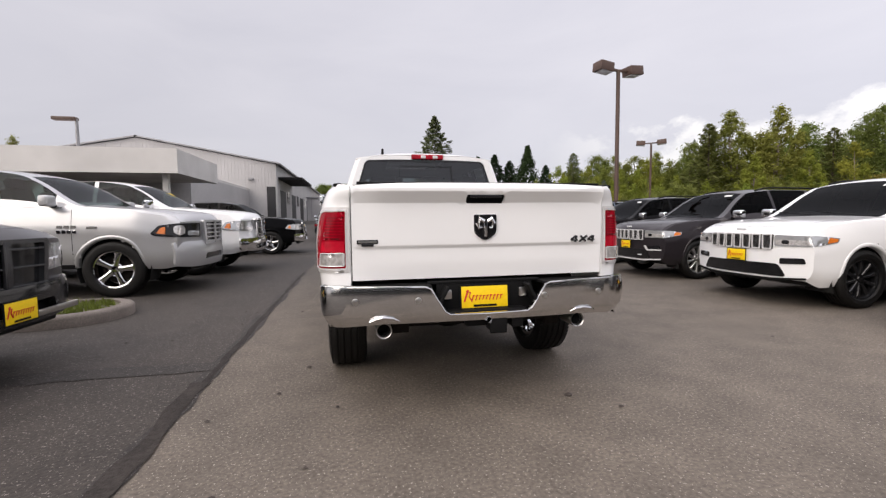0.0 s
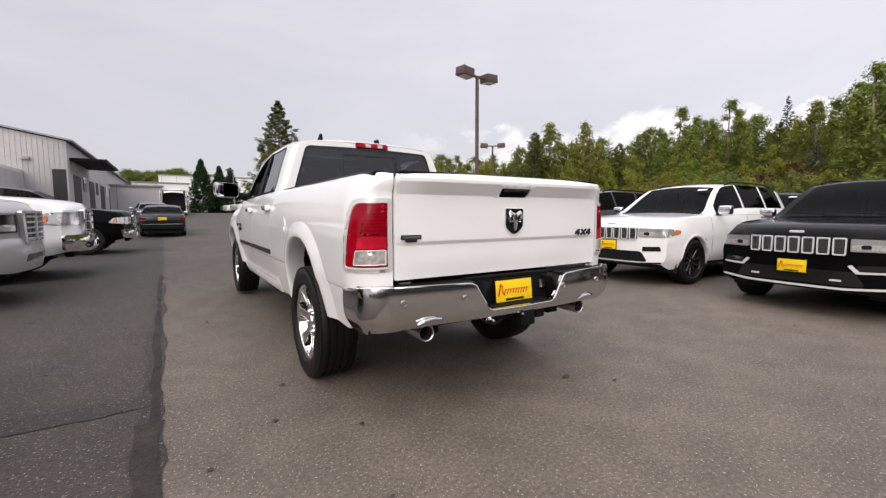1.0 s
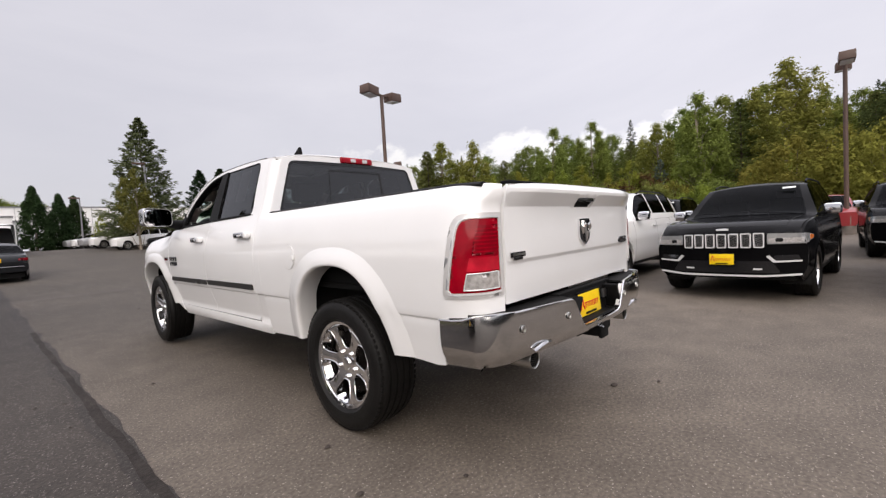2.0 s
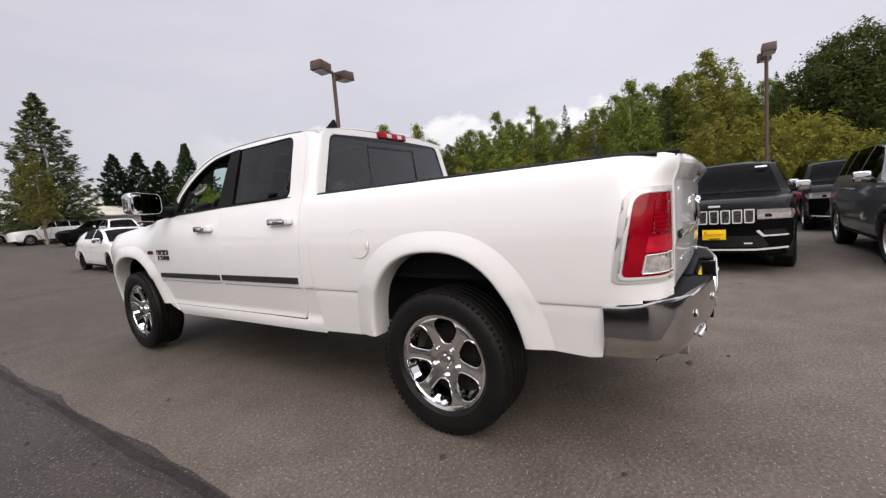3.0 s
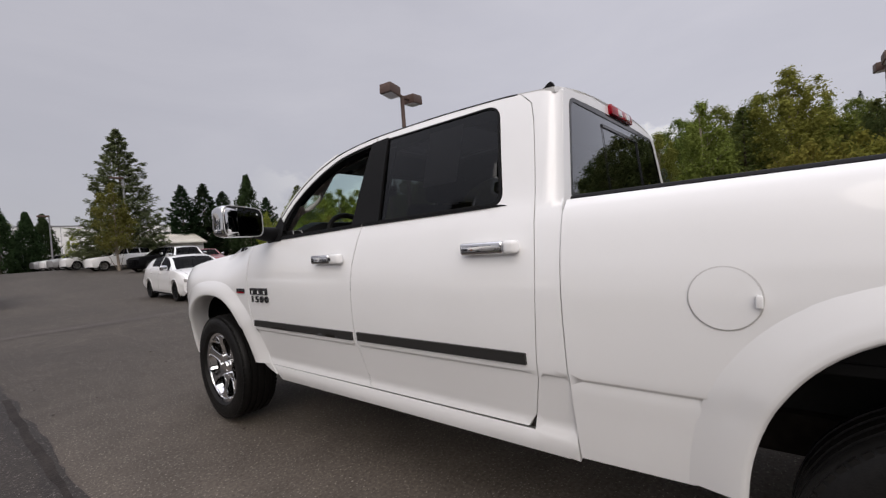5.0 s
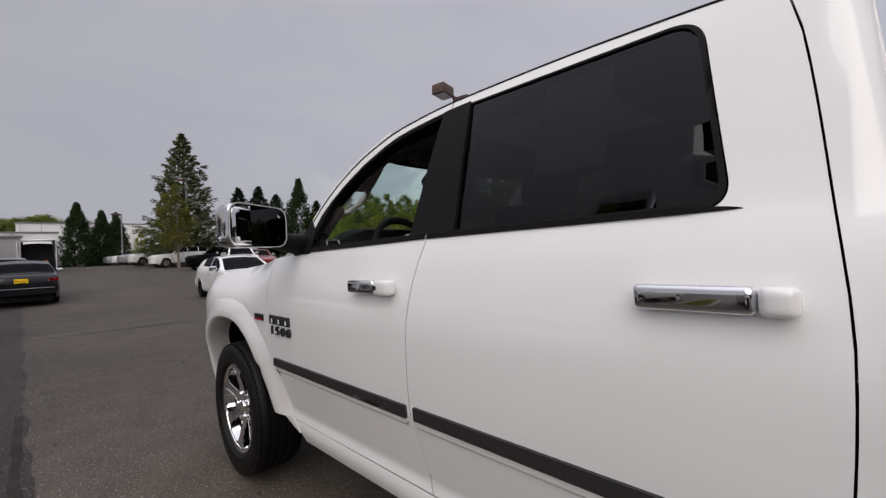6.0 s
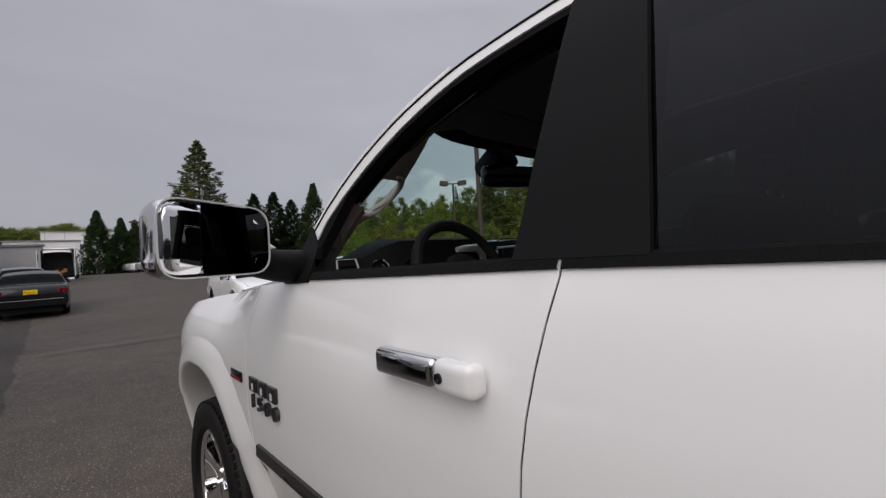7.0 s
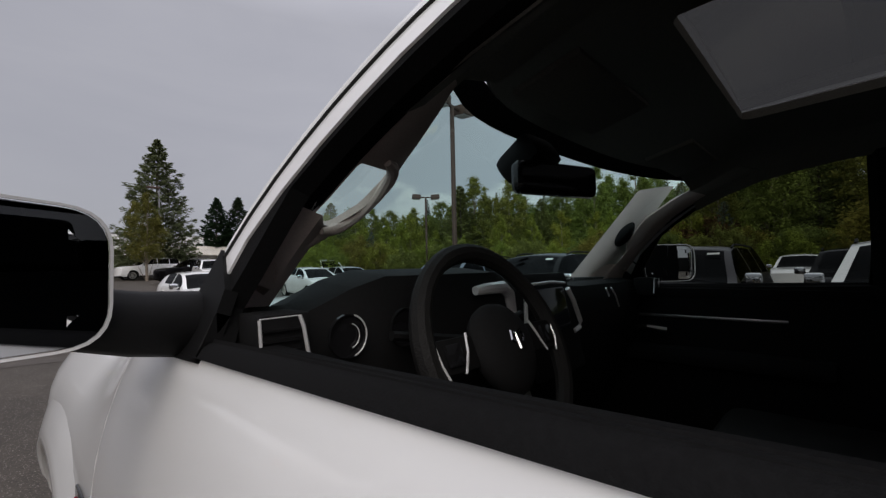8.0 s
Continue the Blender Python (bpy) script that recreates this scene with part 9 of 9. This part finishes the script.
def build_buildings():
    # the workshop: gabled metal shed, its gable towards the lot
    B = thing("workshop_building", "long grey metal workshop with a low gable and a dark awning", "building")
    gz = ground_z(-9, 40)
    y0, y1, x0, x1, ze, zp = 40.0, 104.0, -32.0, -8.3, 6.75, 8.95
    xm = (x0 + x1) / 2
    bm = bmesh.new()
    P = [(x0, gz - 0.5), (x1, gz - 0.5), (x1, ze), (xm, zp), (x0, ze)]
    a, b = [bm.verts.new((x, y0, z)) for x, z in P], [bm.verts.new((x, y0 + 0.25, z)) for x, z in P]
    bm.faces.new(a); bm.faces.new(b[::-1])
    for k in range(5):
        bm.faces.new((a[k], a[(k + 1) % 5], b[(k + 1) % 5], b[k]))
    W1 = part("gable_wall", bm, M["siding"], B, "pale grey ribbed metal gable wall", smooth=False)
    bm = bmesh.new()
    for k in range(80):
        x = x0 + 0.15 + (x1 - x0 - 0.3) * k / 79
        zt = ze + (zp - ze) * (1 - abs(x - xm) / (x1 - xm))
        slab(bm, x - 0.02, x + 0.02, y0 - 0.025, y0, gz - 0.3, zt - 0.06)
    part("siding_rib", bm, M["siding"], W1, "metal siding ribs", smooth=False)["kind"] = "stuff"
    bm = bmesh.new()
    slab(bm, x1 - 0.25, x1, y0 + 0.25, y1, gz - 0.5, ze)
    slab(bm, x0, x1, y1 - 0.25, y1, gz - 0.5, ze)
    slab(bm, x0, x0 + 0.25, y0 + 0.25, y1, gz - 0.5, ze)
    part("side_wall", bm, M["siding"], B, "grey metal side wall", smooth=False)
    bm = bmesh.new()
    for s in (-1, 1):
        c = ((xm + (x1 if s > 0 else x0)) / 2 + s * 0.15, (y0 + y1) / 2, (ze + zp) / 2 + 0.10)
        ang = math.atan2(zp - ze, x1 - xm) * s
        add_box(bm, c, (math.hypot(x1 - xm, zp - ze) + 0.5, y1 - y0 + 0.5, 0.12), 0, Matrix.Rotation(ang, 4, "Y"))
    part("roof", bm, M["galv"], B, "grey metal roof", smooth=False)
    # dark awning, doors and windows in the side wall
    bm = bmesh.new()
    slab(bm, x1, x1 + 2.3, y0 + 1.0, y0 + 10.0, 5.42, 5.62)
    part("awning", bm, M["trim"], B, "black flat awning over the doors", smooth=False)
    for k in range(7):
        y = y0 + 2 + 7.6 * k
        # solid slab: the opening's dark inside is put into its colour
        bm = bmesh.new()
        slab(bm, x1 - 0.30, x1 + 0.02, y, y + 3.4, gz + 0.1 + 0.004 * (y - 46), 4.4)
        d = part("roller_door", bm, M["dark_in"], B, "near-black slab for a roller door opening", smooth=False)
        bm = bmesh.new()
        slab(bm, x1 - 0.02, x1 + 0.05, y + 4.4, y + 5.8, 3.2, 4.5)
        w = part("window", bm, M["gloss"], B, "small dark window", smooth=False)
    bm = bmesh.new()
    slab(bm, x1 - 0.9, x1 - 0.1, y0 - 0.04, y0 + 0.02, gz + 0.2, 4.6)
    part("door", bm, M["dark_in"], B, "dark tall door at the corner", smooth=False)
    bm = box((x1 - 2.3, y0 - 0.12, 5.3), (0.5, 0.2, 0.22), 0.04)
    part("wall_lamp", bm, M["galv"], B, "grey wall lamp")

    # showroom with a flat white canopy in front
    C = thing("showroom_building", "low showroom with a deep flat white canopy on posts", "building")
    bm = bmesh.new()
    slab(bm, -46, -8.6, 17.6, 17.9, 3.42, 4.52)
    slab(bm, -8.9, -8.6, 17.9, 23.2, 3.42, 4.52)
    F = part("canopy_fascia", bm, M["stucco"], C, "pale canopy fascia", smooth=False)
    bm = bmesh.new()
    slab(bm, -46, -8.9, 17.9, 23.2, 4.20, 4.40)
    slab(bm, -46, -10.8, 23.2, 39.9, 4.20, 4.40)
    slab(bm, -46, -8.9, 17.9, 23.2, 3.46, 3.56)
    part("canopy_roof", bm, M["stucco"], C, "flat canopy roof and soffit", smooth=False)
    for x in (-9.4, -14.6, -19.8, -25.0):
        part("canopy_post", box((x, 18.4, (3.46 + ground_z(x, 18.4)) / 2), (0.24, 0.24, 3.46 - ground_z(x, 18.4) + 0.1), 0.01), M["stucco"], C, "square canopy post")
    bm = bmesh.new()
    slab(bm, -46, -10.8, 25.4, 25.7, 0.0, 4.2)
    slab(bm, -11.1, -10.8, 25.7, 40.0, 0.0, 4.2)
    part("shop_wall", bm, M["siding"], C, "grey showroom wall", smooth=False)
    for k in range(8):
        bm = bmesh.new()
        slab(bm, -14.6 - 3.1 * k, -12.0 - 3.1 * k, 25.34, 25.45, 0.75, 3.2)
        w = part("window", bm, M["gloss"], C, "dark showroom window", smooth=False)
        bm = bmesh.new()
        for xx in (-14.6, -13.3, -12.0):
            slab(bm, xx - 3.1 * k - 0.04, xx - 3.1 * k + 0.04, 25.30, 25.36, 0.7, 3.25)
        part("window_bar", bm, M["galv"], w, "grey window bar", smooth=False)

    # far low buildings
    for nm, lab, x0, x1, y0, y1, z1, mt in (("storage_building", "long low white storage building", -7.6, 1.2, 92, 104, 6.9, "wall_white"), ("storage_building", "white flat-roofed building farther along", 0.4, 6.0, 100, 110, 6.6, "wall_white"),
                                            ("boundary_wall", "pale grey panel wall beyond the parked cars", -7.9, -2.6, 62, 62.4, 4.6, "siding"),
                                            ("warehouse_building", "wide white warehouse behind the spruce", -4, 46, 118, 140, 10.4, "wall_white")):
        H = thing(nm, lab, "building")
        bm = bmesh.new()
        slab(bm, x0, x1, y0, y1, 0.5, z1)
        w = part("wall", bm, M[mt], H, "", smooth=False)
        bm = bmesh.new()
        slab(bm, x0 - 0.15, x1 + 0.15, y0 - 0.15, y1 + 0.15, z1 + 0.003, z1 + 0.22)
        part("roof", bm, M["galv"], H, "grey flat roof edge", smooth=False)
        for k in range(max(1, int((x1 - x0) / 3))):
            bm = bmesh.new()
            xx = x0 + 0.6 + 3 * k
            slab(bm, xx, xx + 0.06, y0 - 0.04, y0, 1.0, z1)
            part("panel_joint", bm, M["galv"], w, "", smooth=False)
    H = thing("shed_building", "low white shed with a ribbed pale metal roof", "building")
    bm = bmesh.new()
    slab(bm, 10.5, 17.2, 52, 57, 0.5, 3.35)
    part("wall", bm, M["wall_white"], H, "white shed wall", smooth=False)
    bm = box((13.85, 53.0, 3.85), (7.0, 3.6, 0.10), 0, Matrix.Rotation(radians(18), 4, "X"))
    R = part("roof", bm, M["roof_metal"], H, "ribbed pale metal roof", smooth=False)
    for k in range(24):
        bm = box((10.45 + 0.295 * k, 53.0, 3.93), (0.05, 3.6, 0.07), 0, Matrix.Rotation(radians(18), 4, "X"))
        part("roof_rib", bm, M["roof_metal"], R, "", smooth=False)


def lot_lamp(x, y, top, heads, turn, name="lot_lamp", mat=None, label="bronze parking-lot lamp with two box heads"):
    z0 = ground_z(x, y)
    T = thing(name, label, "lamp post", "lamp posts of the lot", at=(x, y, z0))
    H = top - z0
    mt = mat or M["bronze"]
    part("pole", tube([(0, 0, 0), (0, 0, H)], [0.085, 0.075], 12), mt, T, "square-section pole")
    part("pole_base", add_tube(bmesh.new(), [(0, 0, -0.1), (0, 0, 0.75)], 0.30, 20), M["concrete"], T, "round concrete base")
    for a in heads:
        R = Matrix.Rotation(radians(turn + a), 4, "Z")
        bm = bmesh.new()
        add_box(bm, (0.30, 0, H - 0.02), (0.50, 0.09, 0.09), 0.01)
        p = part("arm", bm, mt, T, "short arm")
        p.matrix_basis = R
        bm = bmesh.new()
        add_box(bm, (0.72, 0, H + 0.02), (0.62, 0.50, 0.34), 0.02, Matrix.Rotation(radians(-5), 4, "Y"))
        hd = part("lamp_head", bm, mt, T, "box lamp head")
        hd.matrix_basis = R
        bm = box((0.70, 0, H - 0.162), (0.50, 0.40, 0.02), 0.005, Matrix.Rotation(radians(-5), 4, "Y"))
        part("lamp_lens", bm, M["lens_white"], hd, "pale flat lens")


def small_lamp(x, y, top, turn, base=None, label="slim grey street lamp with one flat head"):
    z0 = ground_z(x, y) if base is None else base
    T = thing("street_lamp", label, "lamp post", at=(x, y, z0))
    H = top - z0
    part("pole", tube([(0, 0, 0), (0, 0, H)], [0.08, 0.06], 10), M["galv"], T)
    bm = box((0.45, 0, H + 0.02), (0.95, 0.34, 0.16), 0.05)
    hd = part("lamp_head", bm, M["bronze"], T, "flat dark lamp head")
    hd.matrix_basis = Matrix.Rotation(radians(turn), 4, "Z")


def build_island():
    """A kerbed island with rough grass between two parking bays."""
    I = thing("kerb_island", "rounded concrete kerb round a strip of grass", "kerb", kind="structure")
    cx, cy, half, L = -4.28, 2.45, 0.66, 6.5
    path = [(cx - L, cy - half)] + [(cx + half * math.cos(t), cy + half * math.sin(t)) for t in np.linspace(-math.pi / 2, math.pi / 2, 14)] + [(cx - L, cy + half)]
    bm = bmesh.new()
    rows = []
    for k, (x, y) in enumerate(path):
        n = Vector((0, -1)) if k == 0 else Vector((0, 1)) if k == len(path) - 1 else Vector((x - cx, y - cy)).normalized()
        g = ground_z(x, y)
        rows.append([bm.verts.new((x - n.x * o, y - n.y * o, g + z)) for o, z in ((0.0, -0.05), (0.0, 0.105), (0.02, 0.135), (0.05, 0.145), (0.15, 0.145), (0.16, 0.05))])
    for r0, r1 in zip(rows, rows[1:]):
        for j in range(5):
            bm.faces.new((r0[j], r1[j], r1[j + 1], r0[j + 1]))
    part("kerb", bm, M["concrete"], I, "worn concrete kerb", angle=60)
    rnd = random.Random(3)
    bm = bmesh.new()
    inner = [(x - (0 if k in (0, len(path) - 1) else (x - cx) / half * 0.155), y - (y - cy) / half * 0.155) for k, (x, y) in enumerate(path)]
    bm.faces.new([bm.verts.new((x, y, ground_z(x, y) + 0.115)) for x, y in inner])
    part("island_soil", bm, M["soil"], I, "brown soil")
    V, F = [], []
    for _ in range(5200):
        x, y = rnd.uniform(cx - L, cx + 0.42), rnd.uniform(cy - 0.45, cy + 0.45)
        if x > cx and math.hypot(x - cx, y - cy) > 0.45:
            continue
        h, a = rnd.uniform(0.04, 0.11), rnd.uniform(0, 6.28)
        d = Vector((math.cos(a), math.sin(a), 0)) * 0.012
        b = Vector((x, y, ground_z(x, y) + 0.112))
        i = len(V)
        V += [b - d, b + d, b + Vector((rnd.uniform(-0.05, 0.05), rnd.uniform(-0.05, 0.05), h))]
        F.append((i, i + 1, i + 2))
    g = mesh_ob("grass", V, F, M["grass"], None, smooth=False)
    tagged(g, "patchy yellow-green grass on the kerb island", "grass", kind="stuff")


def build_litter():
    """Dead leaves and crumbs on the asphalt."""
    rnd = random.Random(8)
    V, F = [], []
    spots = [(0.60, -1.05, 0.045), (-1.3, -0.6, 0.03), (-1.15, -0.1, 0.03), (-0.9, -0.9, 0.025)] + [(rnd.uniform(-6, 5), rnd.uniform(-3.5, 12), rnd.uniform(0.008, 0.026)) for _ in range(120)]
    for x, y, s in spots:
        if abs(x) < 0.9 and -0.9 < y < 4.6:
            continue
        i, n = len(V), 6
        a0 = rnd.uniform(0, 6)
        z = ground_z(x, y) + 0.013
        V.append((x, y, z + s * 0.25))
        V += [(x + s * rnd.uniform(0.5, 1.1) * math.cos(a0 + 6.283 * k / n), y + s * 0.6 * rnd.uniform(0.5, 1.1) * math.sin(a0 + 6.283 * k / n), z - 0.004) for k in range(n)]
        F += [(i, i + 1 + k, i + 1 + (k + 1) % n) for k in range(n)]
    ob = mesh_ob("dead_leaves", V, F, M["rust"], None, smooth=False)
    tagged(ob, "scattered brown dead leaves and crumbs on the asphalt", "litter", kind="stuff")


build_vehicles()
build_buildings()
# unseen dark wall closing the lot, added for a dark reflection in the chrome
bm = box((0, -15.0, 1.15), (70, 0.2, 2.3), 0.01)
tagged(part("fence_south", bm, M["matt"], None), "unseen plain dark wall, added to be reflected in the chrome bumper", "fence", kind="structure")
lot_lamp(9.39, 11.59, 6.95, (0, 180), 9)
lot_lamp(21.4, 25.2, 6.9, (0, 180), -36)
lot_lamp(21.97, -2.79, 7.05, (0, 180), 3)
small_lamp(8.1, 43.5, 8.6, 180)
small_lamp(-13.2, 19.0, 5.95, 180, 4.4)
small_lamp(5.2, 58.0, 6.8, 180)
build_island()
build_trees()
build_understorey()
build_litter()
